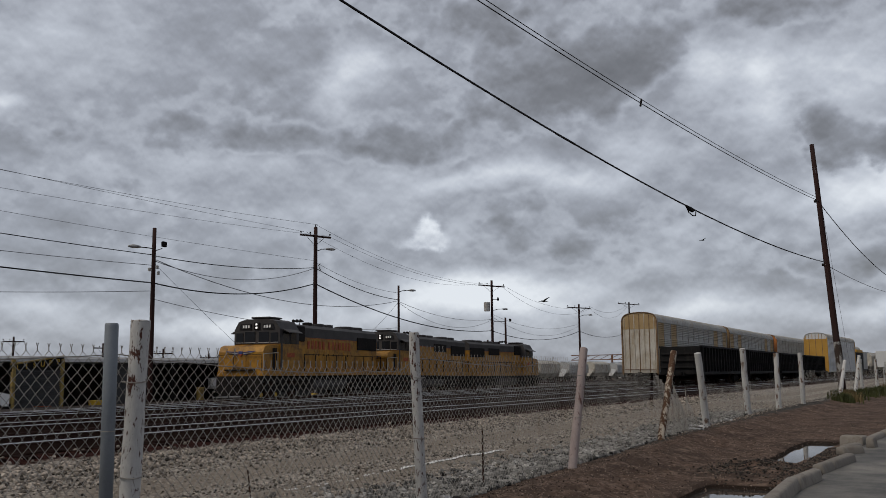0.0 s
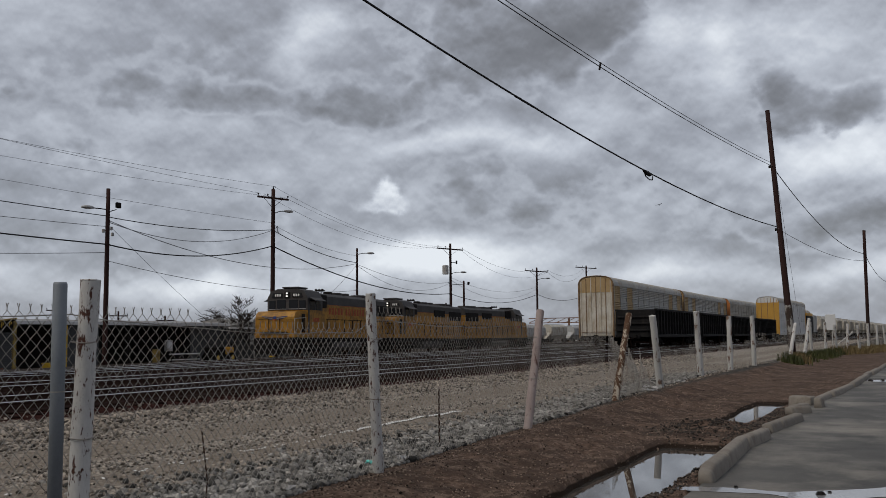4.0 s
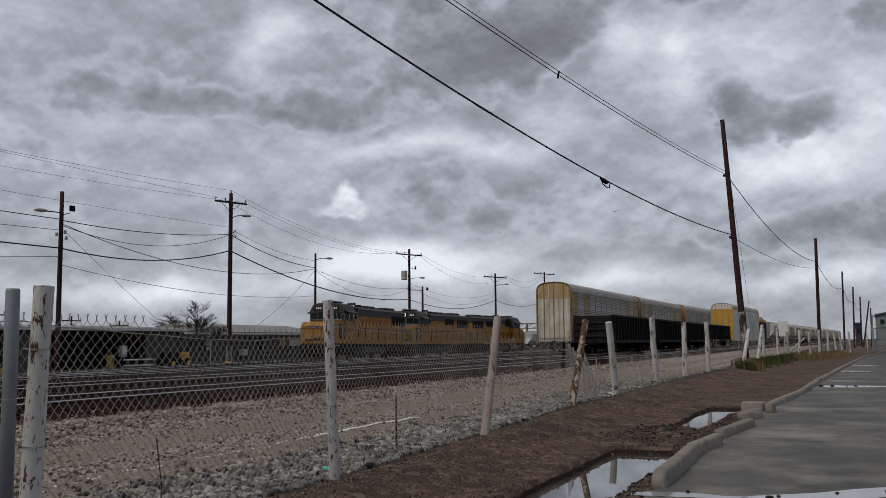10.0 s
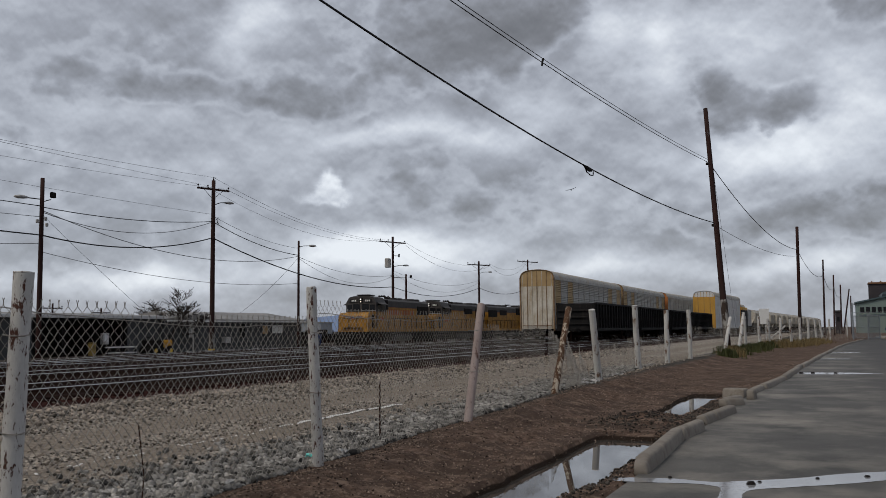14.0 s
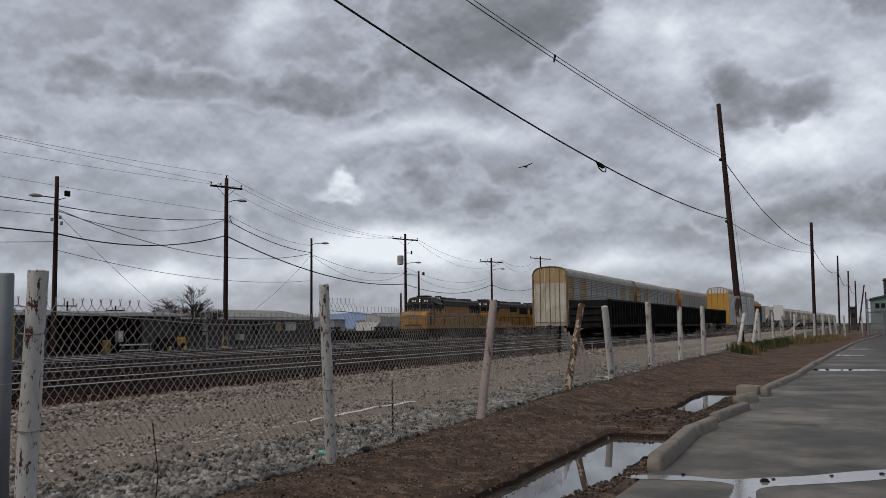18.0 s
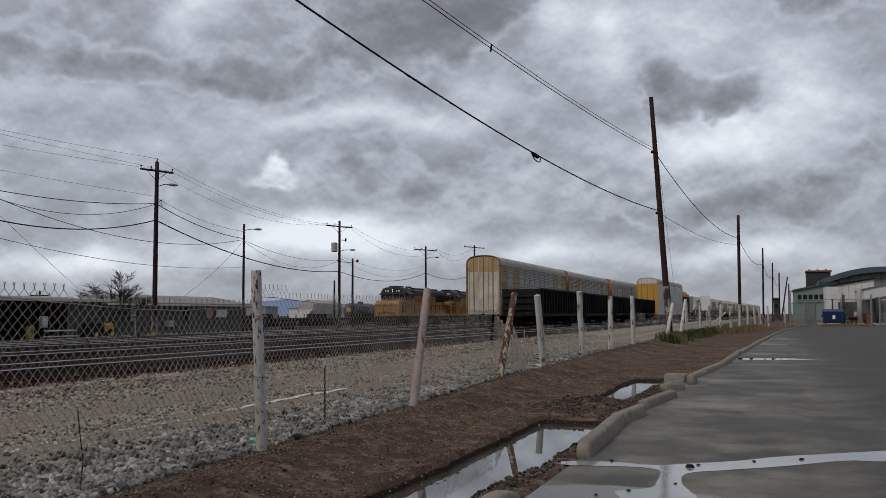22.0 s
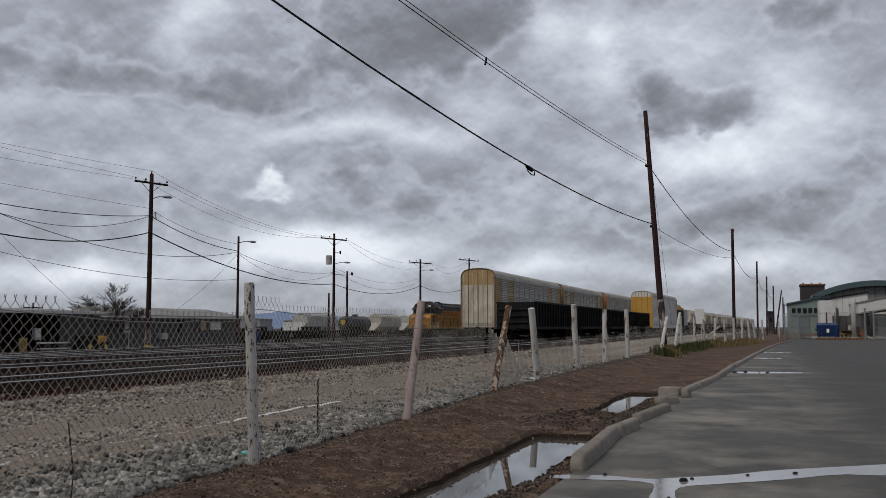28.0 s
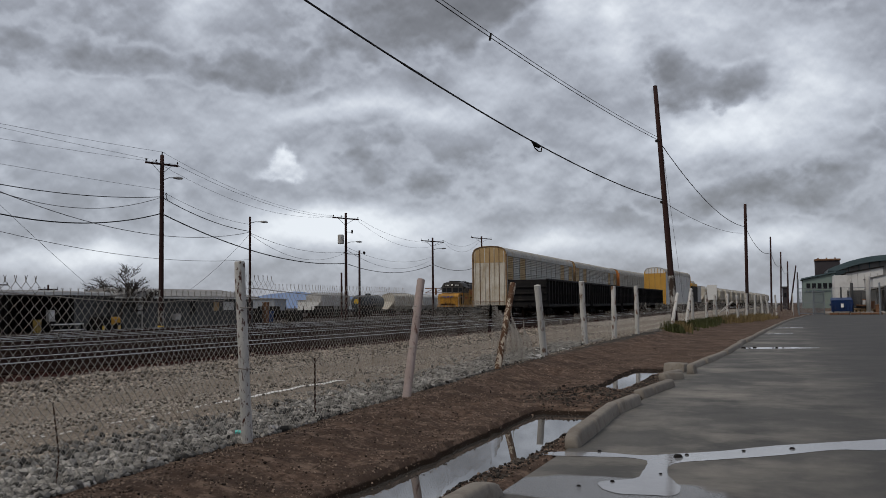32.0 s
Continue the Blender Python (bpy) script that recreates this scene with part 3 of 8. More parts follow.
    def data(self, name, material, smooth=False):
        me = bpy.data.meshes.new(name)
        me.from_pydata([tuple(p) for p in self.v], [], self.f)
        me.materials.append(material)
        if smooth:
            me.polygons.foreach_set("use_smooth", [True] * len(me.polygons))
        bm = bmesh.new()
        bm.from_mesh(me)
        if len(self.f) < 20000:
            bmesh.ops.recalc_face_normals(bm, faces=bm.faces)
            bm.to_mesh(me)
        bm.free()
        return me


def part(name, mesh, material, parent=None, label="", smooth=False):
    """Links a mesh as one object under a thing, or at top level."""
    me = mesh if isinstance(mesh, bpy.types.Mesh) else mesh.data(name, material, smooth)
    ob = new(name, me)
    ob.parent = parent
    if label:
        ob["label"] = label
    return ob


def thing(name, m, label, category, group="", kind=""):
    ob = new(name)
    ob.empty_display_size = 0.2
    ob.matrix_basis = m
    return tagged(ob, label, category, group, kind)


def fuzz(x, y, s=1.0, o=0.0):
    return noise.noise(Vector((x * s + 3.7, y * s - 8.1, o)))


def fbm(x, y, s=1.0, o=0.0):
    return fuzz(x, y, s, o) + 0.5 * fuzz(x, y, s * 2.1, o + 5) + 0.25 * fuzz(x, y, s * 4.3, o + 9)

# ---------------------------------------------------------------- ground
def kerb_x(y):
    """The kerb's line: nearly straight, then bending to the right far off."""
    return -1.84 + 0.02 * (y - 8) * 0.35 + max(0.0, y - 20) ** 1.6 * 0.0031 + 0.26 * step(18.5, 26, y) * (1 - step(40, 80, y))


def fence_x(y):
    return -4.52 - 0.04 * (y - 5) - (0.15 if 14 < y < 40 else 0.0) * min(1, (y - 14) / 4 if y > 14 else 0) + max(0.0, y - 33) ** 1.5 * 0.0125


def step(a, b, x):
    t = max(0.0, min(1.0, (x - a) / (b - a)))
    return t * t * (3 - 2 * t)


def yard_drop(x, y):
    """How far the yard beyond the near tracks sinks towards the sheds."""
    lead = 0.45 * step(-29.5, -36.5, x) * (1 - step(-42.6, -46.0, x)) * step(40, 85, y)
    return (0.34 * step(-20.5, -36, x) + 0.2 * step(-42.5, -45.5, x)) * (1 - step(30, 75, y)) + lead


def ground_z(x, y):
    """The lie of the land: road bed, ditch with puddles, bank under the fence, gravel, track bed."""
    kx, fx = kerb_x(y), fence_x(y)
    if x > kx - 0.05:
        return -0.06
    if x > fx - 0.3:
        u = (kx - x) / (kx - fx)
        # foot of the kerb, ledge, slope up to a rounded shoulder, then down to the fence foot
        sunk = 0.022 * step(12.5, 16, y) * (1 - step(42, 55, y))
        toe = 0.50 + 0.07 * step(12.5, 17, y) + 0.025 * fuzz(2, y, 1.3, 4)
        crown = 0.83 + 0.05 * step(12.5, 17, y) + 0.03 * fuzz(5, y, 1.9, 6)
        z = (-0.005 - sunk) * step(0.0, 0.08, u) + 0.005 * step(0.30, 0.45, u) + (0.12 + 0.02 * step(8, 12, y) + 1.4 * sunk) * step(toe, crown, u) - (0.045 + 0.2 * sunk) * step(0.86, 1.0, u)
        face = step(toe, toe + 0.1, u) * (1 - step(crown, crown + 0.08, u))
        z += face * (0.034 * fbm(x, y, 2.6, 12) + 0.024 * abs(fbm(x, y, 6.0, 14)))
        bow = 0.06 * fuzz(0, y, 0.9, 8) + 0.03 * fuzz(x, y, 3.0, 2) + 0.035 * fuzz(0, y, 4.2, 3)
        near = step(3.5, 5.0, y) * (1 - step(11.5, 12.1, y + bow))
        near *= step(-3.01 + bow, -2.92 + bow, x + 0.1 * step(8, 6, y)) * (1 - step(-2.27 + bow, -2.07 + bow, x + 0.16 * step(8.4, 7.0, y)))
        far = step(14.7, 15.3, y) * (1 - step(19.4, 20.2, y)) * step(-2.98 + bow, -2.84 + bow, x) * (1 - step(-2.46 + bow, -2.32 + bow, x - 0.03 * (y - 17)))
        z -= (0.19 * near if near > far else 0.16 * far)
        heap = math.exp(-((y - 13.5) / 0.85) ** 2 - ((x + 2.72) / 0.55) ** 2)
        z += 0.10 * heap * (1 + 0.9 * fbm(x, y, 3.5, 6))
        z += (0.024 * fbm(x, y, 1.1) + 0.011 * fbm(x, y, 4.5, 3)) * step(0.03, 0.2, u) * (0.45 + 0.55 * step(0.40, 0.55, u)) * (1 - 0.6 * step(0.85, 0.98, u)) + 0.007 * fbm(x, y, 11, 1)
        return z
    z = 0.03 + 0.03 * step(8, 12, y) + 0.025 * fbm(x, y, 0.6, 2) * step(-5.0, -6.0, x) + 0.012 * fbm(x, y, 4, 7) if x > -12.4 and y < 80 else 0.09
    z += 0.09 * math.exp(-((x + 10.9) / 0.8) ** 2) * (1 if x > -13 else 0)
    z -= 0.05 * math.exp(-((x + 8.2) / 1.0) ** 2)
    if x < -11.7:
        z = 0.08 + 0.10 * step(-11.8, -12.5, x)
    if x < -43:
        z = 0.16 - 0.36 * step(-42.6, -45.5, x) - 0.45 * step(-58, -70, x)
    return z - yard_drop(x, y)


def ground():
    xs = np.concatenate([[-2500, -900, -400, -200, -120, -90, -76, -70, -67, -64, -61, -58, -54, -50, -46, -45, -44, -43], np.arange(-42.5, -13, 1.25), np.arange(-12.6, -6.6, 0.22), np.arange(-6.6, -1.4, 0.07),
                         [-1.2, 0, 3, 8, 20, 60, 200, 800, 2500]])
    ys = np.concatenate([[-2500, -600, -150, -40, -12, -4, -1], np.arange(0.5, 3, 0.25), np.arange(3, 22, 0.075), np.arange(22, 45, 0.25), np.arange(45, 110, 1.0),
                         [112, 120, 140, 170, 220, 300, 450, 800, 1500, 2600, 4500]])
    vs = [(x, y, ground_z(x, y)) for y in ys for x in xs]
    n = len(xs)
    fs = [(j * n + i, j * n + i + 1, (j + 1) * n + i + 1, (j + 1) * n + i) for j in range(len(ys) - 1) for i in range(n - 1)]
    me = bpy.data.meshes.new("ground")
    me.from_pydata(vs, [], fs)
    me.polygons.foreach_set("use_smooth", [True] * len(fs))
    m = bpy.data.materials.new("earth_and_gravel")
    m.use_nodes = True
    t = m.node_tree
    p = t.nodes["Principled BSDF"]
    co = t.nodes.new("ShaderNodeTexCoord").outputs["Object"]
    sep = t.nodes.new("ShaderNodeSeparateXYZ")
    t.links.new(co, sep.inputs[0])

    def tex(scale, detail=6, rough=0.65, stretch=None):
        n_ = t.nodes.new("ShaderNodeTexNoise")
        n_.inputs["Scale"].default_value, n_.inputs["Detail"].default_value, n_.inputs["Roughness"].default_value = scale, detail, rough
        src = co
        if stretch:
            mp = t.nodes.new("ShaderNodeMapping")
            mp.inputs["Scale"].default_value = stretch
            t.links.new(co, mp.inputs["Vector"])
            src = mp.outputs[0]
        t.links.new(src, n_.inputs["Vector"])
        return n_.outputs["Fac"]

    def calc(op, a, b=None):
        n_ = t.nodes.new("ShaderNodeMath")
        n_.operation = op
        for i, q in enumerate((a, b)):
            if q is None:
                continue
            if isinstance(q, (int, float)):
                n_.inputs[i].default_value = q
            else:
                t.links.new(q, n_.inputs[i])
        return n_.outputs[0]

    def rng(f, lo, hi):
        n_ = t.nodes.new("ShaderNodeMapRange")
        n_.interpolation_type = "SMOOTHSTEP"
        n_.inputs["From Min"].default_value, n_.inputs["From Max"].default_value = lo, hi
        t.links.new(f, n_.inputs["Value"])
        return n_.outputs[0]

    def mix(f, a, b):
        n_ = t.nodes.new("ShaderNodeMix")
        n_.data_type = "RGBA"
        t.links.new(f, n_.inputs["Factor"])
        for k, q in (("A", a), ("B", b)):
            if isinstance(q, tuple):
                n_.inputs[k].default_value = (*q, 1)
            else:
                t.links.new(q, n_.inputs[k])
        return n_.outputs["Result"]

    edge = tex(2.2, 7, 0.7)
    xw = calc("ADD", sep.outputs[0], calc("MULTIPLY", calc("SUBTRACT", edge, 0.5), 0.9))
    grain, mid, broad = tex(75, 5, 0.75), tex(14, 6), tex(0.9, 5)
    vor = t.nodes.new("ShaderNodeTexVoronoi")
    vor.inputs["Scale"].default_value = 26
    t.links.new(co, vor.inputs["Vector"])
    vcol = t.nodes.new("ShaderNodeSeparateColor")
    t.links.new(vor.outputs["Color"], vcol.inputs[0])
    # brown earth of the bank
    earth = mix(rng(mid, 0.35, 0.7), (0.068, 0.045, 0.034), (0.180, 0.122, 0.092))
    earth = mix(rng(broad, 0.40, 0.58), earth, (0.068, 0.047, 0.037))
    earth = mix(rng(tex(3.5, 7, 0.7), 0.50, 0.66), earth, (0.185, 0.132, 0.101))
    earth = mix(rng(sep.outputs[2], -0.036, -0.054), earth, (0.022, 0.015, 0.011))
    earth = mix(rng(grain, 0.60, 0.70), earth, (0.25, 0.215, 0.18))
    # pale gravel, with packed wheel paths
    gravel = mix(vcol.outputs[0], (0.06, 0.050, 0.040), (0.44, 0.392, 0.335))
    gravel = mix(rng(grain, 0.45, 0.75), gravel, (0.34, 0.305, 0.262))
    packed = mix(rng(mid, 0.3, 0.7), (0.13, 0.106, 0.084), (0.26, 0.22, 0.178))
    path1 = calc("SUBTRACT", 1.0, rng(calc("ABSOLUTE", calc("ADD", xw, 8.9)), 0.3, 0.75))
    path2 = calc("SUBTRACT", 1.0, rng(calc("ABSOLUTE", calc("ADD", xw, 6.9)), 0.25, 0.6))
    gravel = mix(calc("MULTIPLY", calc("MAXIMUM", path1, path2), 0.8), gravel, packed)
    # under the coarse ballast, shade between stones is put into the ground colour
    gap_shade = mix(vcol.outputs[2], (0.02, 0.018, 0.016), (0.10, 0.092, 0.082))
    gravel = mix(rng(xw, -6.1, -5.6), gravel, gap_shade)
    # dark stained ballast of the track bed
    bed = mix(vcol.outputs[1], (0.015, 0.0045, 0.0034), (0.040, 0.0135, 0.0100))
    far_bed = mix(vcol.outputs[1], (0.024, 0.018, 0.016), (0.070, 0.060, 0.054))
    bed = mix(rng(calc("MULTIPLY", xw, -1.0), 29.5, 31.5), bed, far_bed)
    neg = calc("MULTIPLY", xw, -1.0)
    drift = calc("MULTIPLY", rng(sep.outputs[1], 40, 100), 3.2)
    col = mix(rng(calc("ADD", neg, drift), 4.75, 5.0), earth, gravel)
    col = mix(rng(neg, 11.95, 12.15), col, bed)
    t.links.new(col, p.inputs["Base Color"])
    p.inputs["Specular IOR Level"].default_value = 0.04
    rough = t.nodes.new("ShaderNodeMapRange")
    t.links.new(broad, rough.inputs["Value"])
    rough.inputs["To Min"].default_value, rough.inputs["To Max"].default_value = 0.75, 1.0
    t.links.new(rough.outputs[0], p.inputs["Roughness"])
    b = t.nodes.new("ShaderNodeBump")
    b.inputs["Strength"].default_value, b.inputs["Distance"].default_value = 1.0, 0.02
    hsum = calc("ADD", calc("MULTIPLY", vor.outputs["Distance"], -0.15), calc("ADD", mid, calc("MULTIPLY", grain, 0.5)))
    t.links.new(hsum, b.inputs["Height"])
    t.links.new(b.outputs[0], p.inputs["Normal"])
    me.materials.append(m)
    tagged(new("ground", me), "brown earth bank, pale gravel and dark track ballast", "ground", kind="structure")


ground()


def road():
    """The asphalt drive: one slab with a thin edge under the kerb's foot."""
    ys = np.concatenate([np.arange(-30, 2, 4.0), np.arange(2, 40, 0.5), np.arange(40, 150, 2.5)])
    us = np.concatenate([np.linspace(0, 4, 14), [6, 9, 14, 24]])
    vs, fs = [], []
    for y in ys:
        for u in us:
            x = kerb_x(max(y, 0)) - 0.02 + u
            vs.append((x, y, -0.003))
    n = len(us)
    fs = [(j * n + i, j * n + i + 1, (j + 1) * n + i + 1, (j + 1) * n + i) for j in range(len(ys) - 1) for i in range(n - 1)]
    me = bpy.data.meshes.new("road")
    me.from_pydata(vs, [], fs)
    me.polygons.foreach_set("use_smooth", [True] * len(fs))
    me.materials.append(M["asphalt"])
    tagged(new("road", me), "damp patched dark asphalt drive with pale worn streaks", "road", kind="structure")


road()


def puddle(name, outline, z, label, wob=0.06, seed=1):
    """A flat sheet of water with a ragged shore, from a smooth outline of corner points."""
    pts = [Vector((*p, 0)) for p in outline]
    n, ring = len(pts), []
    for i in range(n):
        a, b, c, d = pts[i - 1], pts[i], pts[(i + 1) % n], pts[(i + 2) % n]
        for k in range(14):
            s = k / 14
            q = 0.5 * ((2 * b) + (c - a) * s + (2 * a - 5 * b + 4 * c - d) * s * s + (3 * b - a - 3 * c + d) * s ** 3)
            w = wob * fbm(q.x, q.y, 3.0, seed)
            ring.append((q.x + w, q.y + w * 1.3, z))
    bm = bmesh.new()
    f = bm.faces.new([bm.verts.new(p) for p in ring])
    bmesh.ops.triangulate(bm, faces=[f])
    if sum(g.normal.z for g in bm.faces) < 0:
        bmesh.ops.reverse_faces(bm, faces=bm.faces)
    me = bpy.data.meshes.new(name)
    bm.to_mesh(me)
    bm.free()
    me.materials.append(M["water"] if z < 0 else M["silt_sheen_water"])
    return tagged(new(name, me), label, "puddle", kind="structure")


DITCH = -0.088
puddle("puddle", [(-2.1, 2.5), (-3.2, 2.5), (-3.2, 5.0), (-3.15, 7.0), (-3.1, 9.0), (-3.1, 11.0), (-3.0, 12.3), (-2.0, 12.3), (-2.0, 9.5), (-2.05, 8.0), (-2.1, 5.5)], DITCH,
       "still muddy puddle in the ditch beside the kerb", 0.02)
puddle("puddle", [(-2.3, 14.5), (-3.05, 14.5), (-3.0, 18.0), (-2.95, 20.2), (-2.2, 20.2), (-2.25, 17.0)], DITCH, "small muddy puddle in the ditch", 0.02, 3)
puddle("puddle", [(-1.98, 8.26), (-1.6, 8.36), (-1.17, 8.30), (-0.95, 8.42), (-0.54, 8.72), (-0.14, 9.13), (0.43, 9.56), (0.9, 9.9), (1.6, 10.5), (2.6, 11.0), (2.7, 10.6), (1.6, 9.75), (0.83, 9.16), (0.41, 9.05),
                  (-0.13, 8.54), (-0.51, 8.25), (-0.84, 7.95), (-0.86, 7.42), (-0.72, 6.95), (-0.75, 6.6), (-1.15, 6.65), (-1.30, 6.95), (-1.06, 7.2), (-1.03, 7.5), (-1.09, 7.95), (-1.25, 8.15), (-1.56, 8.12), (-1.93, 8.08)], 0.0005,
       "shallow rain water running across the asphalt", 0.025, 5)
puddle("puddle", [(-1.35, 28.6), (-0.9, 29.3), (0.3, 29.4), (1.0, 29.0), (0.2, 28.5), (-0.8, 28.2)], 0.0005, "thin puddle on the asphalt", 0.1, 6)
puddle("puddle", [(-0.9, 41.5), (-0.5, 42.3), (0.3, 42.2), (0.2, 41.6)], 0.0005, "thin puddle on the asphalt", 0.1, 7)
puddle("puddle", [(-0.45, 51.5), (0.0, 52.6), (0.9, 52.4), (0.6, 51.5)], 0.0005, "thin puddle on the asphalt", 0.1, 8)


# ---------------------------------------------------------------- kerb
def kerb():
    root = thing("kerb", Matrix(), "worn concrete kerb in broken lengths along the asphalt drive", "kerb", kind="structure")

    def stone(p0, p1, w=0.17, hgt=0.15, tip0=0.0, tip1=0.0, sink=0.05, tilt=0.0):
        a, b = Vector((*p0, 0)), Vector((*p1, 0))
        d = (b - a)
        ln = d.length
        me = Mesh()
        cs = [0.0, 0.012, 0.04] + [0.12 + (ln - 0.24) * k / 9 for k in range(10)] + [ln - 0.04, ln - 0.012, ln]
        if tip0:
            cs = [0.0, 0.02, 0.05, 0.09, 0.14, 0.2, 0.28, 0.38] + [q for q in cs if q > 0.42]
        if tip1:
            cs = [q for q in cs if q < ln - 0.42] + [ln - q for q in (0.38, 0.28, 0.2, 0.14, 0.09, 0.05, 0.02, 0.0)]
        vs, n = [], 12
        for s in cs:
            k = 1.0
            if tip0 and s < 0.4:
                k = 1 - tip0 * (1 - s / 0.4) ** 2.2
            if tip1 and s > ln - 0.4:
                k = 1 - tip1 * (1 - (ln - s) / 0.4) ** 2.2
            end = min(s, ln - s)
            e = 0.02 * max(0.0, 1 - end / 0.04) ** 2
            h2 = hgt * k + 0.003 * fuzz(p0[0] * 3, p0[1] + s, 1.7) - e
            wl, wr = w * 0.5 - e + 0.003 * fuzz(s, p0[1], 2.3, 1), w * 0.5 - e + 0.004 * fuzz(s, p0[1], 2.9, 5)
            if tip0 and s < 0.3:
                wl *= 0.72 + 0.28 * (s / 0.3) ** 0.6
            r = 0.026
            prof = [(-wl, -sink), (-wl, h2 * 0.5), (-wl, h2 - r), (-wl + 0.3 * r, h2 - 0.3 * r), (-wl + r, h2), (0.0, h2 + 0.004), (wr - 1.3 * r, h2), (wr - 0.45 * r, h2 - 0.35 * r),
                    (wr - 0.1 * r, h2 - 1.2 * r), (wr + 0.006, h2 * 0.5), (wr + 0.015, 0.0), (wr + 0.015, -sink)]
            vs += [(u + 0.0012 * fuzz(s * 5, v * 9 + u * 9, 2.0, p0[1]), s, v + 0.0012 * fuzz(s * 4, u * 12, 2.0, p0[1] + 3)) for u, v in prof]
        fs = [(i * n + k, i * n + (k + 1) % n, i * n + n + (k + 1) % n, i * n + n + k) for i in range(len(cs) - 1) for k in range(n)]
        fs += [tuple(range(n)), tuple(range(len(vs) - n, len(vs)))]
        ob = part("kerb_stone", me.add(vs, fs), M["concrete"], root, smooth=True)
        ob.matrix_basis = Matrix.Translation(a) @ Matrix.Rotation(-math.atan2(d.x, d.y), 4, "Z") @ Matrix.Rotation(tilt, 4, "Y")

    rnd = random.Random(4)
    stone((-2.02, 2.2), (-1.98, 4.4))
    stone((-1.98, 4.42), (-1.92, 6.36), tip1=0.5, w=0.15, hgt=0.12)
    stone((-1.85, 8.56), (-1.87, 9.6), tip0=0.40, w=0.135, hgt=0.135)
    stone((-1.87, 9.61), (-1.935, 11.38), w=0.135, hgt=0.135)
    stone((-1.925, 11.43), (-1.83, 12.55), w=0.135, hgt=0.13, tilt=0.03)
    stone((-1.90, 13.3), (-1.84, 13.95), w=0.14, hgt=0.11, tilt=-0.10)
    stone((-1.84, 13.98), (-1.70, 15.35), w=0.14, hgt=0.11, tilt=0.07)
    stone((-1.98, 16.55), (-1.69, 16.95), w=0.16, hgt=0.11, tilt=-0.08)
    stone((-1.96, 17.0), (-1.80, 17.75), w=0.15, hgt=0.10, tilt=0.06)
    stone((-2.16, 18.85), (-1.76, 18.75), w=0.30, hgt=0.16)
    stone((-1.64, 18.08), (-1.62, 18.45), w=0.14, hgt=0.17)
    y = 19.6
    while y < 100:
        ln = rnd.uniform(1.6, 2.3) * (1 if y < 45 else 2)
        dx = rnd.uniform(-0.03, 0.03)
        stone((kerb_x(y) + dx, y), (kerb_x(y + ln) + dx, y + ln - rnd.uniform(0.02, 0.06)), w=0.15, hgt=rnd.uniform(0.08, 0.115), tilt=rnd.uniform(-0.08, 0.08))
        y += ln


kerb()


# ---------------------------------------------------------------- tracks
TRACKS = (-13.62, -18.25, -23.8, -28.6, -41.0, -62.0, -80.0)
RAIL_TOP = 0.37


def track_height(x):
    return RAIL_TOP if x > -43 else -0.25


def bend(y):
    """The yard tracks swing gently to the right far off."""
    return 0.0005 * (min(max(y, 110.0), 150.0) - 110) ** 2 + 0.04 * max(0.0, y - 150)


def bend_turn(y):
    return 0.001 * (min(max(y, 110.0), 150.0) - 110)


def car_pose(x, y, length=14.0):
    """Where a car with its near end at y stands on the track at x."""
    return pose(x + bend(y), y, track_height(x), 0, 0, -math.degrees(bend_turn(y + length / 2)))


def swept(prof, side, ys, tx=0.0):
    n = len(prof)
    vs = [(bend(y) + side + u, y, v - yard_drop(tx, y)) for y in ys for u, v in prof]
    fs = [(i * n + k, i * n + (k + 1) % n, i * n + n + (k + 1) % n, i * n + n + k) for i in range(len(ys) - 1) for k in range(n)]
    return Mesh().add(vs, fs + [tuple(range(n)), tuple(range(len(vs) - n, len(vs)))])


def railway_track(x, y0, y1, singles):
    root = thing("railway_track", Matrix.Translation((x, 0, track_height(x))), "railway track with bright-topped rails on dark timber ties", "railway track", "yard tracks", "structure")
    for side in (-0.7525, 0.7525):
        ys = [y0] + list(range(int(y0) + 3, 80, 3)) + [110, 120, 130, 140, 150, y1] if x > -43 else [y0, 110, 120, 130, 140, 150, y1]
        drop_x = x if x > -43 else 0.0
        me = swept([(-0.07, -0.172), (0.07, -0.172), (0.07, -0.155), (0.012, -0.13), (0.012, -0.05), (0.034, -0.03), (0.034, -0.006), (-0.034, -0.006), (-0.034, -0.03), (-0.012, -0.05), (-0.012, -0.13), (-0.07, -0.155)], side, ys, drop_x)
        rail = part("rail", me, M["rail_rust"], root, "rusty rail")
        top = swept([(-0.036, -0.011), (0.036, -0.011), (0.035, -0.005), (0.026, 0.0), (-0.026, 0.0), (-0.035, -0.005)], side, ys, drop_x)
        part("running_surface", top, M["rail"], rail, "polished rail head")
    rnd = random.Random(int(-x * 10))
    shared = Mesh().box(-1.3, -0.115, -0.35, 1.3, 0.115, -0.172, 0.012).data("tie", M["tie"])
    rest = Mesh()
    y, count = y0, 0
    far_step = 0.54
    while y < min(y1, 260):
        if singles and 8 < y and count < 290:
            ob = new("tie", shared)
            ob.parent = root
            ob.matrix_basis = pose(rnd.uniform(-0.05, 0.05) + bend(y), y, rnd.uniform(-0.012, 0.006), 0, 0, rnd.uniform(-1.2, 1.2))
            count += 1
        else:
            o = rnd.uniform(-0.06, 0.06) + bend(y)
            dz = yard_drop(x, y) if x > -43 else 0.0
            rest.box(-1.3 + o, y - 0.115, -0.35 - dz, 1.3 + o, y + 0.115, -0.172 - dz)
        y += far_step
    me = rest.data("tie_row", M["tie"])
    ob = part("tie_row", me, M["tie"], root)
    ob["kind"] = "stuff"


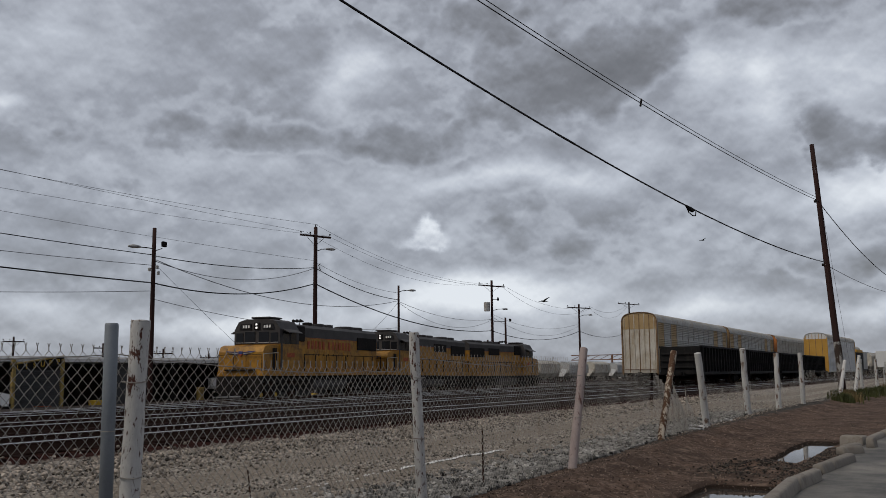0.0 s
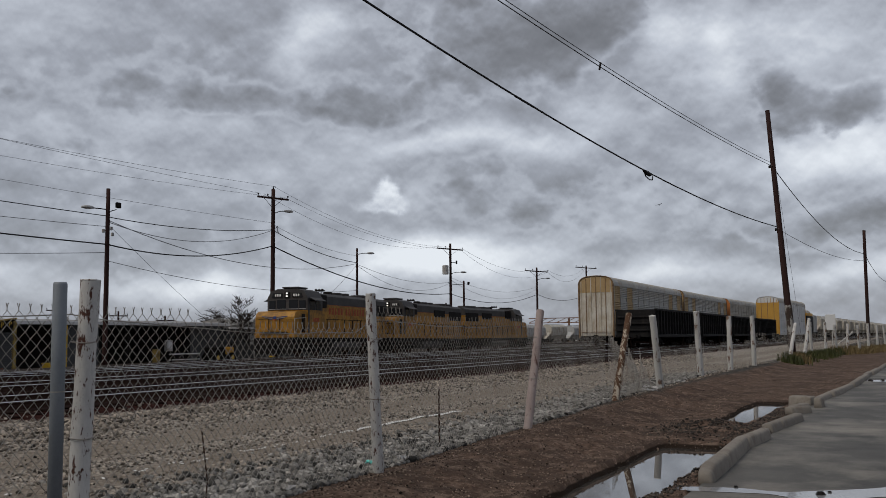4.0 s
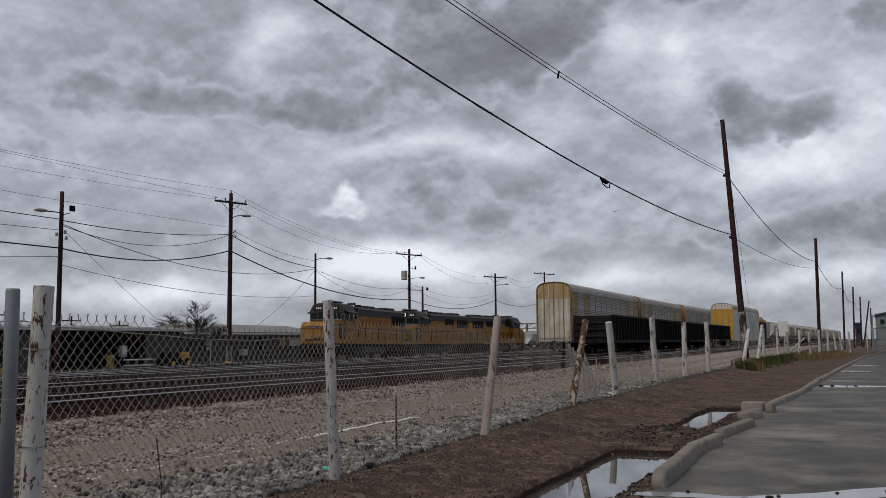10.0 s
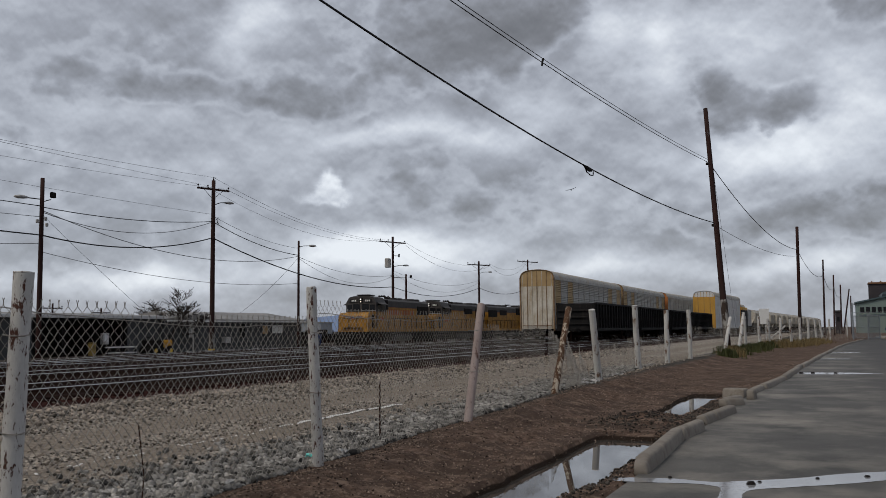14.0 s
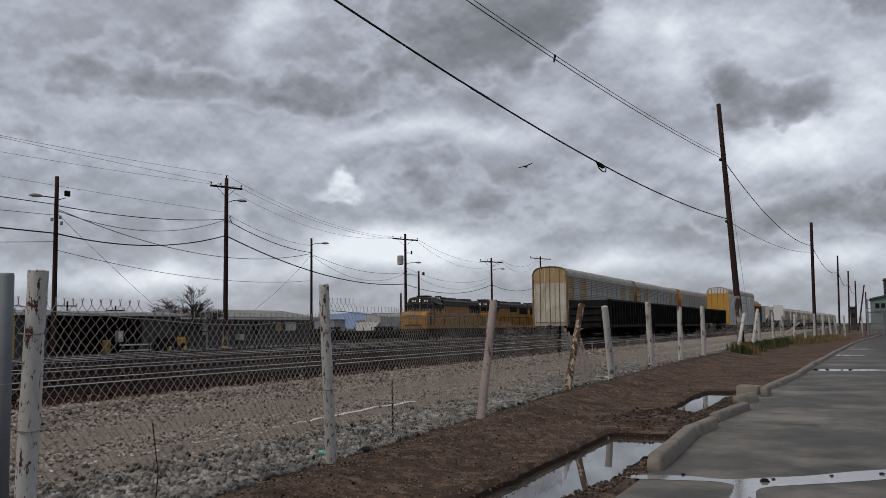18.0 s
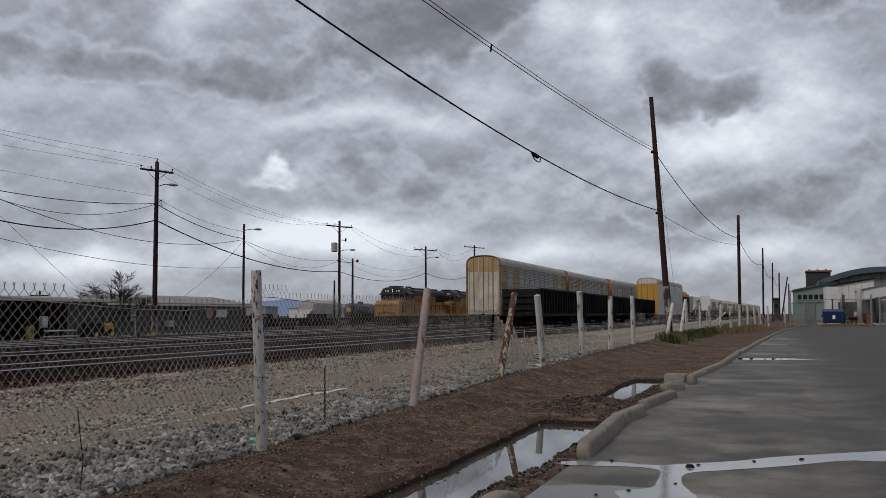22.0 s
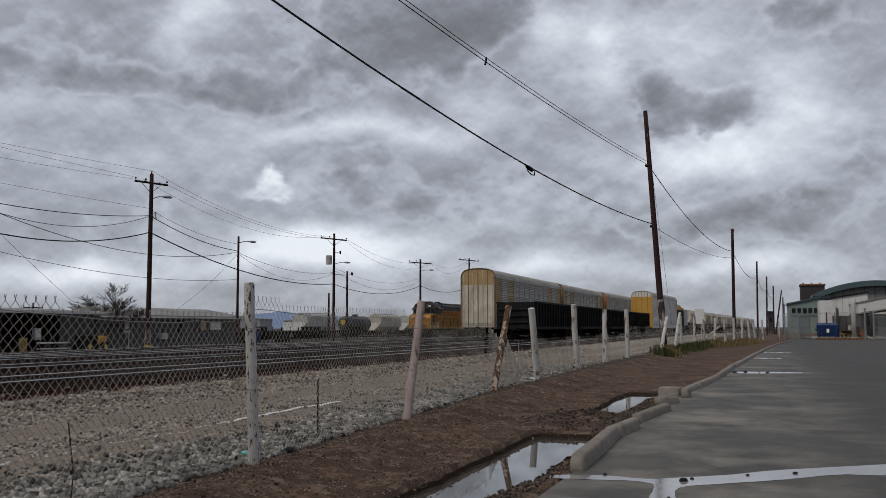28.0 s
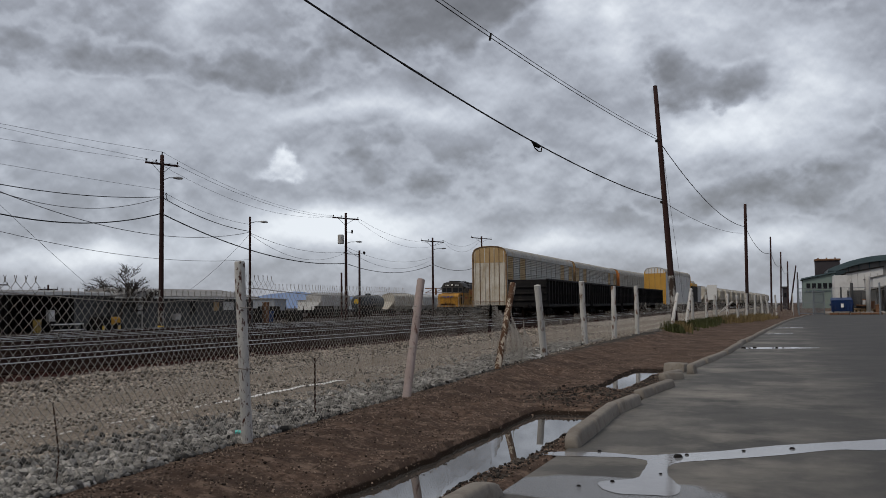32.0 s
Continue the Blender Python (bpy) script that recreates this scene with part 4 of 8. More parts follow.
railway_track(TRACKS[0], 3, 900, True)
for tx in TRACKS[1:4]:
    railway_track(tx, 3, 900, False)


def lead_x(y):
    """The lead on which the locomotives stand: it swings away from the near tracks and then runs beside them."""
    return -41.4 + 0.00155 * max(0.0, 103 - y) ** 2


def lead_turn(y):
    return -0.0031 * max(0.0, 103 - y)


def curved_lead():
    root = thing("railway_track", Matrix.Translation((0, 0, RAIL_TOP)), "curving railway track with bright-topped rails on dark timber ties", "railway track", "yard tracks", "structure")
    ys = list(np.arange(6, 100, 2.0)) + [900]
    for side in (-0.7525, 0.7525):
        for name, prof, mat in (("rail", [(-0.07, -0.172), (0.07, -0.172), (0.012, -0.13), (0.034, -0.03), (0.034, -0.006), (-0.034, -0.006), (-0.034, -0.03), (-0.012, -0.13)], "rail_rust"),
                                ("running_surface", [(-0.036, -0.011), (0.036, -0.011), (0.035, -0.005), (0.026, 0.0), (-0.026, 0.0), (-0.035, -0.005)], "rail")):
            n = len(prof)
            vs = [(lead_x(y) + side + u, y, v - yard_drop(lead_x(y), y)) for y in ys for u, v in prof]
            fs = [(i * n + k, i * n + (k + 1) % n, i * n + n + (k + 1) % n, i * n + n + k) for i in range(len(ys) - 1) for k in range(n)]
            ob = part(name, Mesh().add(vs, fs), M[mat], root if name == "rail" else rail, "rusty rail" if name == "rail" else "polished rail head")
            if name == "rail":
                rail = ob
    ties = Mesh()
    for k in range(440):
        y = 8 + 0.54 * k
        ties.box(-1.3, -0.115, -0.35, 1.3, 0.115, -0.172, 0, Matrix.Translation((lead_x(y), y, -yard_drop(lead_x(y), y))) @ Matrix.Rotation(-lead_turn(y), 4, "Z"))
    part("tie_row", ties, M["tie"], root)["kind"] = "stuff"


curved_lead()
railway_track(TRACKS[5], 60, 900, False)
railway_track(TRACKS[6], 60, 900, False)


# ---------------------------------------------------------------- stones
def rock_shapes(count, rnd):
    """A few angular stones: an icosahedron pushed about."""
    g = (1 + 5 ** 0.5) / 2
    base = np.array([(-1, g, 0), (1, g, 0), (-1, -g, 0), (1, -g, 0), (0, -1, g), (0, 1, g), (0, -1, -g), (0, 1, -g), (g, 0, -1), (g, 0, 1), (-g, 0, -1), (-g, 0, 1)], float)
    base /= np.linalg.norm(base[0])
    tri = [(0, 11, 5), (0, 5, 1), (0, 1, 7), (0, 7, 10), (0, 10, 11), (1, 5, 9), (5, 11, 4), (11, 10, 2), (10, 7, 6), (7, 1, 8),
           (3, 9, 4), (3, 4, 2), (3, 2, 6), (3, 6, 8), (3, 8, 9), (4, 9, 5), (2, 4, 11), (6, 2, 10), (8, 6, 7), (9, 8, 1)]
    shapes = []
    for _ in range(count):
        q = base * rnd.uniform(0.62, 1.15, (12, 1)) * np.array([1.0, rnd.uniform(0.7, 1.0), rnd.uniform(0.5, 0.85)])
        shapes.append(q)
    return shapes, tri


def stones(name, count, place, size, material, label, seed):
    rnd = np.random.default_rng(seed)
    shapes, tri = rock_shapes(14, rnd)
    tri = np.array(tri)
    vs, fs = [], []
    made = 0
    for _ in range(count * 2):
        if made >= count:
            break
        q = place(rnd)
        if q is None:
            continue
        x, y = q
        s = rnd.uniform(*size) * rnd.uniform(0.7, 1.2)
        a, b, c = rnd.uniform(0, 6.28), rnd.uniform(-0.5, 0.5), rnd.uniform(-0.5, 0.5)
        rot = np.array(Euler((b, c, a)).to_matrix())
        p = shapes[rnd.integers(14)] @ rot.T * s + np.array([x, y, ground_z(x, y) + s * rnd.uniform(0.05, 0.45)])
        fs.append(tri + 12 * made)
        vs.append(p)
        made += 1
    me = bpy.data.meshes.new(name)
    me.from_pydata(np.concatenate(vs).tolist(), [], np.concatenate(fs).tolist())
    t = material.copy()
    tree = t.node_tree
    geo = tree.nodes.new("ShaderNodeNewGeometry")
    hsv = tree.nodes.new("ShaderNodeHueSaturation")
    pr = tree.nodes["Principled BSDF"]
    src = pr.inputs["Base Color"].links[0].from_socket
    mr = tree.nodes.new("ShaderNodeMapRange")
    mr.inputs["To Min"].default_value, mr.inputs["To Max"].default_value = 0.1, 1.6
    tree.links.new(geo.outputs["Random Per Island"], mr.inputs["Value"])
    tree.links.new(mr.outputs[0], hsv.inputs["Value"])
    tree.links.new(src, hsv.inputs["Color"])
    tree.links.new(hsv.outputs[0], pr.inputs["Base Color"])
    me.materials.append(t)
    return tagged(new(name, me), label, "stones", kind="stuff")


def near_fence(rnd):
    y = 2.0 + 30 * rnd.random() ** 1.7
    w = 1.25 if y < 9 else 1.0
    d = abs(rnd.normal(0, 0.55)) * w
    x = fence_x(y) - 0.02 - d
    return (x, y)


stones("coarse_ballast", 26000, near_fence, (0.019, 0.056), M["stone_grey"], "coarse grey crushed ballast along the fence foot", 11)


def berm(rnd):
    y = 4 + 50 * rnd.random() ** 1.4
    return (-10.9 + rnd.normal(0, 0.6), y)


stones("gravel_ridge", 16000, berm, (0.02, 0.05), M["stone_tan"], "ridge of pale gravel beside the track bed", 12)


def loose(rnd):
    y = 3 + 40 * rnd.random() ** 1.6
    x = rnd.uniform(-12.0, -5.2)
    packed = abs(x + 8.9) < 0.55 or abs(x + 6.9) < 0.4
    return None if packed and rnd.random() < 0.75 else (x, y)


stones("loose_gravel", 33000, loose, (0.010, 0.029), M["stone_tan"], "loose pale gravel on the service path", 13)


def on_bank(rnd):
    y = 3 + 26 * rnd.random() ** 1.6
    fx, kx = fence_x(y), kerb_x(y)
    x = fx + (kx - fx) * rnd.random() ** 1.2
    return None if ground_z(x, y) < DITCH else (x, y)


def debris(rnd):
    if rnd.random() < 0.45:
        return (-2.75 + rnd.normal(0, 0.30), 13.5 + rnd.normal(0, 0.6))
    y = rnd.uniform(5.0, 18)
    x = rnd.uniform(-2.30, -1.98)
    return None if ground_z(x, y) < DITCH else (x, y)


stones("kerb_debris", 3600, debris, (0.006, 0.022), surface("dark_wet_debris", (0.014, 0.012, 0.010), (0.095, 0.080, 0.068), 0.8, 0, 3, 60), "dark gravel and lumps of soil between puddle and kerb", 15)
stones("earth_clods", 22000, on_bank, (0.004, 0.015), surface("dark_clod", (0.065, 0.045, 0.035), (0.26, 0.195, 0.15), 0.95, 0, 3, 60), "small clods and pebbles on the earth bank", 14)


# ---------------------------------------------------------------- fence
def chain_link(root, a, b, h0, h1, pitch=0.039, radius=0.0027, sag=0.05, bottom=0.0, name="wire_mesh", curl=None):
    """Woven wire between two points: zigzag wires side by side that touch at their bends."""
    a, b = Vector(a), Vector(b)
    d = b - a
    flat = Vector((d.x, d.y, 0))
    count = max(4, int(flat.length / pitch))
    side = Vector((-d.y, d.x, 0)).normalized()
    sides = 3
    k_top = int(max(h0, h1) / pitch) + 1
    allv, allf = [], []
    base = 0
    ang = np.arange(sides) * 2 * np.pi / sides
    for i in range(count):
        u0 = i / count
        hh = h0 + (h1 - h0) * u0 - sag * math.sin(math.pi * u0) + 0.02 * fuzz(a.y + u0 * 5, a.x, 2.0)
        n = max(3, int(hh / pitch) | 1)
        if i % 2:
            n = max(3, int((h0 + (h1 - h0) * (i - 1) / count - sag * math.sin(math.pi * (i - 1) / count) + 0.02 * fuzz(a.y + (i - 1) / count * 5, a.x, 2.0)) / pitch) | 1)
        ks = np.arange(n)
        off = pitch * 0.5 * np.where((ks + i) % 2 == 0, 1.0, -1.0)
        u = u0 + off / flat.length
        z = ks * pitch
        x = a.x + d.x * u
        y = a.y + d.y * u
        zz = a.z + d.z * u0 + z + bottom
        bulge = np.array([0.05 * fuzz(a.y + u0 * flat.length, 0.7 * q, 1.3, 4) + 0.012 * math.sin(3.1 * u0 * flat.length + 5 * q) for q in z])
        if curl:
            bulge = bulge + curl(u0, z)
        x = x + side.x * bulge
        y = y + side.y * bulge
        weave = np.where(ks % 2 == 0, radius, -radius)
        x, y = x + side.x * weave, y + side.y * weave
        # neighbouring wires meet at the top, twist round each other and end in two short barbs
        lean, sg = fuzz((i // 2) * 1.7, a.y, 1.3, 2), (-1.0 if i % 2 == 0 else 1.0)
        ex, ey = d.x / flat.length, d.y / flat.length
        for up, off2 in ((0.011, -0.4), (0.021, 0.4), (0.031, 1.2 + 2.0 * abs(lean)), (0.041, 3.0)):
            x = np.append(x, x[n - 1] + sg * ex * radius * off2 + side.x * up * lean * 0.8 + ex * up * lean * 0.5)
            y = np.append(y, y[n - 1] + sg * ey * radius * off2 + side.y * up * lean * 0.8 + ey * up * lean * 0.5)
            zz = np.append(zz, zz[n - 1] + up * pitch / 0.039)
        n += 4
        c = np.stack([x, y, zz], 1)
        tan = np.array([side.x, side.y, 0]), np.array([d.x / flat.length, d.y / flat.length, 0.0])
        ring = c[:, None, :] + radius * (np.cos(ang)[None, :, None] * tan[0] + np.sin(ang)[None, :, None] * tan[1])
        allv.append(ring.reshape(-1, 3))
        idx = base + np.arange((n - 1) * sides).reshape(n - 1, sides)
        nxt = base + (np.arange((n - 1) * sides).reshape(n - 1, sides) // sides) * sides + (np.arange(sides)[None, :] + 1) % sides
        allf.append(np.stack([idx, nxt, nxt + sides, idx + sides], -1).reshape(-1, 4))
        base += n * sides
    me = bpy.data.meshes.new(name)
    me.from_pydata(np.concatenate(allv).tolist(), [], np.concatenate(allf).tolist())
    me.materials.append(M["galv"])
    ob = new(name, me)
    ob.parent = root
    return ob


def round_post(root, base, top, r, material, label="", rough_top=0.0, n=12):
    a, b = Vector(base), Vector(top)
    me = Mesh()
    rr = random.Random(int(a.y * 100))
    steps = 9
    pts, rad = [], []
    for i in range(steps + 1):
        s = i / steps
        q = a.lerp(b, s)
        pts.append((q.x + rr.uniform(-1, 1) * r * 0.06, q.y + rr.uniform(-1, 1) * r * 0.06, q.z))
        rad.append(r * (1.04 - 0.10 * s + rr.uniform(-0.03, 0.03)))
    pts.append(tuple(b + Vector((0, 0, 0.012))))
    rad.append(r * (0.86 - rough_top))
    me.tube(pts[:-1], rad[:-1], n, False)
    # a flat sawn top with a slightly broken edge
    tip, axis = Vector(pts[-2]), (b - a).normalized()
    u_, w_ = axis.orthogonal().normalized(), axis.cross(axis.orthogonal().normalized())
    rim = [tip + (u_ * math.cos(k * math.tau / n) + w_ * math.sin(k * math.tau / n)) * rad[-2] * q + axis * (0.0 if q == 1.0 else 0.006 + rr.uniform(0, 0.008)) for q in (1.0, 0.93) for k in range(n)]
    me.add(rim, [(k, (k + 1) % n, n + (k + 1) % n, n + k) for k in range(n)])
    me.add(rim[n:], [tuple(range(n))])
    return part("post", me, material, root, label, smooth=True)


def fence():
    root = thing("chain_link_fence", Matrix(), "sagging rusty chain link fence on leaning white posts", "fence")
    G = lambda x, y: ground_z(x, y)
    posts = [  # foot, head, radius, paint
        ((-4.30, 0.2), (-4.33, 0.3, 1.66), 0.055, "post_white", "flaking white post"),
        ((-4.49, 3.88), (-4.50, 3.97, 1.66), 0.062, "post_white", "flaking white post with rust streaks"),
        ((-4.586, 7.564), (-4.62, 7.46, 1.71), 0.050, "post_white", "flaking white post with rust streaks"),
        ((-4.70, 11.58), (-4.76, 12.42, 1.66), 0.058, "post_pink", "leaning greyed and pinkish bare timber post"),
        ((-5.11, 17.12), (-5.08, 18.4, 1.72), 0.066, "post_wood", "mottled timber post leaning over"),
        ((-5.37, 22.2), (-5.4, 21.7, 1.75), 0.085, "post_far", ""),
        ((-5.62, 28.4), (-5.65, 28.1, 1.98), 0.088, "post_far", ""),
        ((-5.42, 32.4), (-5.45, 32.6, 1.91), 0.085, "post_far", ""),
        ((-5.20, 36.3), (-5.2, 36.2, 1.97), 0.085, "post_far", ""),
        ((-4.75, 43.0), (-4.55, 44.8, 1.75), 0.085, "post_far", "leaning weathered post"),
        ((-4.75, 50.0), (-4.55, 51.6, 2.05), 0.085, "post_far", "leaning weathered post"),
        ((-4.65, 53.5), (-4.65, 53.2, 1.9), 0.08, "post_far", ""),
        ((-4.3, 58.5), (-4.3, 58.5, 1.95), 0.085, "post_far", ""),
        ((-3.9, 61.5), (-3.95, 61.0, 1.8), 0.08, "post_far", ""),
        ((-3.55, 66.0), (-3.5, 66.5, 1.9), 0.09, "post_far", ""),
        ((-2.9, 68.0), (-2.95, 67.6, 1.8), 0.09, "post_far", ""),
        ((-2.55, 74.0), (-2.55, 74.0, 2.0), 0.10, "post_far", ""),
        ((-2.1, 79.0), (-2.1, 79.0, 1.9), 0.09, "post_far", ""),
        ((-1.6, 84.5), (-1.75, 84.5, 2.0), 0.09, "post_far", ""),
        ((-1.2, 90.0), (-1.45, 90.0, 2.0), 0.10, "post_far", "leaning weathered post"),
        ((-0.6, 96.0), (-0.7, 96.0, 2.0), 0.09, "post_far", ""),
        ((0.9, 101.0), (0.9, 101.0, 2.2), 0.06, "post_far", "")]
    made = []
    for (x, y), top, r, paint, label in posts:
        made.append(((x, y), top))
        round_post(root, (x, y, G(x, y) - 0.3), top, r, M[paint], label)
    # the grey steel pipe beside the second post
    pipe = Mesh().tube([(-4.36, 3.62, -0.2), (-4.36, 3.62, 1.62), (-4.36, 3.62, 1.632)], [0.038, 0.038, 0.034], 20)
    pipe_ob = part("steel_pipe_post", pipe, M["pipe_grey"], root, "smooth grey steel pipe", smooth=True)
    part("band", Mesh().tube([(-4.36, 3.62, 1.03), (-4.36, 3.62, 1.036)], 0.0395, 16), M["galv"], pipe_ob)
    for y, r in ((7.5, 0.064), (3.92, 0.068), (12.0, 0.071)):
        for z in (0.75, 1.3):
            x = -4.6 if y > 5 and y < 9 else -4.49 if y < 5 else -4.73
            part("tie_wire", Mesh().tube([(x + r * math.cos(k * 0.524), y + r * math.sin(k * 0.524), z + 0.004 * math.sin(k)) for k in range(13)], 0.004, 5, False), M["galv"], root)
    tops = [(1.50, 1.47), (1.47, 1.38), (1.50, 1.45), (1.44, 1.34)]
    for i in range(4):
        (x0, y0), t0 = made[i]
        (x1, y1), t1 = made[i + 1]
        z0, z1 = ground_z(x0 - 0.08, y0) + 0.0, ground_z(x1 - 0.08, y1)
        chain_link(root, (x0 - 0.075, y0, z0), (x1 - 0.075, y1, z1), *tops[i], radius=(0.0028, 0.0027, 0.0021, 0.0016)[i], sag=(0.05, 0.05, 0.03, 0.16)[i])
    # the torn end behind the timber post curls over
    chain_link(root, (-5.17, 17.2, 0.07), (-5.30, 20.2, 0.06), 1.30, 0.75, sag=0.0, curl=lambda u, z: 0.5 * u * u * np.clip(z, 0, 2) ** 2)
    for dx, y0, h, b0 in ((0.06, 18.3, 1.05, 0.10), (0.12, 18.9, 0.95, 0.02)):
        chain_link(root, (-5.17 + dx, y0, 0.06), (-5.32 + dx, y0 + 1.7, 0.05), h, 0.45, radius=0.0022, sag=0.0, bottom=b0, name="torn_mesh", curl=lambda u, z: 0.35 * u * np.clip(z, 0, 2) ** 2)
    for i in range(5, 8):
        (x0, y0), t0 = made[i]
        (x1, y1), t1 = made[i + 1]
        chain_link(root, (x0 - 0.1, y0, ground_z(x0, y0)), (x1 - 0.1, y1, ground_z(x1, y1)), 0.95, 0.95, 0.055, 0.0022, 0.1)
    for i in range(8, len(made) - 1):
        (x0, y0), t0 = made[i]
        (x1, y1), t1 = made[i + 1]
        chain_link(root, (x0 - 0.1, y0, ground_z(x0, y0)), (x1 - 0.1, y1, ground_z(x1, y1)), 1.2, 1.2, 0.11, 0.003, 0.1)
    # the line wire that runs from post to post
    pts = []
    for i in range(3):
        (x0, y0), t0 = made[i]
        (x1, y1), t1 = made[i + 1]
        for k in range(12):
            s = k / 12
            za, zb = tops[i]
            pts.append((x0 + (x1 - x0) * s - 0.07, y0 + (y1 - y0) * s, ground_z(x0, y0) * (1 - s) + ground_z(x1, y1) * s + za + (zb - za) * s - 0.09 - 0.05 * math.sin(math.pi * s) + 0.02 * fuzz(k, i, 1.1)))
    part("line_wire", Mesh().tube(pts, 0.0035, 5), M["galv"], root)
    # a thin rusty rod stands by the mesh
    rod = Mesh().tube([(-5.02, 9.72, -0.05), (-5.03, 9.72, 0.2), (-5.02, 9.70, 0.72)], [0.012, 0.011, 0.010], 6)
    part("bent_rod", rod, M["rail_rust"], root, "thin rusty rod")
    rod = Mesh().tube([(-4.72, 5.28, 0.0), (-4.71, 5.30, 0.3), (-4.74, 5.27, 0.66)], [0.006, 0.005, 0.005], 5)
    part("bent_rod", rod, M["rail_rust"], root, "thin rusty rod")


fence()

# ---------------------------------------------------------------- locomotives
def wheelset(root, y, r, half=0.7525):
    ob = new("wheelset", WHEELS.setdefault(r, None) or WHEELS.update({r: _wheel_mesh(r, half)}) or WHEELS[r])
    ob.parent = root
    ob.matrix_basis = pose(0, y, r)
    return ob


WHEELS = {}


def _wheel_mesh(r, half):
    me = Mesh()
    for s in (-1, 1):
        me.tube([(s * (half - 0.07), 0, 0), (s * (half - 0.05), 0, 0), (s * (half - 0.05), 0, 0), (s * (half + 0.07), 0, 0)], [r + 0.025, r + 0.025, r, r], 20)
        me.tube([(s * (half + 0.07), 0, 0), (s * (half + 0.16), 0, 0)], [r * 0.28, r * 0.24], 10)
        for k in range(3):
            a = k * 2.094
            me.box(half * s + s * 0.065, math.cos(a) * r * 0.55 - 0.06, math.sin(a) * r * 0.55 - 0.06, half * s + s * 0.085, math.cos(a) * r * 0.55 + 0.06, math.sin(a) * r * 0.55 + 0.06)
    me.tube([(-half, 0, 0), (half, 0, 0)], 0.08, 8)
    return me.data("wheelset", M["rail_rust"])


def bogie_frame(root, y, base, r, name="truck_frame", big=True):
    """Side frames with axle boxes, springs and a bolster between them."""
    me = Mesh()
    for s in (-1, 1):
        x0, x1 = s * 0.90, s * 1.06
        me.prism([(y - base / 2 - 0.35, r + 0.12), (y - base / 2 - 0.3, r - 0.1), (y - base / 2 + 0.35, r - 0.12), (y - 0.5, r - 0.2), (y + 0.5, r - 0.2),
                  (y + base / 2 - 0.35, r - 0.12), (y + base / 2 + 0.3, r - 0.1), (y + base / 2 + 0.35, r + 0.12), (y + 0.6, r + 0.3), (y - 0.6, r + 0.3)], "x", x0, x1)
        for yy in (y - base / 2, y + base / 2):
            me.box(s * 1.02, yy - 0.14, r - 0.14, s * 1.16, yy + 0.14, r + 0.14, 0.03)
        for k in (-0.25, 0.0, 0.25):
            me.tube([(s * 1.03, y + k, r - 0.16), (s * 1.03, y + k, r + 0.22)], 0.09, 8)
        if big:
            me.tube([(s * 1.14, y - 0.55, r + 0.28), (s * 1.14, y - 0.9, r + 0.28)], 0.1, 8)
    me.box(-1.0, y - 0.3, r + 0.02, 1.0, y + 0.3, r + 0.34, 0.03)
    return part(name, me, M["black_steel"], root)


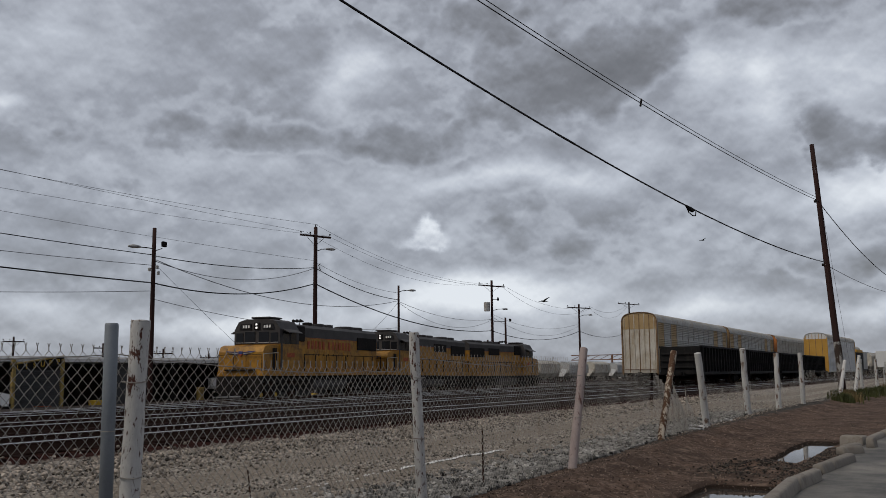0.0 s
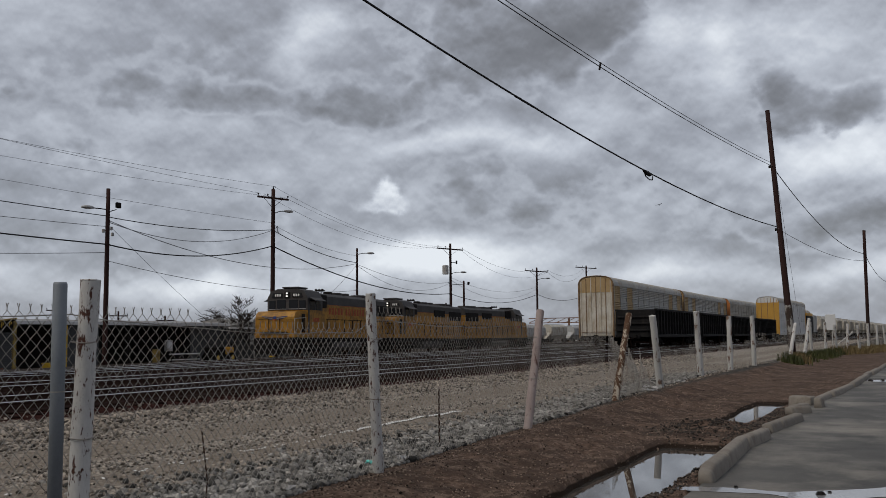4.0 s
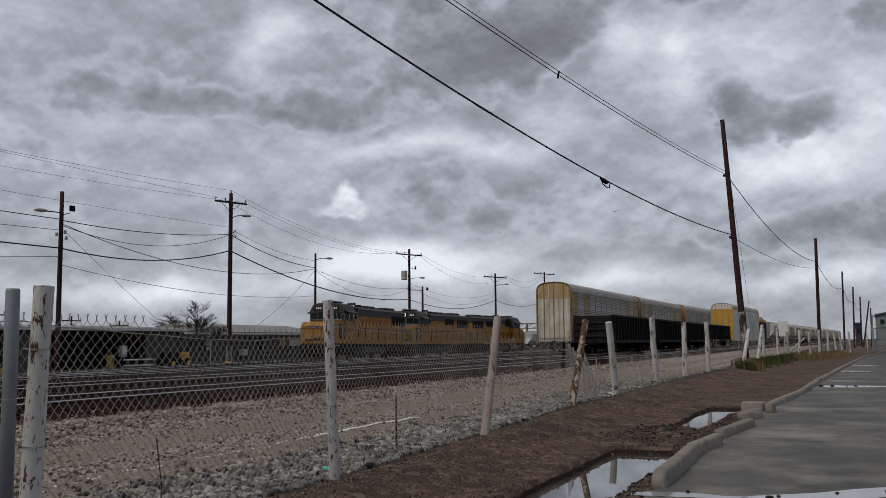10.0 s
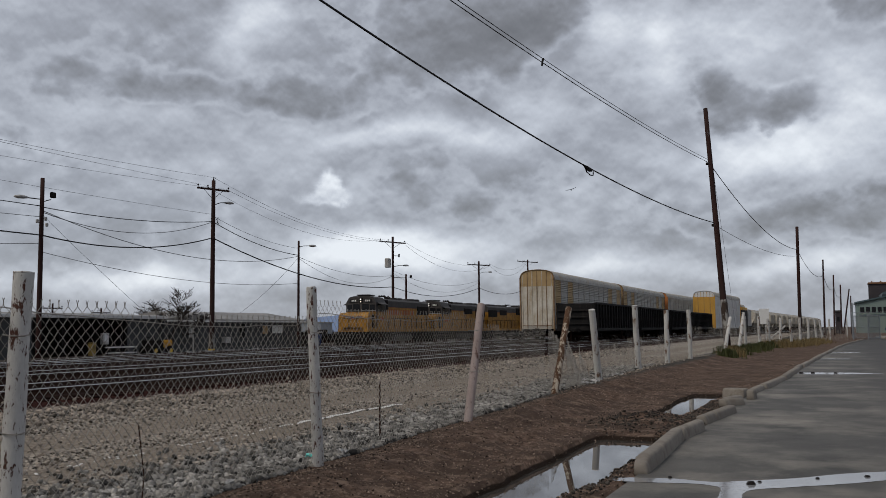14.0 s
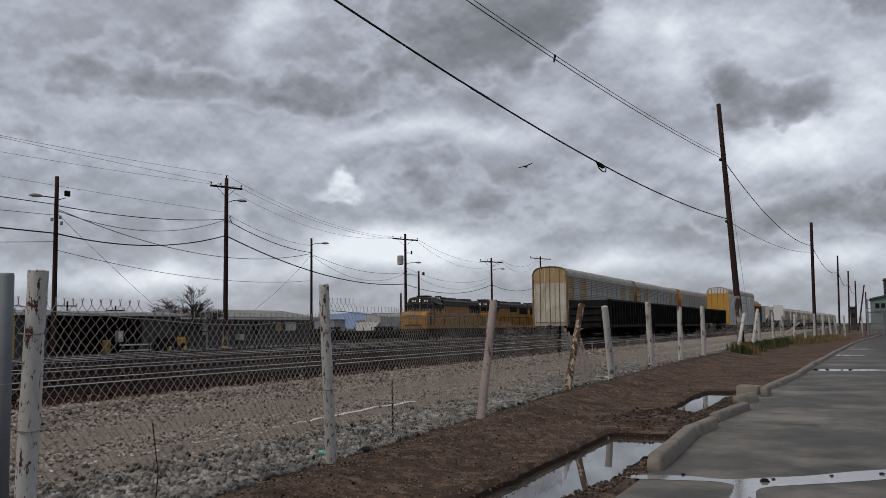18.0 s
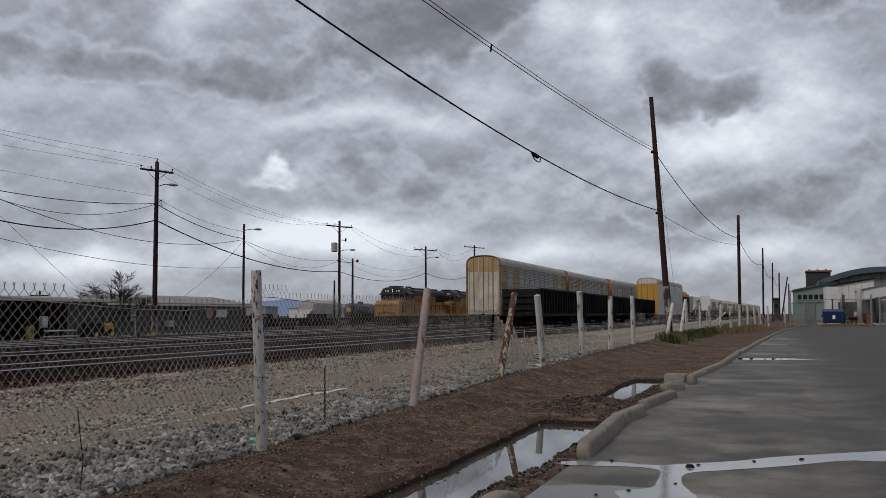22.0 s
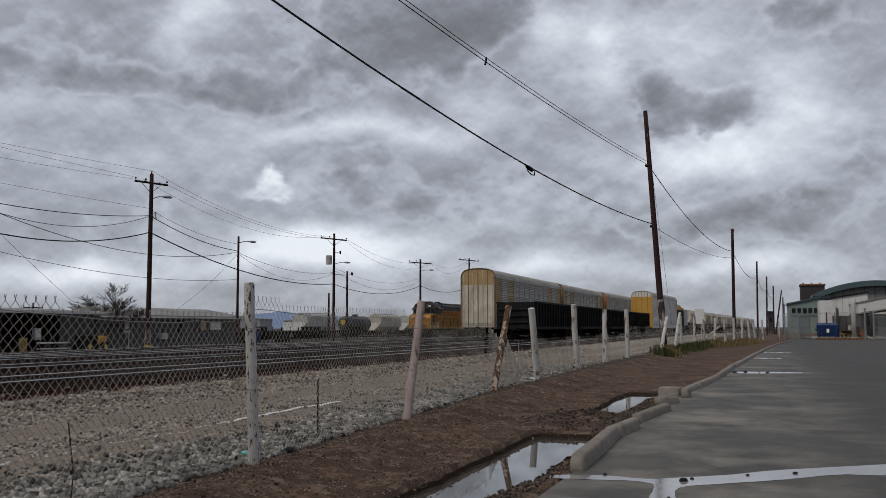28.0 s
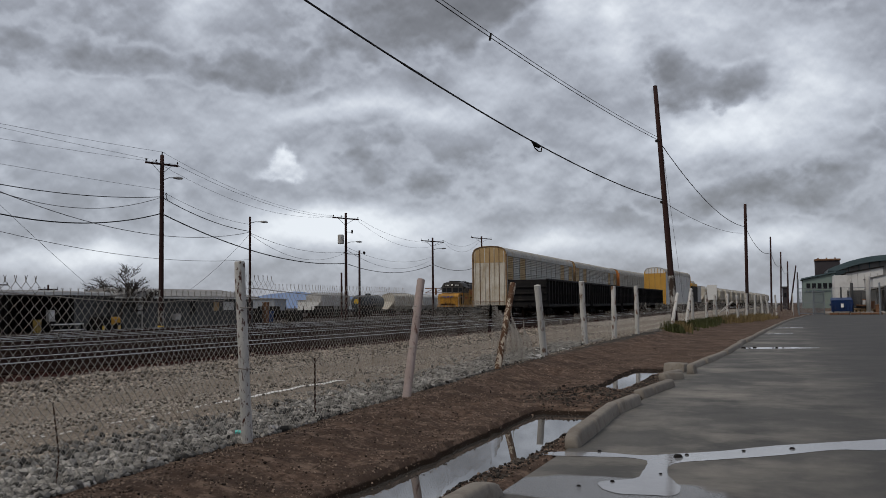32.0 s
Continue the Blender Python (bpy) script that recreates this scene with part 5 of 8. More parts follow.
def locomotive(label, lettered=True):
    """A four-axle diesel: low nose and cab at the -y end, long hood behind, walkways with handrails at the sides."""
    root = thing("locomotive", Matrix(), label, "locomotive", "coupled locomotives")
    yellow, grey, black = M["loco_yellow"], M["loco_grey"], M["black_steel"]
    wheels = []
    for cy in (-5.6, 5.6):
        bogie_frame(root, cy, 2.74, 0.52)
        for o in (-1.37, 1.37):
            wheels.append(wheelset(root, cy + o, 0.51))
    part("underframe", Mesh().box(-1.25, -8.75, 0.98, 1.25, 8.75, 1.27, 0.03), black, root)
    part("side_sill", Mesh().box(-1.5, -8.8, 1.27, 1.5, 8.8, 1.56, 0.02), yellow, root, "yellow side sill with step wells")
    for y in (-8.87, 8.87):
        s = -1 if y < 0 else 1
        pilot = Mesh()
        pilot.box(-1.45, y - 0.06, 0.45, 1.45, y + 0.06, 1.25, 0.03)
        pilot.prism([(-1.2, 0.18), (1.2, 0.18), (1.4, 0.5), (-1.4, 0.5)], "y", y - 0.04, y + 0.05)
        pil = part("pilot", pilot, black, root)
        part("coupler", Mesh().box(-0.14, y, 0.72, 0.14, y + s * 0.42, 1.0, 0.04).box(-0.22, y + s * 0.36, 0.68, 0.22, y + s * 0.62, 1.04, 0.06), black, pil)
        for x in (-1.36, 1.36):
            st = Mesh()
            for k in range(3):
                st.box(x - 0.2, y - s * 0.32 - 0.14, 0.42 + 0.3 * k, x + 0.2, y - s * 0.32 + 0.14, 0.46 + 0.3 * k)
            st.box(x - 0.21, y - s * 0.48, 0.4, x - 0.19, y - s * 0.16, 1.3).box(x + 0.19, y - s * 0.48, 0.4, x + 0.21, y - s * 0.16, 1.3)
            part("step", st, black, root)
        for x in (-0.45, -0.3, 0.3, 0.45):
            part("air_hose", Mesh().tube([(x, y + s * 0.05, 0.95), (x, y + s * 0.16, 0.75), (x + 0.03, y + s * 0.15, 0.5)], 0.025, 6), black, pil)
    part("fuel_tank", Mesh().prism([(-1.15, 0.35), (1.15, 0.35), (1.42, 0.6), (1.42, 0.98), (-1.42, 0.98), (-1.42, 0.6)], "y", -2.5, 2.4), grey, root, "dark grey fuel tank")
    for x in (-1.25, 1.25):
        part("air_reservoir", Mesh().tube([(x, 2.5, 0.95), (x, 3.55, 0.95)], 0.18, 12), black, root)
    # nose
    nose = Mesh().prism([(-8.05, 1.56), (-8.05, 2.62), (-7.86, 2.92), (-7.5, 3.02), (-6.25, 3.06), (-6.25, 1.56)], "x", -1.42, 1.42)
    nose_ob = part("nose", nose, yellow, root, "yellow low nose")
    nose_ob.matrix_basis = pose(0, -0.7, 0)
    emb = Mesh().prism([(-0.13, 2.66), (0.13, 2.66), (0.12, 2.5), (0.0, 2.40), (-0.12, 2.5)], "y", -8.09, -8.055)
    part("emblem_shield", emb, M["blue_paint"], nose_ob)
    part("emblem_base", Mesh().prism([(-0.12, 2.5), (0.12, 2.5), (0.0, 2.36)], "y", -8.1, -8.06), M["red_paint"], nose_ob)
    for s in (-1, 1):
        for k in range(3):
            part("emblem_bar", Mesh().prism([(s * 0.18, 2.62 - 0.07 * k), (s * (0.95 - 0.16 * k), 2.68 - 0.07 * k), (s * (0.88 - 0.16 * k), 2.64 - 0.07 * k), (s * 0.18, 2.585 - 0.07 * k)], "y", -8.08, -8.057),
                 M["blue_paint"] if k != 1 else M["hopper_grey"], nose_ob)
    part("nose_door", Mesh().box(1.42, -7.0, 1.6, 1.445, -6.5, 2.85, 0.01), black, nose_ob, "dark recessed nose door")
    part("nose_step", Mesh().box(-0.95, -8.25, 1.58, 0.95, -8.06, 1.66, 0.01), black, nose_ob)
    # cab
    cab = Mesh().prism([(-1.5, 1.56), (1.5, 1.56), (1.5, 3.12), (-1.5, 3.12)], "y", -6.25, -3.95)
    cab_ob = part("cab", cab, yellow, root, "yellow cab side")
    cab_ob.matrix_basis = pose(0, -0.7, 0)
    upper = Mesh().prism([(-1.5, 3.12), (1.5, 3.12), (1.5, 3.95), (1.22, 4.42), (0.72, 4.56), (-0.72, 4.56), (-1.22, 4.42), (-1.5, 3.95)], "y", -6.28, -3.95)
    part("cab_roof", upper, grey, cab_ob, "grey upper cab and roof")
    roof = Mesh().box(-0.62, -5.95, 4.62, 0.62, -4.4, 4.72, 0.04)
    unit = part("roof_unit", roof, grey, cab_ob)
    part("unit_plinth", Mesh().box(-0.52, -5.85, 4.5, 0.52, -4.5, 4.63), black, unit)
    for s in (-1, 1):
        part("windscreen", Mesh().prism([(s * 0.12, 3.22), (s * 0.78, 3.22), (s * 0.78, 3.82), (s * 0.12, 3.82)], "y", -6.31, -6.275), M["glass_dark"], cab_ob)
        part("windscreen", Mesh().prism([(s * 0.9, 3.22), (s * 1.36, 3.22), (s * 1.36, 3.76), (s * 0.9, 3.76)], "y", -6.31, -6.275), M["glass_dark"], cab_ob)
        for x0, x1, z1 in ((0.10, 0.80, 3.84), (0.88, 1.38, 3.78)):
            part("window_frame", Mesh().box(s * x0, -6.325, 3.185, s * x1, -6.28, 3.215), M["hopper_grey"], cab_ob)
        part("number_board", Mesh().prism([(s * 0.38, 3.98), (s * 1.15, 3.98), (s * 1.05, 4.28), (s * 0.38, 4.28)], "y", -6.34, -6.275), M["cable"], cab_ob, "black number board")
        for k in range(3):
            x = s * (0.52 + 0.17 * k)
            part("number_bar", Mesh().box(x - 0.05, -6.35, 4.05, x + 0.05, -6.338, 4.21), M["white_paint"], cab_ob)
        sw = Mesh().prism([(-5.95, 3.12), (-5.2, 3.12), (-5.2, 3.82), (-5.95, 3.82)], "x", s * 1.49, s * 1.515)
        part("side_window", sw, M["glass_dark"], cab_ob)
        sw = Mesh().prism([(-5.02, 3.12), (-4.3, 3.12), (-4.3, 3.82), (-5.02, 3.82)], "x", s * 1.49, s * 1.515)
        part("side_window", sw, M["glass_dark"], cab_ob)
        part("sunshade", Mesh().prism([(s * 1.5, 3.98), (s * 1.5, 3.94), (s * 1.92, 3.74), (s * 1.92, 3.78)], "y", -5.98, -4.25), grey, cab_ob)
        part("cab_door", Mesh().box(s * 1.5, -6.2, 1.6, s * 1.52, -5.98, 3.6), grey, cab_ob)
        part("cab_number_bar", Mesh().box(s * 1.502, -5.4, 2.35, s * 1.512, -4.5, 2.6), M["red_paint"], cab_ob)
    part("headlight_box", Mesh().box(-0.2, -6.36, 3.95, 0.2, -6.27, 4.36, 0.03), black, cab_ob)
    for z in (4.06, 4.25):
        part("headlight", Mesh().disc((0, -6.37, z), (0, 1, 0), 0.062, 0.02, 12), M["headlight"], cab_ob, "lit headlight")
    # long hood
    hood = Mesh().prism([(-0.95, 1.56), (0.95, 1.56), (0.95, 3.62), (-0.95, 3.62)], "y", -4.65, 8.5)
    hood_ob = part("long_hood", hood, yellow, root, "yellow long hood with grime")
    part("hood_roof", Mesh().prism([(-0.97, 3.62), (0.97, 3.62), (0.97, 4.20), (0.7, 4.40), (-0.7, 4.40), (-0.97, 4.20)], "y", -4.65, 8.52), grey, hood_ob, "sooty grey hood roof")
    part("blower_housing", Mesh().box(-1.02, -4.65, 3.35, 1.02, -2.9, 4.3, 0.05), black, hood_ob, "dark air intake behind the cab")
    part("blower_duct", Mesh().prism([(-4.65, 1.6), (-2.8, 1.6), (-2.8, 2.9), (-4.65, 2.9)], "x", 0.95, 1.25), yellow, hood_ob)
    for s in (-1, 1):
        part("radiator_grille", Mesh().box(s * 0.96, 5.0, 3.0, s * 1.03, 8.3, 3.85, 0.02), black, hood_ob, "black radiator grille")
        for k in range(5):
            part("grille_bar", Mesh().box(s * 1.03, 5.0, 3.1 + 0.15 * k, s * 1.045, 8.3, 3.12 + 0.15 * k), black, hood_ob)
        if not lettered:
            part("intake_grille", Mesh().box(s * 0.96, 1.2, 3.25, s * 1.02, 3.9, 3.9, 0.02), black, hood_ob, "black intake grille")
        for k in range(9):
            y = -2.3 + k * 0.73
            part("hood_door", Mesh().box(s * 0.945, y, 1.7, s * 0.972, y + 0.66, 2.86, 0.008), yellow, hood_ob)
            part("door_latch", Mesh().box(s * 0.972, y + 0.56, 2.5, s * 0.99, y + 0.6, 2.64), black, hood_ob)
        part("red_stripe", Mesh().box(s * 0.951, -2.4, 3.58, s * 0.958, 7.9, 3.61), M["red_paint"], hood_ob)
        for k in range(12 if lettered else 0):
            y = -2.5 + k * 0.52 + (0.35 if k > 4 else 0)
            part("letter_bar", Mesh().box(s * 0.975, y, 2.92, s * 0.985, y + 0.30, 3.42), M["red_paint"], hood_ob, "faded red lettering bar")
    for y, r in ((0.6, 0.55), (1.9, 0.55), (4.9, 0.68), (6.4, 0.68)):
        fan = part("roof_fan", Mesh().tube([(0, y, 4.38), (0, y, 4.58), (0, y, 4.6)], [r, r, r * 0.9], 20), grey, hood_ob)
        part("fan_guard", Mesh().disc((0, y, 4.61), (0, 0, 1), r * 0.8, 0.012, 16), black, fan)
    part("exhaust_stack", Mesh().box(-0.25, -0.9, 4.38, 0.25, -0.4, 4.66, 0.04), black, hood_ob)
    horn = Mesh()
    for k in range(3):
        horn.tube([(0.25 * (k - 1), -1.7, 4.68), (0.25 * (k - 1), -2.1, 4.7)], [0.04, 0.11], 8)
    horn.tube([(-0.3, -1.75, 4.66), (0.3, -1.75, 4.66)], 0.03, 6).tube([(0, -1.75, 4.4), (0, -1.75, 4.66)], 0.03, 6)
    part("horn", horn, black, hood_ob)
    # handrails
    for s in (-1, 1):
        x = s * 1.45
        rail = part("handrail", Mesh().tube([(x, -3.9, 2.55), (x, 8.2, 2.55)], 0.024, 6), black, root)
        for k in range(9):
            y = -3.8 + k * 1.48
            part("stanchion", Mesh().tube([(x, y, 1.3), (x, y, 2.55)], 0.03, 6), black, rail)
        for y0, y1 in ((-8.75, -7.1),):
            nr = part("handrail", Mesh().tube([(x, y0, 1.5), (x, y0, 2.5), (x, y1, 2.6), (x, y1, 1.56)], 0.028, 6), M["cream"], root)
            part("stanchion", Mesh().tube([(x, -7.4, 1.56), (x, -7.4, 2.55)], 0.018, 6), yellow, nr)
    for y in (-8.85, 8.85):
        part("end_rail", Mesh().tube([(-1.4, y, 1.5), (-1.4, y, 2.45), (-0.4, y, 2.5), (-0.4, y, 1.7), (0.4, y, 1.7), (0.4, y, 2.5), (1.4, y, 2.45), (1.4, y, 1.5)], 0.022, 6), black, root)
    return root, wheels


UNIT = 18.0
# where the leading coupler stands along the track, second by second
LOCO_RUN = [(0, 41.3), (1, 43.8), (2, 46.3), (3, 48.7), (6, 55.2), (9, 62.4), (12, 70.3), (14, 76.0), (17, 84.8), (19, 90.9), (21, 96.4), (23, 101.5), (25.5, 106.6), (28, 111.5), (30, 114.8), (32, 117.5)]


def unit_pose(y, turn):
    za, zb = (RAIL_TOP - yard_drop(lead_x(q), q) for q in (y - 5.6, y + 5.6))
    pitch = math.atan2(zb - za, 11.2) * (1 if turn == 0 else -1)
    return pose(lead_x(y), y, (za + zb) / 2, 0, 0, turn - math.degrees(lead_turn(y))) @ Matrix.Rotation(pitch, 4, "X")


def run_at(t):
    ts, ys = [r[0] for r in LOCO_RUN], [r[1] for r in LOCO_RUN]
    return float(np.interp(t, ts, ys))


LOCOS = []
for i in range(3):
    root, wheels = locomotive(lettered=i == 0, label=("yellow and grey diesel locomotive with lit headlights leading three coupled units", "soot-stained yellow and grey diesel locomotive coupled between two others",
                               "yellow and grey diesel locomotive facing away from the other units")[i])
    LOCOS.append((root, wheels, 9.0 + i * UNIT, 180 if i == 2 else 0))
    root.matrix_basis = unit_pose(run_at(0) + 9.0 + i * UNIT, 180 if i == 2 else 0)


# ---------------------------------------------------------------- freight cars
def car_bogies(root, y0, y1, r=0.42):
    for y in (y0, y1):
        bogie_frame(root, y, 1.78, r, "truck_frame", False)
        for o in (-0.89, 0.89):
            wheelset(root, y + o, r)


def autorack(body, end_paint, top_paint, label, length=27.6, height=6.05):
    """A tall enclosed car for motor cars: slatted side panels between posts, arched roof, folding end doors."""
    root = thing("autorack", Matrix(), label, "freight car", "autorack string")
    w = 1.5
    car_bogies(root, 3.2, length - 3.2)
    part("underframe", Mesh().box(-1.35, 0.3, 0.72, 1.35, length - 0.3, 1.05, 0.03), M["black_steel"], root)
    for y in (0.1, length - 0.1):
        s = -1 if y < 5 else 1
        part("coupler", Mesh().box(-0.14, y, 0.74, 0.14, y + s * 0.5, 1.02, 0.04), M["black_steel"], root)
    half = [(1.5, -0.72), (1.47, -0.52), (1.36, -0.32), (1.16, -0.17), (0.85, -0.08), (0.45, -0.025)]
    arc = [(u, height + v) for u, v in half] + [(0.0, height)] + [(-u, height + v) for u, v in half[::-1]]
    shoulder = height - 0.72
    roof = part("roof", Mesh().prism(arc + [(-w, shoulder - 0.12), (w, shoulder - 0.12)], "y", 0.06, length - 0.06), M["silver"], root, "ribbed silver roof")
    ribs = Mesh()
    for k in range(46):
        y = 0.5 + k * (length - 1.0) / 45
        ribs.add([(u * 1.012, y + dy, v + 0.015) for dy in (-0.05, 0.05) for u, v in arc] + [(u * 0.99, y + dy, v - 0.03) for dy in (-0.05, 0.05) for u, v in arc],
                 [(i, i + 1, 13 + i + 1, 13 + i) for i in range(12)] + [(26 + i, 26 + i + 1, i + 1, i) for i in range(12)] + [(13 + i, 13 + i + 1, 39 + i + 1, 39 + i) for i in range(12)])
    part("roof_rib", ribs, M["silver"], roof)
    bays = 13
    bw = (length - 0.7) / bays
    for s in (-1, 1):
        inner = part("side_sheet", Mesh().box(s * (w - 0.09), 0.3, 1.0, s * (w - 0.05), length - 0.3, shoulder), body, root)
        prof = [(-0.02, 1.32), (0.0, 1.32)]
        for z0, hgt in ((1.36, 1.45), (2.95, 1.08), (4.2, 0.98)):
            for k in range(int(hgt / 0.16)):
                z = z0 + 0.16 * k
                prof += [(0.0, z), (0.05, z + 0.05), (0.05, z + 0.08), (0.0, z + 0.13)]
        pan = Mesh().prism(prof + [(0.0, shoulder - 0.1), (-0.02, shoulder - 0.1)], "y", 0.08, bw - 0.08)
        shared = pan.data("side_panel", body)
        warm = shared.copy()
        warm.materials[0] = M["ochre"] if top_paint == "ochre" else body
        for k in range(bays):
            ob = new("side_panel", warm if k in (0, 2, 10, 12) else shared)
            ob.parent = root
            ob.matrix_basis = pose(s * (w - 0.045), 0.35 + (k if s > 0 else k + 1) * bw, 0, 0, 0, 0 if s > 0 else 180)
        for k in range(bays + 1):
            y = 0.35 + k * bw
            part("side_post", Mesh().box(s * (w - 0.05), y - 0.06, 1.0, s * (w + 0.02), y + 0.06, shoulder + 0.02, 0.01), body, root)
        part("side_sill", Mesh().box(s * (w - 0.1), 0.05, 0.82, s * (w + 0.03), length - 0.05, 1.12, 0.02), body if top_paint != "ochre" else M["silver"], root)
        part("top_rail", Mesh().box(s * (w - 0.06), 0.05, shoulder - 0.14, s * (w + 0.03), length - 0.05, shoulder + 0.02, 0.02), M["silver"], root)
    # end doors, near and far
    for yend, s in ((0.0, -1), (length, 1)):
        door_arc = [(0.985 * u, v - 0.02) for u, v in arc]
        d = Mesh().prism(door_arc + [(-w * 0.985, 0.95), (w * 0.985, 0.95)], "y", yend - s * 0.12, yend + s * 0.0)
        dob = part("end_door", d, end_paint, root, "stained end door")
        for k in range(-3, 4):
            x = k * 0.43
            top = height - 0.14 - (0.3 if abs(x) > 1.2 else 0.08 if abs(x) > 0.8 else 0.0)
            part("door_rib", Mesh().box(x - 0.035, yend + s * 0.0, 0.98, x + 0.035, yend + s * 0.04, top, 0.01), end_paint if k % 2 else M["rust_tan"], dob)
        for x in (-w, w):
            part("corner_post", Mesh().box(x - 0.07, yend - s * 0.1, 0.8, x + 0.07, yend + s * 0.07, shoulder + 0.05, 0.03), M["rust_tan"] if top_paint == "ochre" else end_paint, dob)
        band = [(u * 0.99, v - 0.015) for u, v in arc]
        lowz = shoulder - (0.70 if top_paint == "ochre" else 0.15)
        if top_paint:
            part("upper_band", Mesh().prism(band + [(-w * 0.99, lowz), (w * 0.99, lowz)], "y", yend + s * 0.004, yend + s * 0.02), M[top_paint], dob)
        rim = Mesh()
        for i in range(12):
            rim.tube([(arc[i][0], yend + s * 0.04, arc[i][1]), (arc[i + 1][0], yend + s * 0.04, arc[i + 1][1])], 0.05, 6)
        part("arch_rim", rim, M["rust_tan"] if top_paint == "ochre" else M["silver"], dob)
        for z in (1.25,):
            part("door_bar", Mesh().tube([(-1.3, yend + s * 0.08, z), (1.3, yend + s * 0.08, z)], 0.025, 6), M["rust_brown"], dob)
    return root


def gondola(label, length=16.4, top=2.82):
    root = thing("gondola_car", Matrix(), label, "freight car", "gondola string")
    car_bogies(root, 2.4, length - 2.4)
    g = M["gondola"]
    part("floor", Mesh().box(-1.4, 0.2, 0.95, 1.4, length - 0.2, 1.1, 0.02), g, root)
    part("centre_sill", Mesh().box(-0.3, -0.35, 0.68, 0.3, length + 0.35, 0.95, 0.02), g, root)
    for s in (-1, 1):
        part("side_wall", Mesh().box(s * 1.40, 0.1, 0.85, s * 1.46, length - 0.1, top, 0.01), g, root)
        part("top_chord", Mesh().box(s * 1.36, 0.0, top - 0.04, s * 1.60, length, top + 0.10, 0.02), g, root)
        part("side_sill", Mesh().box(s * 1.40, 0.0, 0.78, s * 1.60, length, 1.0, 0.02), g, root)
        shared = Mesh().prism([(0.0, 1.0), (0.14, 1.0), (0.14, top - 0.05), (0.0, top - 0.05)], "y", -0.06, 0.06).data("side_rib", g)
        for k in range(17):
            ob = new("side_rib", shared)
            ob.parent = root
            ob.matrix_basis = pose(s * 1.46, 0.25 + k * (length - 0.5) / 16, 0, 0, 0, 0 if s > 0 else 180)
    for y, s in ((0.0, -1), (length, 1)):
        e = part("end_wall", Mesh().box(-1.45, y, 0.8, 1.45, y - s * 0.08, top + 0.05, 0.02), g, root)
        for z in (1.25, 1.75, 2.25):
            part("end_rib", Mesh().box(-1.45, y, z, 1.45, y + s * 0.12, z + 0.14, 0.03), g, e)
        part("end_ladder", Mesh().tube([(1.2, y + s * 0.15, 0.9), (1.2, y + s * 0.15, 2.7)], 0.02, 6).tube([(0.85, y + s * 0.15, 0.9), (0.85, y + s * 0.15, 2.7)], 0.02, 6)
             .tube([(0.85, y + s * 0.15, 1.3), (1.2, y + s * 0.15, 1.3)], 0.02, 6).tube([(0.85, y + s * 0.15, 1.7), (1.2, y + s * 0.15, 1.7)], 0.02, 6).tube([(0.85, y + s * 0.15, 2.1), (1.2, y + s * 0.15, 2.1)], 0.02, 6), g, e)
        part("coupler", Mesh().box(-0.14, y, 0.72, 0.14, y + s * 0.55, 1.0, 0.04), M["black_steel"], root)
    return root


def hopper(paint, label, length=13.0, height=4.25, group="hopper cars"):
    root = thing("covered_hopper", Matrix(), label, "freight car", group)
    car_bogies(root, 2.0, length - 2.0)
    side = [(-1.5, 1.75), (-1.55, 2.6), (-1.5, height - 0.55), (-1.1, height - 0.15), (-0.5, height), (0.5, height), (1.1, height - 0.15), (1.5, height - 0.55), (1.55, 2.6), (1.5, 1.75)]
    part("body", Mesh().prism(side, "y", 1.5, length - 1.5), paint, root)
    for k in range(3):
        y0 = 1.7 + k * (length - 3.4) / 3
        y1 = y0 + (length - 3.4) / 3
        c = (y0 + y1) / 2
        part("discharge_chute", Mesh().add([(-1.4, y0, 1.76), (1.4, y0, 1.76), (1.4, y1, 1.76), (-1.4, y1, 1.76), (-0.35, c - 0.4, 0.55), (0.35, c - 0.4, 0.55), (0.35, c + 0.4, 0.55), (-0.35, c + 0.4, 0.55)],
                                           [(0, 1, 2, 3), (4, 7, 6, 5), (0, 4, 5, 1), (1, 5, 6, 2), (2, 6, 7, 3), (3, 7, 4, 0)]), paint, root)
    for k in range(9):
        y = 1.6 + k * (length - 3.2) / 8
        for s in (-1, 1):
            part("side_rib", Mesh().box(s * 1.5, y - 0.05, 1.75, s * 1.6, y + 0.05, height - 0.6, 0.01), paint, root)
    part("end_platform", Mesh().box(-1.5, 0.0, 0.85, 1.5, 1.5, 1.0, 0.02).box(-1.5, length - 1.5, 0.85, 1.5, length, 1.0, 0.02).box(-0.3, 0, 0.7, 0.3, length, 0.95), M["black_steel"], root)
    for y, q in ((1.5, 0.2), (length - 1.5, length - 0.2)):
        part("slope_sheet", Mesh().add([(-1.45, y, 2.6), (1.45, y, 2.6), (0.6, q, 1.0), (-0.6, q, 1.0)], [(0, 1, 2, 3)]).tube([(-1.4, q, 1.0), (-1.4, y, 3.6)], 0.03, 6).tube([(1.4, q, 1.0), (1.4, y, 3.6)], 0.03, 6), paint, root)
    part("roof_walk", Mesh().box(-0.35, 1.4, height + 0.08, 0.35, length - 1.4, height + 0.13), paint, root)
    for k in range(5):
        part("hatch", Mesh().disc((0.0, 2.3 + k * (length - 4.6) / 4, height + 0.06), (0, 0, 1), 0.5, 0.05, 12), paint, root)
    return root


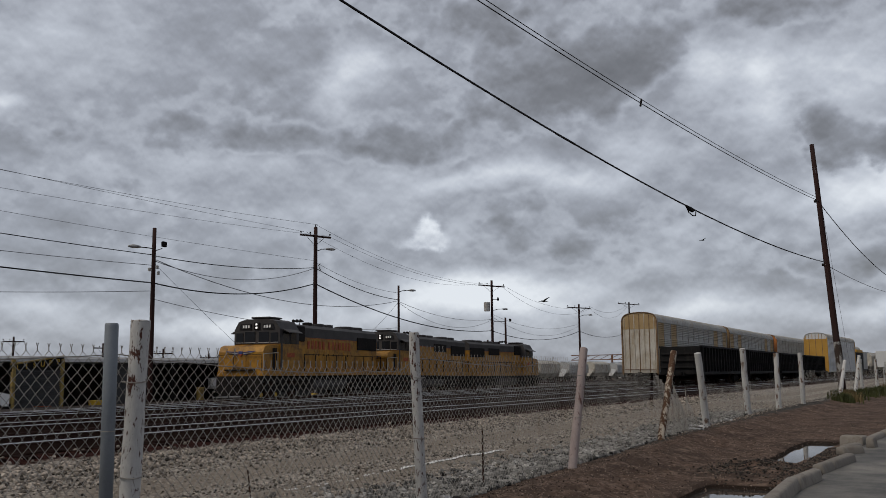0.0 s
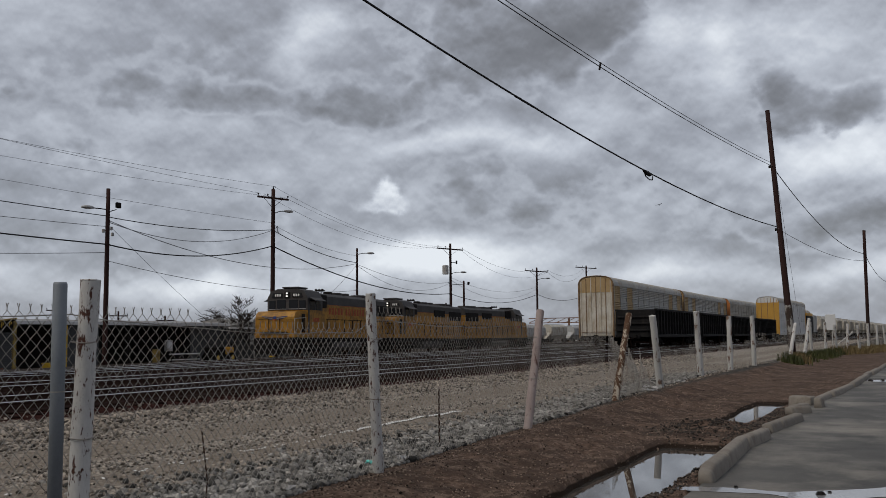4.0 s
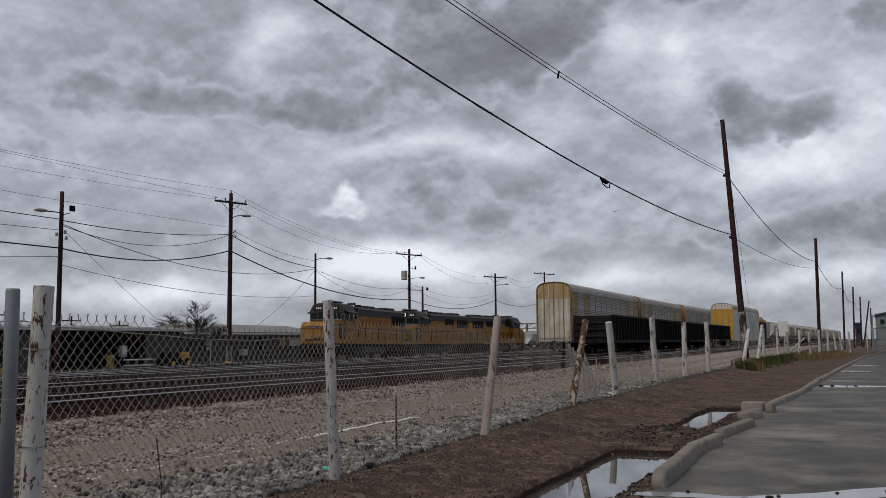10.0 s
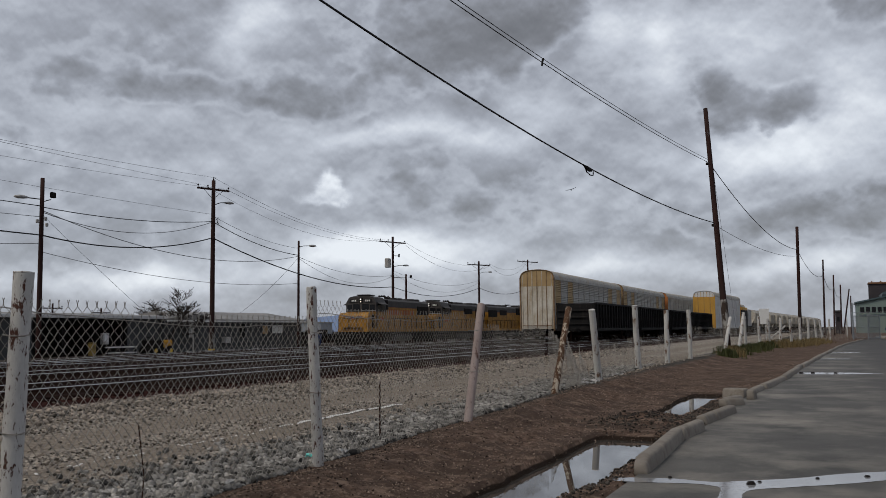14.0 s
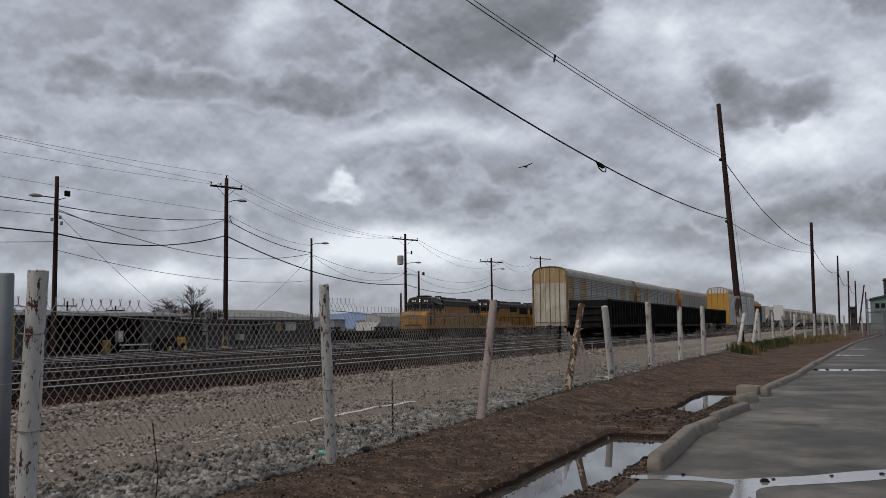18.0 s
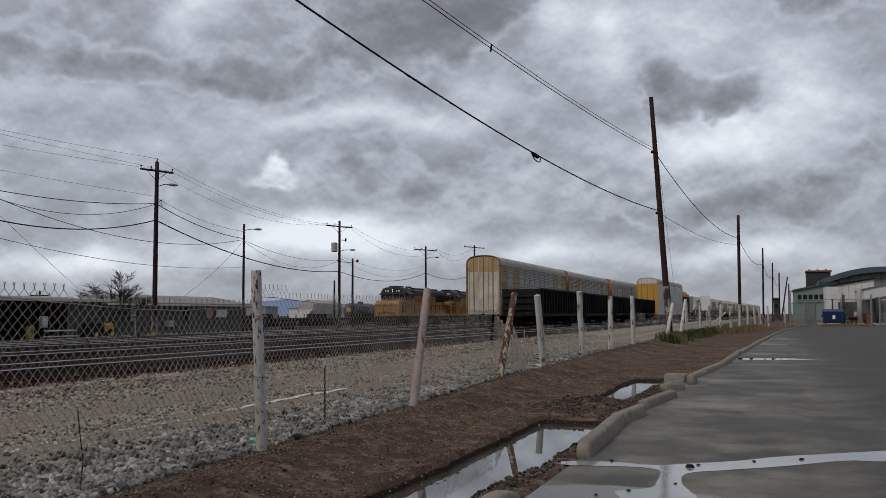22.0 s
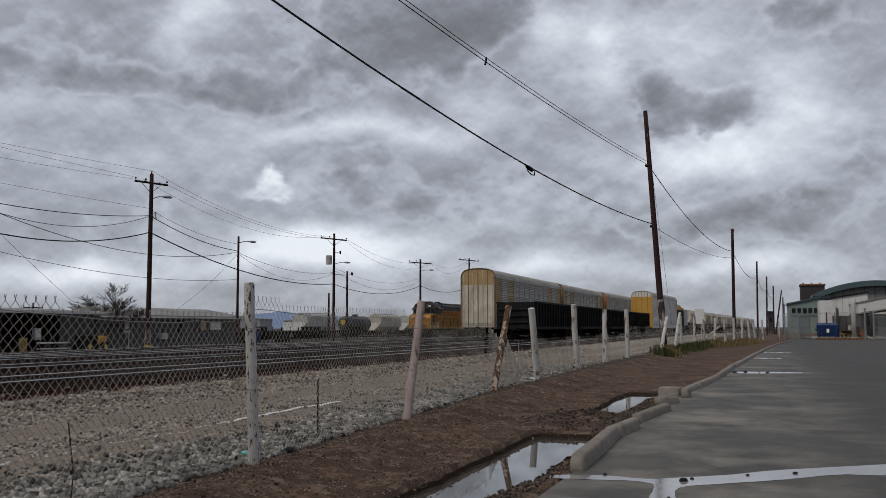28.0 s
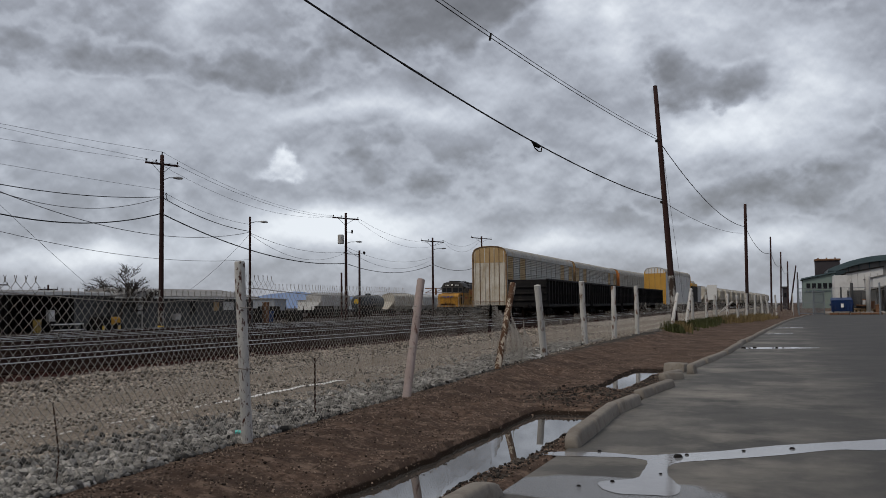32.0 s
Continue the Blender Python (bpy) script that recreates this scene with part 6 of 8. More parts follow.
def tank_car(label, length=11.5):
    root = thing("tank_car", Matrix(), label, "freight car", "tank cars")
    car_bogies(root, 2.2, length - 2.2)
    part("tank", Mesh().tube([(0, 0.7, 2.4), (0, 0.85, 2.4), (0, 1.2, 2.4), (0, length - 1.2, 2.4), (0, length - 0.85, 2.4), (0, length - 0.7, 2.4)], [0.6, 1.2, 1.45, 1.45, 1.2, 0.6], 24), M["tank_dark"], root, smooth=True)
    part("sill", Mesh().box(-0.4, 0, 0.7, 0.4, length, 1.05, 0.02), M["black_steel"], root)
    part("dome", Mesh().tube([(0, length / 2, 3.7), (0, length / 2, 4.15), (0, length / 2, 4.25)], [0.6, 0.6, 0.3], 16), M["tank_dark"], root)
    part("walkway", Mesh().box(-1.5, length / 2 - 1.2, 3.0, 1.5, length / 2 + 1.2, 3.06).tube([(1.5, length / 2 - 1.2, 3.9), (1.5, length / 2 + 1.2, 3.9)], 0.03, 6), M["black_steel"], root)
    part("end_disc", Mesh().disc((0, 0.62, 2.6), (0, 1, 0), 0.5, 0.02, 16), M["yellow_paint"], root, "faded yellow end marking")
    return root


def place(ob, x, y):
    ob.matrix_basis = car_pose(x, y)
    return ob


# the string of autoracks
first = place(autorack(M["silver"], M["cream"], "ochre", "cream-ended autorack with weathered silver slatted sides"), TRACKS[2], 78.6)
second = place(autorack(M["silver"], M["ochre"], "ochre", "weathered silver slatted autorack with ochre ends"), TRACKS[2], 107.4)
third = place(autorack(M["silver"], M["orange_car"], None, "silver autorack with rusty orange end posts"), TRACKS[2], 136.2)
copy_thing(second, car_pose(TRACKS[2], 165.0, 27.6))
copy_thing(second, car_pose(TRACKS[2], 193.8, 27.6))
# gondolas on the nearer track, then an autorack with a yellow end
g0 = place(gondola("black ribbed open gondola car with rusty streaks"), TRACKS[1], 70.3)
for k in range(1, 4):
    copy_thing(g0, car_pose(TRACKS[1], 70.3 + 17.6 * k))
place(autorack(M["white_wall"], M["yellow_car"], "white_wall", "white-sided autorack with a bright yellow end", 27.6, 6.3), TRACKS[1], 142.6)
h0 = place(hopper(M["hopper_tan"], "tan covered hopper car with rusty ribs"), TRACKS[1], 190.0)
for k in range(1, 16):
    copy_thing(h0, car_pose(TRACKS[1], 190.0 + 14 * k))
# far cars across the yard
h1 = place(hopper(M["hopper_grey"], "grey covered hopper car standing across the yard", 14.0, 4.1), TRACKS[6], 151.0)
place(tank_car("dark tank car standing across the yard"), TRACKS[6], 168.5)
for k in range(5):
    copy_thing(h1 if k % 2 else h0, car_pose(TRACKS[6], 182.0 + 15 * k))


def box_car(label):
    root = thing("flat_car_with_load", Matrix(), label, "freight car")
    car_bogies(root, 2.0, 12.0)
    part("deck", Mesh().box(-1.45, 0, 0.9, 1.45, 14, 1.2, 0.03), M["black_steel"], root)
    part("load", Mesh().box(-1.4, 0.5, 1.2, 1.4, 8.5, 4.0, 0.05), M["gondola"], root)
    part("load_cap", Mesh().box(-1.42, 0.6, 4.0, 1.42, 8.2, 4.5, 0.05), M["yellow_car"], root, "dull yellow top")
    part("pale_panel", Mesh().box(-1.35, 8.6, 1.2, 1.46, 13.5, 4.2, 0.03), M["hopper_grey"], root, "pale grey panel")
    return root


place(box_car("flat car with a dark load and a pale panel"), TRACKS[1], 172.5)

# ---------------------------------------------------------------- poles
def pole_shaft(root, base, top, r0, r1, material, n=12):
    a, b = Vector(base), Vector(top)
    pts = [a.lerp(b, k / 8) for k in range(9)]
    return part("shaft", Mesh().tube(pts, [r0 + (r1 - r0) * k / 8 for k in range(9)], n), material, root, smooth=True)


def street_head(root, at, way, reach=1.6, rise=0.25):
    """A lamp arm with a cobra head."""
    x, y, z = at
    w = Vector(way).normalized()
    tip = Vector(at) + w * reach + Vector((0, 0, rise))
    arm = part("lamp_arm", Mesh().tube([at, Vector(at) + w * reach * 0.5 + Vector((0, 0, rise * 0.8)), tip], 0.035, 6), M["black_steel"], root)
    head = Mesh()
    s = Vector((-w.y, w.x, 0))
    ring = []
    for d, wd, h in ((0.0, 0.08, 0.06), (0.25, 0.17, 0.11), (0.55, 0.19, 0.12), (0.8, 0.1, 0.06)):
        c = tip + w * d
        ring += [c + s * wd, c + s * wd * 0.6 + Vector((0, 0, h)), c - s * wd * 0.6 + Vector((0, 0, h)), c - s * wd, c - s * wd * 0.5 - Vector((0, 0, h * 0.7)), c + s * wd * 0.5 - Vector((0, 0, h * 0.7))]
    fs = [(i * 6 + k, i * 6 + (k + 1) % 6, i * 6 + 6 + (k + 1) % 6, i * 6 + 6 + k) for i in range(3) for k in range(6)] + [tuple(range(6)), tuple(range(18, 24))]
    part("lamp_head", head.add(ring, fs), M["hopper_grey"], arm, "grey cobra lamp head", smooth=True)


def cross_arm(root, at, way, half, pins=(-0.95, -0.35, 0.95)):
    x, y, z = at
    w = Vector(way).normalized()
    s = Vector((-w.y, w.x, 0))
    m = Matrix.Translation(at) @ Matrix((( w.x, s.x, 0, 0), (w.y, s.y, 0, 0), (0, 0, 1, 0), (0, 0, 0, 1)))
    arm = part("cross_arm", Mesh().box(-half, -0.06, -0.07, half, 0.06, 0.07, 0.01, m), M["pole_wood"], root)
    for k in pins:
        c = Vector(at) + w * half * k
        part("insulator", Mesh().tube([c + Vector((0, 0, 0.06)), c + Vector((0, 0, 0.16)), c + Vector((0, 0, 0.2)), c + Vector((0, 0, 0.3))], [0.02, 0.02, 0.07, 0.05], 8), M["black_steel"], arm)
    for k in (-1, 1):
        part("brace", Mesh().tube([Vector(at) + w * k * half * 0.6 - Vector((0, 0, 0.05)), Vector(at) - Vector((0, 0, 0.75)) + s * 0.08], 0.02, 5), M["black_steel"], arm)


ALONG = (0.35, 1.0, 0)


def utility_pole(x, y, top, label, base_z=-0.45, r=0.17):
    root = thing("utility_pole", Matrix(), label, "utility pole", "yard poles")
    pole_shaft(root, (x, y, base_z - 0.2), (x, y, top), r, r * 0.72, M["pole_wood"])
    return root


p1_ = utility_pole(-44, 43.1, 10.66, "dark timber pole with floodlight and fittings in the yard")
street_head(p1_, (-44, 43.1, 9.35), (-0.3, -1, 0), 0.9, 0.02)
fl = part("floodlight", Mesh().box(-43.85, 43.5, 9.5, -43.65, 43.9, 9.85, 0.05), M["black_steel"], p1_)
part("bracket", Mesh().tube([(-44, 43.1, 9.2), (-43.8, 43.6, 9.4)], 0.03, 6), M["black_steel"], fl)
for k, (dz, dy) in enumerate(((8.1, 0.3), (7.9, -0.35), (7.75, 0.4))):
    part("junction_box", Mesh().box(-44.08, 43.05 + dy, dz, -43.92, 43.2 + dy, dz + 0.22, 0.03), M["hopper_grey"], p1_)

p2_ = utility_pole(-44, 60.15, 12.95, "tall dark timber pole with cross arm and street lamp", r=0.2)
cross_arm(p2_, (-44, 60.15, 12.25), ALONG, 1.45)
street_head(p2_, (-43.9, 60.3, 11.1), (0.4, 1, 0), 0.8, 0.2)
part("insulator", Mesh().tube([(-44, 60.15, 12.95), (-44, 60.15, 13.2)], [0.06, 0.03], 8), M["black_steel"], p2_)
part("wire_knot", Mesh().tube([(-43.85, 60.3, 9.9), (-43.8, 60.5, 10.1), (-43.85, 60.5, 9.7), (-43.8, 60.6, 9.6)], 0.03, 6), M["black_steel"], p2_)
part("base_plate", Mesh().tube([(-44, 60.15, -0.5), (-44, 60.15, 1.2)], [0.235, 0.225], 12), M["flaked_band"], p2_, "pale wrapped pole foot")
part("pole_foot_band", Mesh().tube([(-44, 60.15, -0.2), (-44, 60.15, 0.05)], 0.245, 12), M["yellow_paint"], p2_)

l3_ = utility_pole(-46, 76.1, 9.7, "slim dark pole with a street lamp", r=0.13)
street_head(l3_, (-46, 76.1, 9.1), (0.4, 1, 0), 1.2, 0.2)

p4_ = utility_pole(-47, 98.6, 12.1, "timber pole with cross arm, transformer and street lamp", r=0.18)
cross_arm(p4_, (-47, 98.6, 11.45), ALONG, 2.1)
street_head(p4_, (-47, 98.7, 8.6), (0.4, 1, 0), 1.6, 0.25)
part("transformer", Mesh().tube([(-47.3, 97.9, 8.5), (-47.3, 97.9, 8.55), (-47.3, 97.9, 9.5), (-47.3, 97.9, 9.56)], [0.3, 0.36, 0.36, 0.28], 12), M["hopper_grey"], p4_)
part("cut_out", Mesh().box(-46.85, 99.7, 9.8, -46.75, 100.0, 10.2, 0.03).tube([(-47, 98.6, 9.9), (-46.8, 99.8, 9.95)], 0.04, 6), M["black_steel"], p4_)

p4b = utility_pole(-50, 108.8, 8.4, "dark pole with a floodlight and a side arm", r=0.16)
part("side_arm", Mesh().tube([(-50, 108.8, 7.9), (-50.4, 106.5, 7.85), (-50.5, 105.3, 8.0)], 0.04, 6), M["black_steel"], p4b)
part("floodlight", Mesh().box(-49.85, 109.5, 7.95, -49.65, 109.9, 8.3, 0.05), M["black_steel"], p4b)

p6_ = utility_pole(-48, 130.0, 11.3, "timber pole with cross arm and street lamp far down the yard", r=0.18)
cross_arm(p6_, (-48, 130.0, 10.75), ALONG, 2.6)
street_head(p6_, (-48, 130.1, 9.5), (0.4, 1, 0), 2.0, 0.3)
p7_ = utility_pole(-50, 160.5, 13.6, "timber pole with cross arm far down the yard", r=0.18)
cross_arm(p7_, (-50, 160.5, 13.2), ALONG, 3.0)
for x, y, tz in ((-103.4, 78.8, 6.6), (-96.7, 86.9, 5.8), (-91.6, 92.3, 5.1), (-87.4, 96.3, 4.5), (-56.5, 117.1, 6.0)):
    far = utility_pole(x, y, tz, "distant timber pole with a short cross arm", r=0.16)
    if x < -60:
        cross_arm(far, (x, y, tz - 0.6), ALONG, 1.3)




def leaning_pole(base, top, r0, r1, label, white_to=0.0):
    root = thing("timber_pole", Matrix(), label, "utility pole", "poles along the drive")
    pole_shaft(root, (base[0], base[1], -0.4), top, r0, r1, M["pole_wood"])
    if white_to:
        a, b = Vector((base[0], base[1], 0.0)), Vector(top)
        part("white_band", Mesh().tube([a.lerp(b, 0.105), a.lerp(b, 0.16), a.lerp(b, 0.215)], [r0 * 1.03, r0 * 1.02, r0 * 1.01], 12), M["flaked_band"], root, "flaking white band")
    return root


OUT = 1.2


def set_back(x, y, z):
    """A place on the drive's side moved outward from the drive by one share."""
    return (-0.15 + OUT * (x + 0.15), -0.2 + OUT * (y + 0.2), 1.31 + OUT * (z - 1.31))


bp = leaning_pole((-4.76, 45.76), (-5.67, 47.56, 12.12), 0.160, 0.105, "tall dark timber pole leaning beside the fence", 1.2)
for z, k in ((7.97, 0.77), (5.38, 0.52)):
    c = Vector((-4.76, 45.76, -0.2)).lerp(Vector((-5.67, 47.56, 12.12)), k)
    part("cable_clamp", Mesh().box(c.x - 0.22, c.y - 0.08, c.z - 0.06, c.x - 0.05, c.y + 0.08, c.z + 0.06, 0.02), M["black_steel"], bp)
leaning_pole((-2.95, 87.0), (-2.88, 87.0, 9.95), 0.15, 0.125, "dark timber pole beyond the fence")
leaning_pole((-1.3, 118.0), (-1.18, 118.0, 9.05), 0.12, 0.09, "dark timber pole beyond the fence")
leaning_pole((-0.3, 143.0), (-0.12, 143.0, 8.5), 0.12, 0.10, "dark timber pole beyond the fence")
leaning_pole((0.8, 170.0), (0.88, 170.0, 8.2), 0.13, 0.11, "dark timber pole beyond the fence")
leaning_pole((0.95, 165.0), (2.13, 165.0, 7.3), 0.13, 0.10, "leaning timber pole by the gate")
leaning_pole((2.2, 165.0), (2.3, 165.0, 6.2), 0.11, 0.09, "short timber pole by the gate")


# ---------------------------------------------------------------- overhead lines
def wire(name, a, b, sag, r, material, label, n=22, shape=None):
    a, b = Vector(a), Vector(b)
    pts = []
    for k in range(n + 1):
        s = k / n
        q = a.lerp(b, s)
        pts.append((q.x, q.y, q.z - 4 * sag * s * (1 - s)))
    return tagged(part(name, Mesh().tube(pts, r, 6), material, None, smooth=True), label, "overhead line", "overhead lines")


def span(k, y0, y1, low, z0, x_at, r, label, dx=0.0, dz=0.0):
    pts = [set_back(x_at(y) + dx, y, z0 + k * (y - low) ** 2 + dz) for y in np.linspace(y0, y1, 60)]
    return tagged(part("overhead_cable", Mesh().tube(pts, r * OUT, 6), M["cable"], None, smooth=True), label, "overhead line", "overhead lines")


cable = span(0.00224, -22, 38.55, 29.0, 5.25, lambda y: -4.42 - (38.6 - y) * 0.0825, 0.017, "thick black overhead cable running to the leaning pole")
part("splice_clamp", Mesh().tube([set_back(-5.74, 22.6, 5.34), set_back(-5.72, 22.85, 5.30), set_back(-5.70, 23.1, 5.29), set_back(-5.69, 23.3, 5.32)], [0.024, 0.07, 0.065, 0.024], 8), M["black_steel"], cable, "black splice clamp")
part("clamp_loop", Mesh().tube([set_back(-5.74, 22.6, 5.36), set_back(-5.72, 22.8, 5.20), set_back(-5.70, 23.1, 5.16), set_back(-5.69, 23.35, 5.19), set_back(-5.69, 23.4, 5.30)], 0.017, 6), M["black_steel"], cable)
part("cable_sleeve", Mesh().tube([set_back(-6.32, 15.6, 5.25 + 0.00224 * 13.4 ** 2), set_back(-6.25, 16.4, 5.25 + 0.00224 * 12.6 ** 2)], 0.025, 6), M["cable"], cable)
xa = lambda y: -4.56 - (39 - y) * 0.0745
pair = span(0.0012, -22, 39.0, 15.0, 7.23, xa, 0.010, "pair of thin black overhead wires running to the leaning pole")
span(0.00122, -22, 39.0, 15.0, 7.29, xa, 0.008, "thin black overhead wire beside its twin", -0.03, 0.06)
part("spacer", Mesh().tube([set_back(xa(20) - 0.02, 19.95, 7.2), set_back(xa(20) - 0.02, 20.05, 7.38)], 0.03, 6), M["black_steel"], pair)
P5 = (-2.9, 86.9)
wire("overhead_cable", set_back(-4.6, 39.1, 7.95), (*P5, 7.95), 0.92, 0.022, M["cable"], "black overhead wire between two poles")
wire("overhead_cable", set_back(-4.42, 38.7, 5.38), (*P5, 7.40), 0.45, 0.013, M["wire_far"], "thin overhead wire between two poles")
wire("overhead_cable", (*P5, 7.9), (-1.2, 118, 7.2), 0.9, 0.024, M["wire_far"], "overhead wire between two poles")
wire("overhead_cable", (-1.2, 118, 7.2), (-0.15, 143, 6.8), 0.9, 0.026, M["wire_far"], "overhead wire between two poles")
wire("overhead_cable", (-0.15, 143, 6.8), (0.88, 170, 6.6), 0.9, 0.03, M["wire_far"], "overhead wire between two poles")
wire("guy_wire", set_back(-4.64, 39.2, 9.3), set_back(-4.3, 45.5, 0.4), 0.0, 0.007, M["wire_far"], "thin guy wire down from the leaning pole")
# lines across the yard
W = lambda a, b, sag, r=0.016, far=True: wire("overhead_cable", a, b, sag, r, M["wire_far"] if far else M["cable"], "thin overhead line across the rail yard" if far else "black overhead line across the rail yard")
W((-44, -5, 13.4), (-44.3, 59.0, 12.5), 0.5, 0.011)
W((-44, -5, 13.2), (-43.8, 60.2, 13.15), 0.9, 0.011)
W((-44, -5, 12.2), (-43.7, 61.4, 12.4), 1.0, 0.010)
W((-44, -5, 11.3), (-44, 60.0, 10.3), 0.6, 0.011)
W((-44, 2, 10.0), (-44, 43.1, 8.95), 0.35, 0.026, False)
W((-44, 43.1, 8.9), (-44, 60.0, 9.75), 0.35, 0.028, False)
W((-44, 43.1, 8.6), (-44, 60.0, 9.7), 1.05, 0.022)
W((-44, 2, 8.5), (-44, 43.1, 8.3), 0.4, 0.018)
W((-44, 2, 8.0), (-44, 43.1, 7.2), 0.3, 0.042, False)
W((-44, 43.1, 7.2), (-44, 60.1, 8.5), 0.75, 0.042, False)
W((-44, 60.1, 8.5), (-47, 98.5, 6.3), 1.2, 0.045, False)
W((-47, 98.5, 6.3), (-48, 130, 7.4), 1.15, 0.034, False)
W((-48, 130, 7.4), (-50, 160.5, 8.6), 1.0, 0.034, False)
W((-44, 2, 5.0), (-44, 43.1, 6.7), 0.5, 0.02)
W((-44, 43.1, 8.7), (-46, 76.0, 8.25), 1.5, 0.024)
W((-44, 43.1, 6.2), (-46, 76.1, 5.75), 0.8, 0.018)
W((-44, 60.1, 9.75), (-46, 76.0, 8.35), 0.4, 0.03, False)
W((-44, 60.1, 10.2), (-46, 76.0, 9.0), 0.4, 0.014)
W((-46, 76.1, 8.2), (-47, 98.4, 7.6), 0.7, 0.018)
W((-46, 76.1, 8.1), (-47, 98.4, 7.5), 1.5, 0.016)
W((-43.7, 61.4, 12.4), (-46.3, 100.4, 11.6), 1.2, 0.012)
W((-44.2, 59.2, 12.5), (-47.5, 96.8, 11.6), 1.5, 0.011)
W((-44, 60.1, 13.2), (-47, 98.6, 11.7), 1.2, 0.011)
for dz, sg in ((0, 1.2), (0.3, 1.8)):
    W((-46.3, 100.4, 11.6 - dz), (-47, 132, 11 - dz), sg, 0.013)
    W((-47, 98.6, 8.2 - dz), (-48, 130, 8.5 - dz), sg, 0.015)
    W((-47, 132, 11 - dz), (-50, 160, 13.3 - dz), sg, 0.015)
wire("guy_wire", (-44, 43.2, 8.4), (-47, 57.2, 2.2), 0.1, 0.012, M["wire_far"], "guy wire from the floodlight pole")
wire("guy_wire", (-46, 76.0, 8.1), (-46.5, 67.5, 2.9), 0.3, 0.014, M["wire_far"], "guy wire from the lamp pole")


# ---------------------------------------------------------------- yard buildings
def open_shed():
    root = thing("open_shed", Matrix(), "long low open shed with dark bays and a pale roof edge", "shed")
    z0 = -1.0
    part("back_wall", Mesh().box(-57.0, 26, z0, -56.7, 59.3, 2.4), M["wall_grey"], root)
    part("end_wall", Mesh().box(-57.0, 59.1, z0, -48.2, 59.3, 2.4), M["wall_grey"], root)
    part("end_wall", Mesh().box(-57.0, 26, z0, -48.2, 26.2, 2.4), M["wall_grey"], root)
    part("roof", Mesh().prism([(-57.2, 2.4), (-47.9, 2.40), (-47.9, 2.56), (-52.5, 2.80), (-57.2, 2.56)], "y", 25.8, 59.5), M["roof_pale"], root, "pale metal roof")
    part("fascia", Mesh().box(-47.95, 25.8, 2.34, -47.83, 59.5, 2.58, 0.02), M["white_wall"], root, "pale roof edge")
    for y in (30, 36.6, 43.8, 46.4):
        part("bay_post", Mesh().box(-48.3, y - 0.13, z0, -48.0, y + 0.13, 2.4, 0.02), M["yellow_paint"] if y > 40 and y < 45 else M["wall_grey"], root, "yellow bay post" if 40 < y < 45 else "")
    part("infill_wall", Mesh().box(-48.3, 44.0, z0, -48.15, 46.4, 2.4, 0.01), M["wall_grey"], root, "pale grey wall panel")
    part("infill_wall", Mesh().box(-48.4, 55.5, z0, -48.2, 59.2, 2.4, 0.01), M["wall_grey"], root)
    for y in (49.3, 55.5):
        part("bay_post", Mesh().box(-48.35, y - 0.1, z0, -48.1, y + 0.1, 2.4, 0.02), M["black_steel"], root)
    lamp = part("bay_lamp", Mesh().box(-48.95, 49.85, 1.95, -48.85, 50.01, 2.08, 0.02), M["bay_lamp"], root, "lit bay lamp")
    part("lamp_hanger", Mesh().tube([(-48.9, 49.93, 2.07), (-48.9, 49.93, 2.4)], 0.02, 6), M["black_steel"], lamp)
    part("wall_cabinet", Mesh().box(-48.3, 53.0, 0.5, -48.0, 53.6, 1.3, 0.03), M["hopper_grey"], root)
    part("cabinet_screen", Mesh().box(-48.0, 53.1, 0.7, -47.98, 53.5, 1.2), M["white_wall"], root)
    return root


open_shed()


M["post_yellow"] = surface("faded_yellow_paint", (0.22, 0.155, 0.05), (0.34, 0.245, 0.08), 0.7, 0, 2, 30, (0.12, 0.09, 0.05), 0.55, 3, 0)


def sign_panel():
    root = thing("slatted_screen", Matrix(), "grey slatted screen wall under a yellow-lettered beam", "screen wall")
    x = -46.6
    for y in (35.4, 38.7):
        part("frame_post", Mesh().box(x - 0.1, y - 0.1, -1.0, x + 0.1, y + 0.1, 2.5, 0.02), M["post_yellow"], root, "yellow frame post")
    part("sign_beam", Mesh().prism([(35.3, 1.75), (38.8, 2.15), (38.8, 2.62), (35.3, 2.12)], "x", x - 0.12, x + 0.02), M["black_steel"], root, "dark sign beam")
    part("beam_edge", Mesh().prism([(35.3, 2.12), (38.8, 2.62), (38.8, 2.70), (35.3, 2.20)], "x", x - 0.16, x + 0.06), M["post_yellow"], root)
    for k in range(19):
        z = -0.6 + 0.13 * k
        part("slat", Mesh().box(x - 0.03, 35.5, z, x + 0.03, 38.6, z + 0.09, 0.01, Matrix()), M["wall_grey"], root)
    for i, ch in enumerate("LISUPP"):
        cu = bpy.data.curves.new("letter", "FONT")
        cu.body, cu.size, cu.extrude, cu.align_x = ch, 0.42, 0.01, "CENTER"
        ob = new("letter", cu)
        me = bpy.data.meshes.new_from_object(ob)
        bpy.data.objects.remove(ob)
        me.materials.clear()
        me.materials.append(M["yellow_paint"])
        lo = new("letter", me)
        lo.parent = root
        y = 35.68 + i * 0.54
        lo.matrix_basis = Matrix.Translation((x + 0.035, y, 1.79 + (y - 35.3) * 0.128)) @ Matrix(((0, 0, 1, 0), (1, 0, 0, 0), (0, 1, 0, 0), (0, 0, 0, 1)))
    return root


sign_panel()


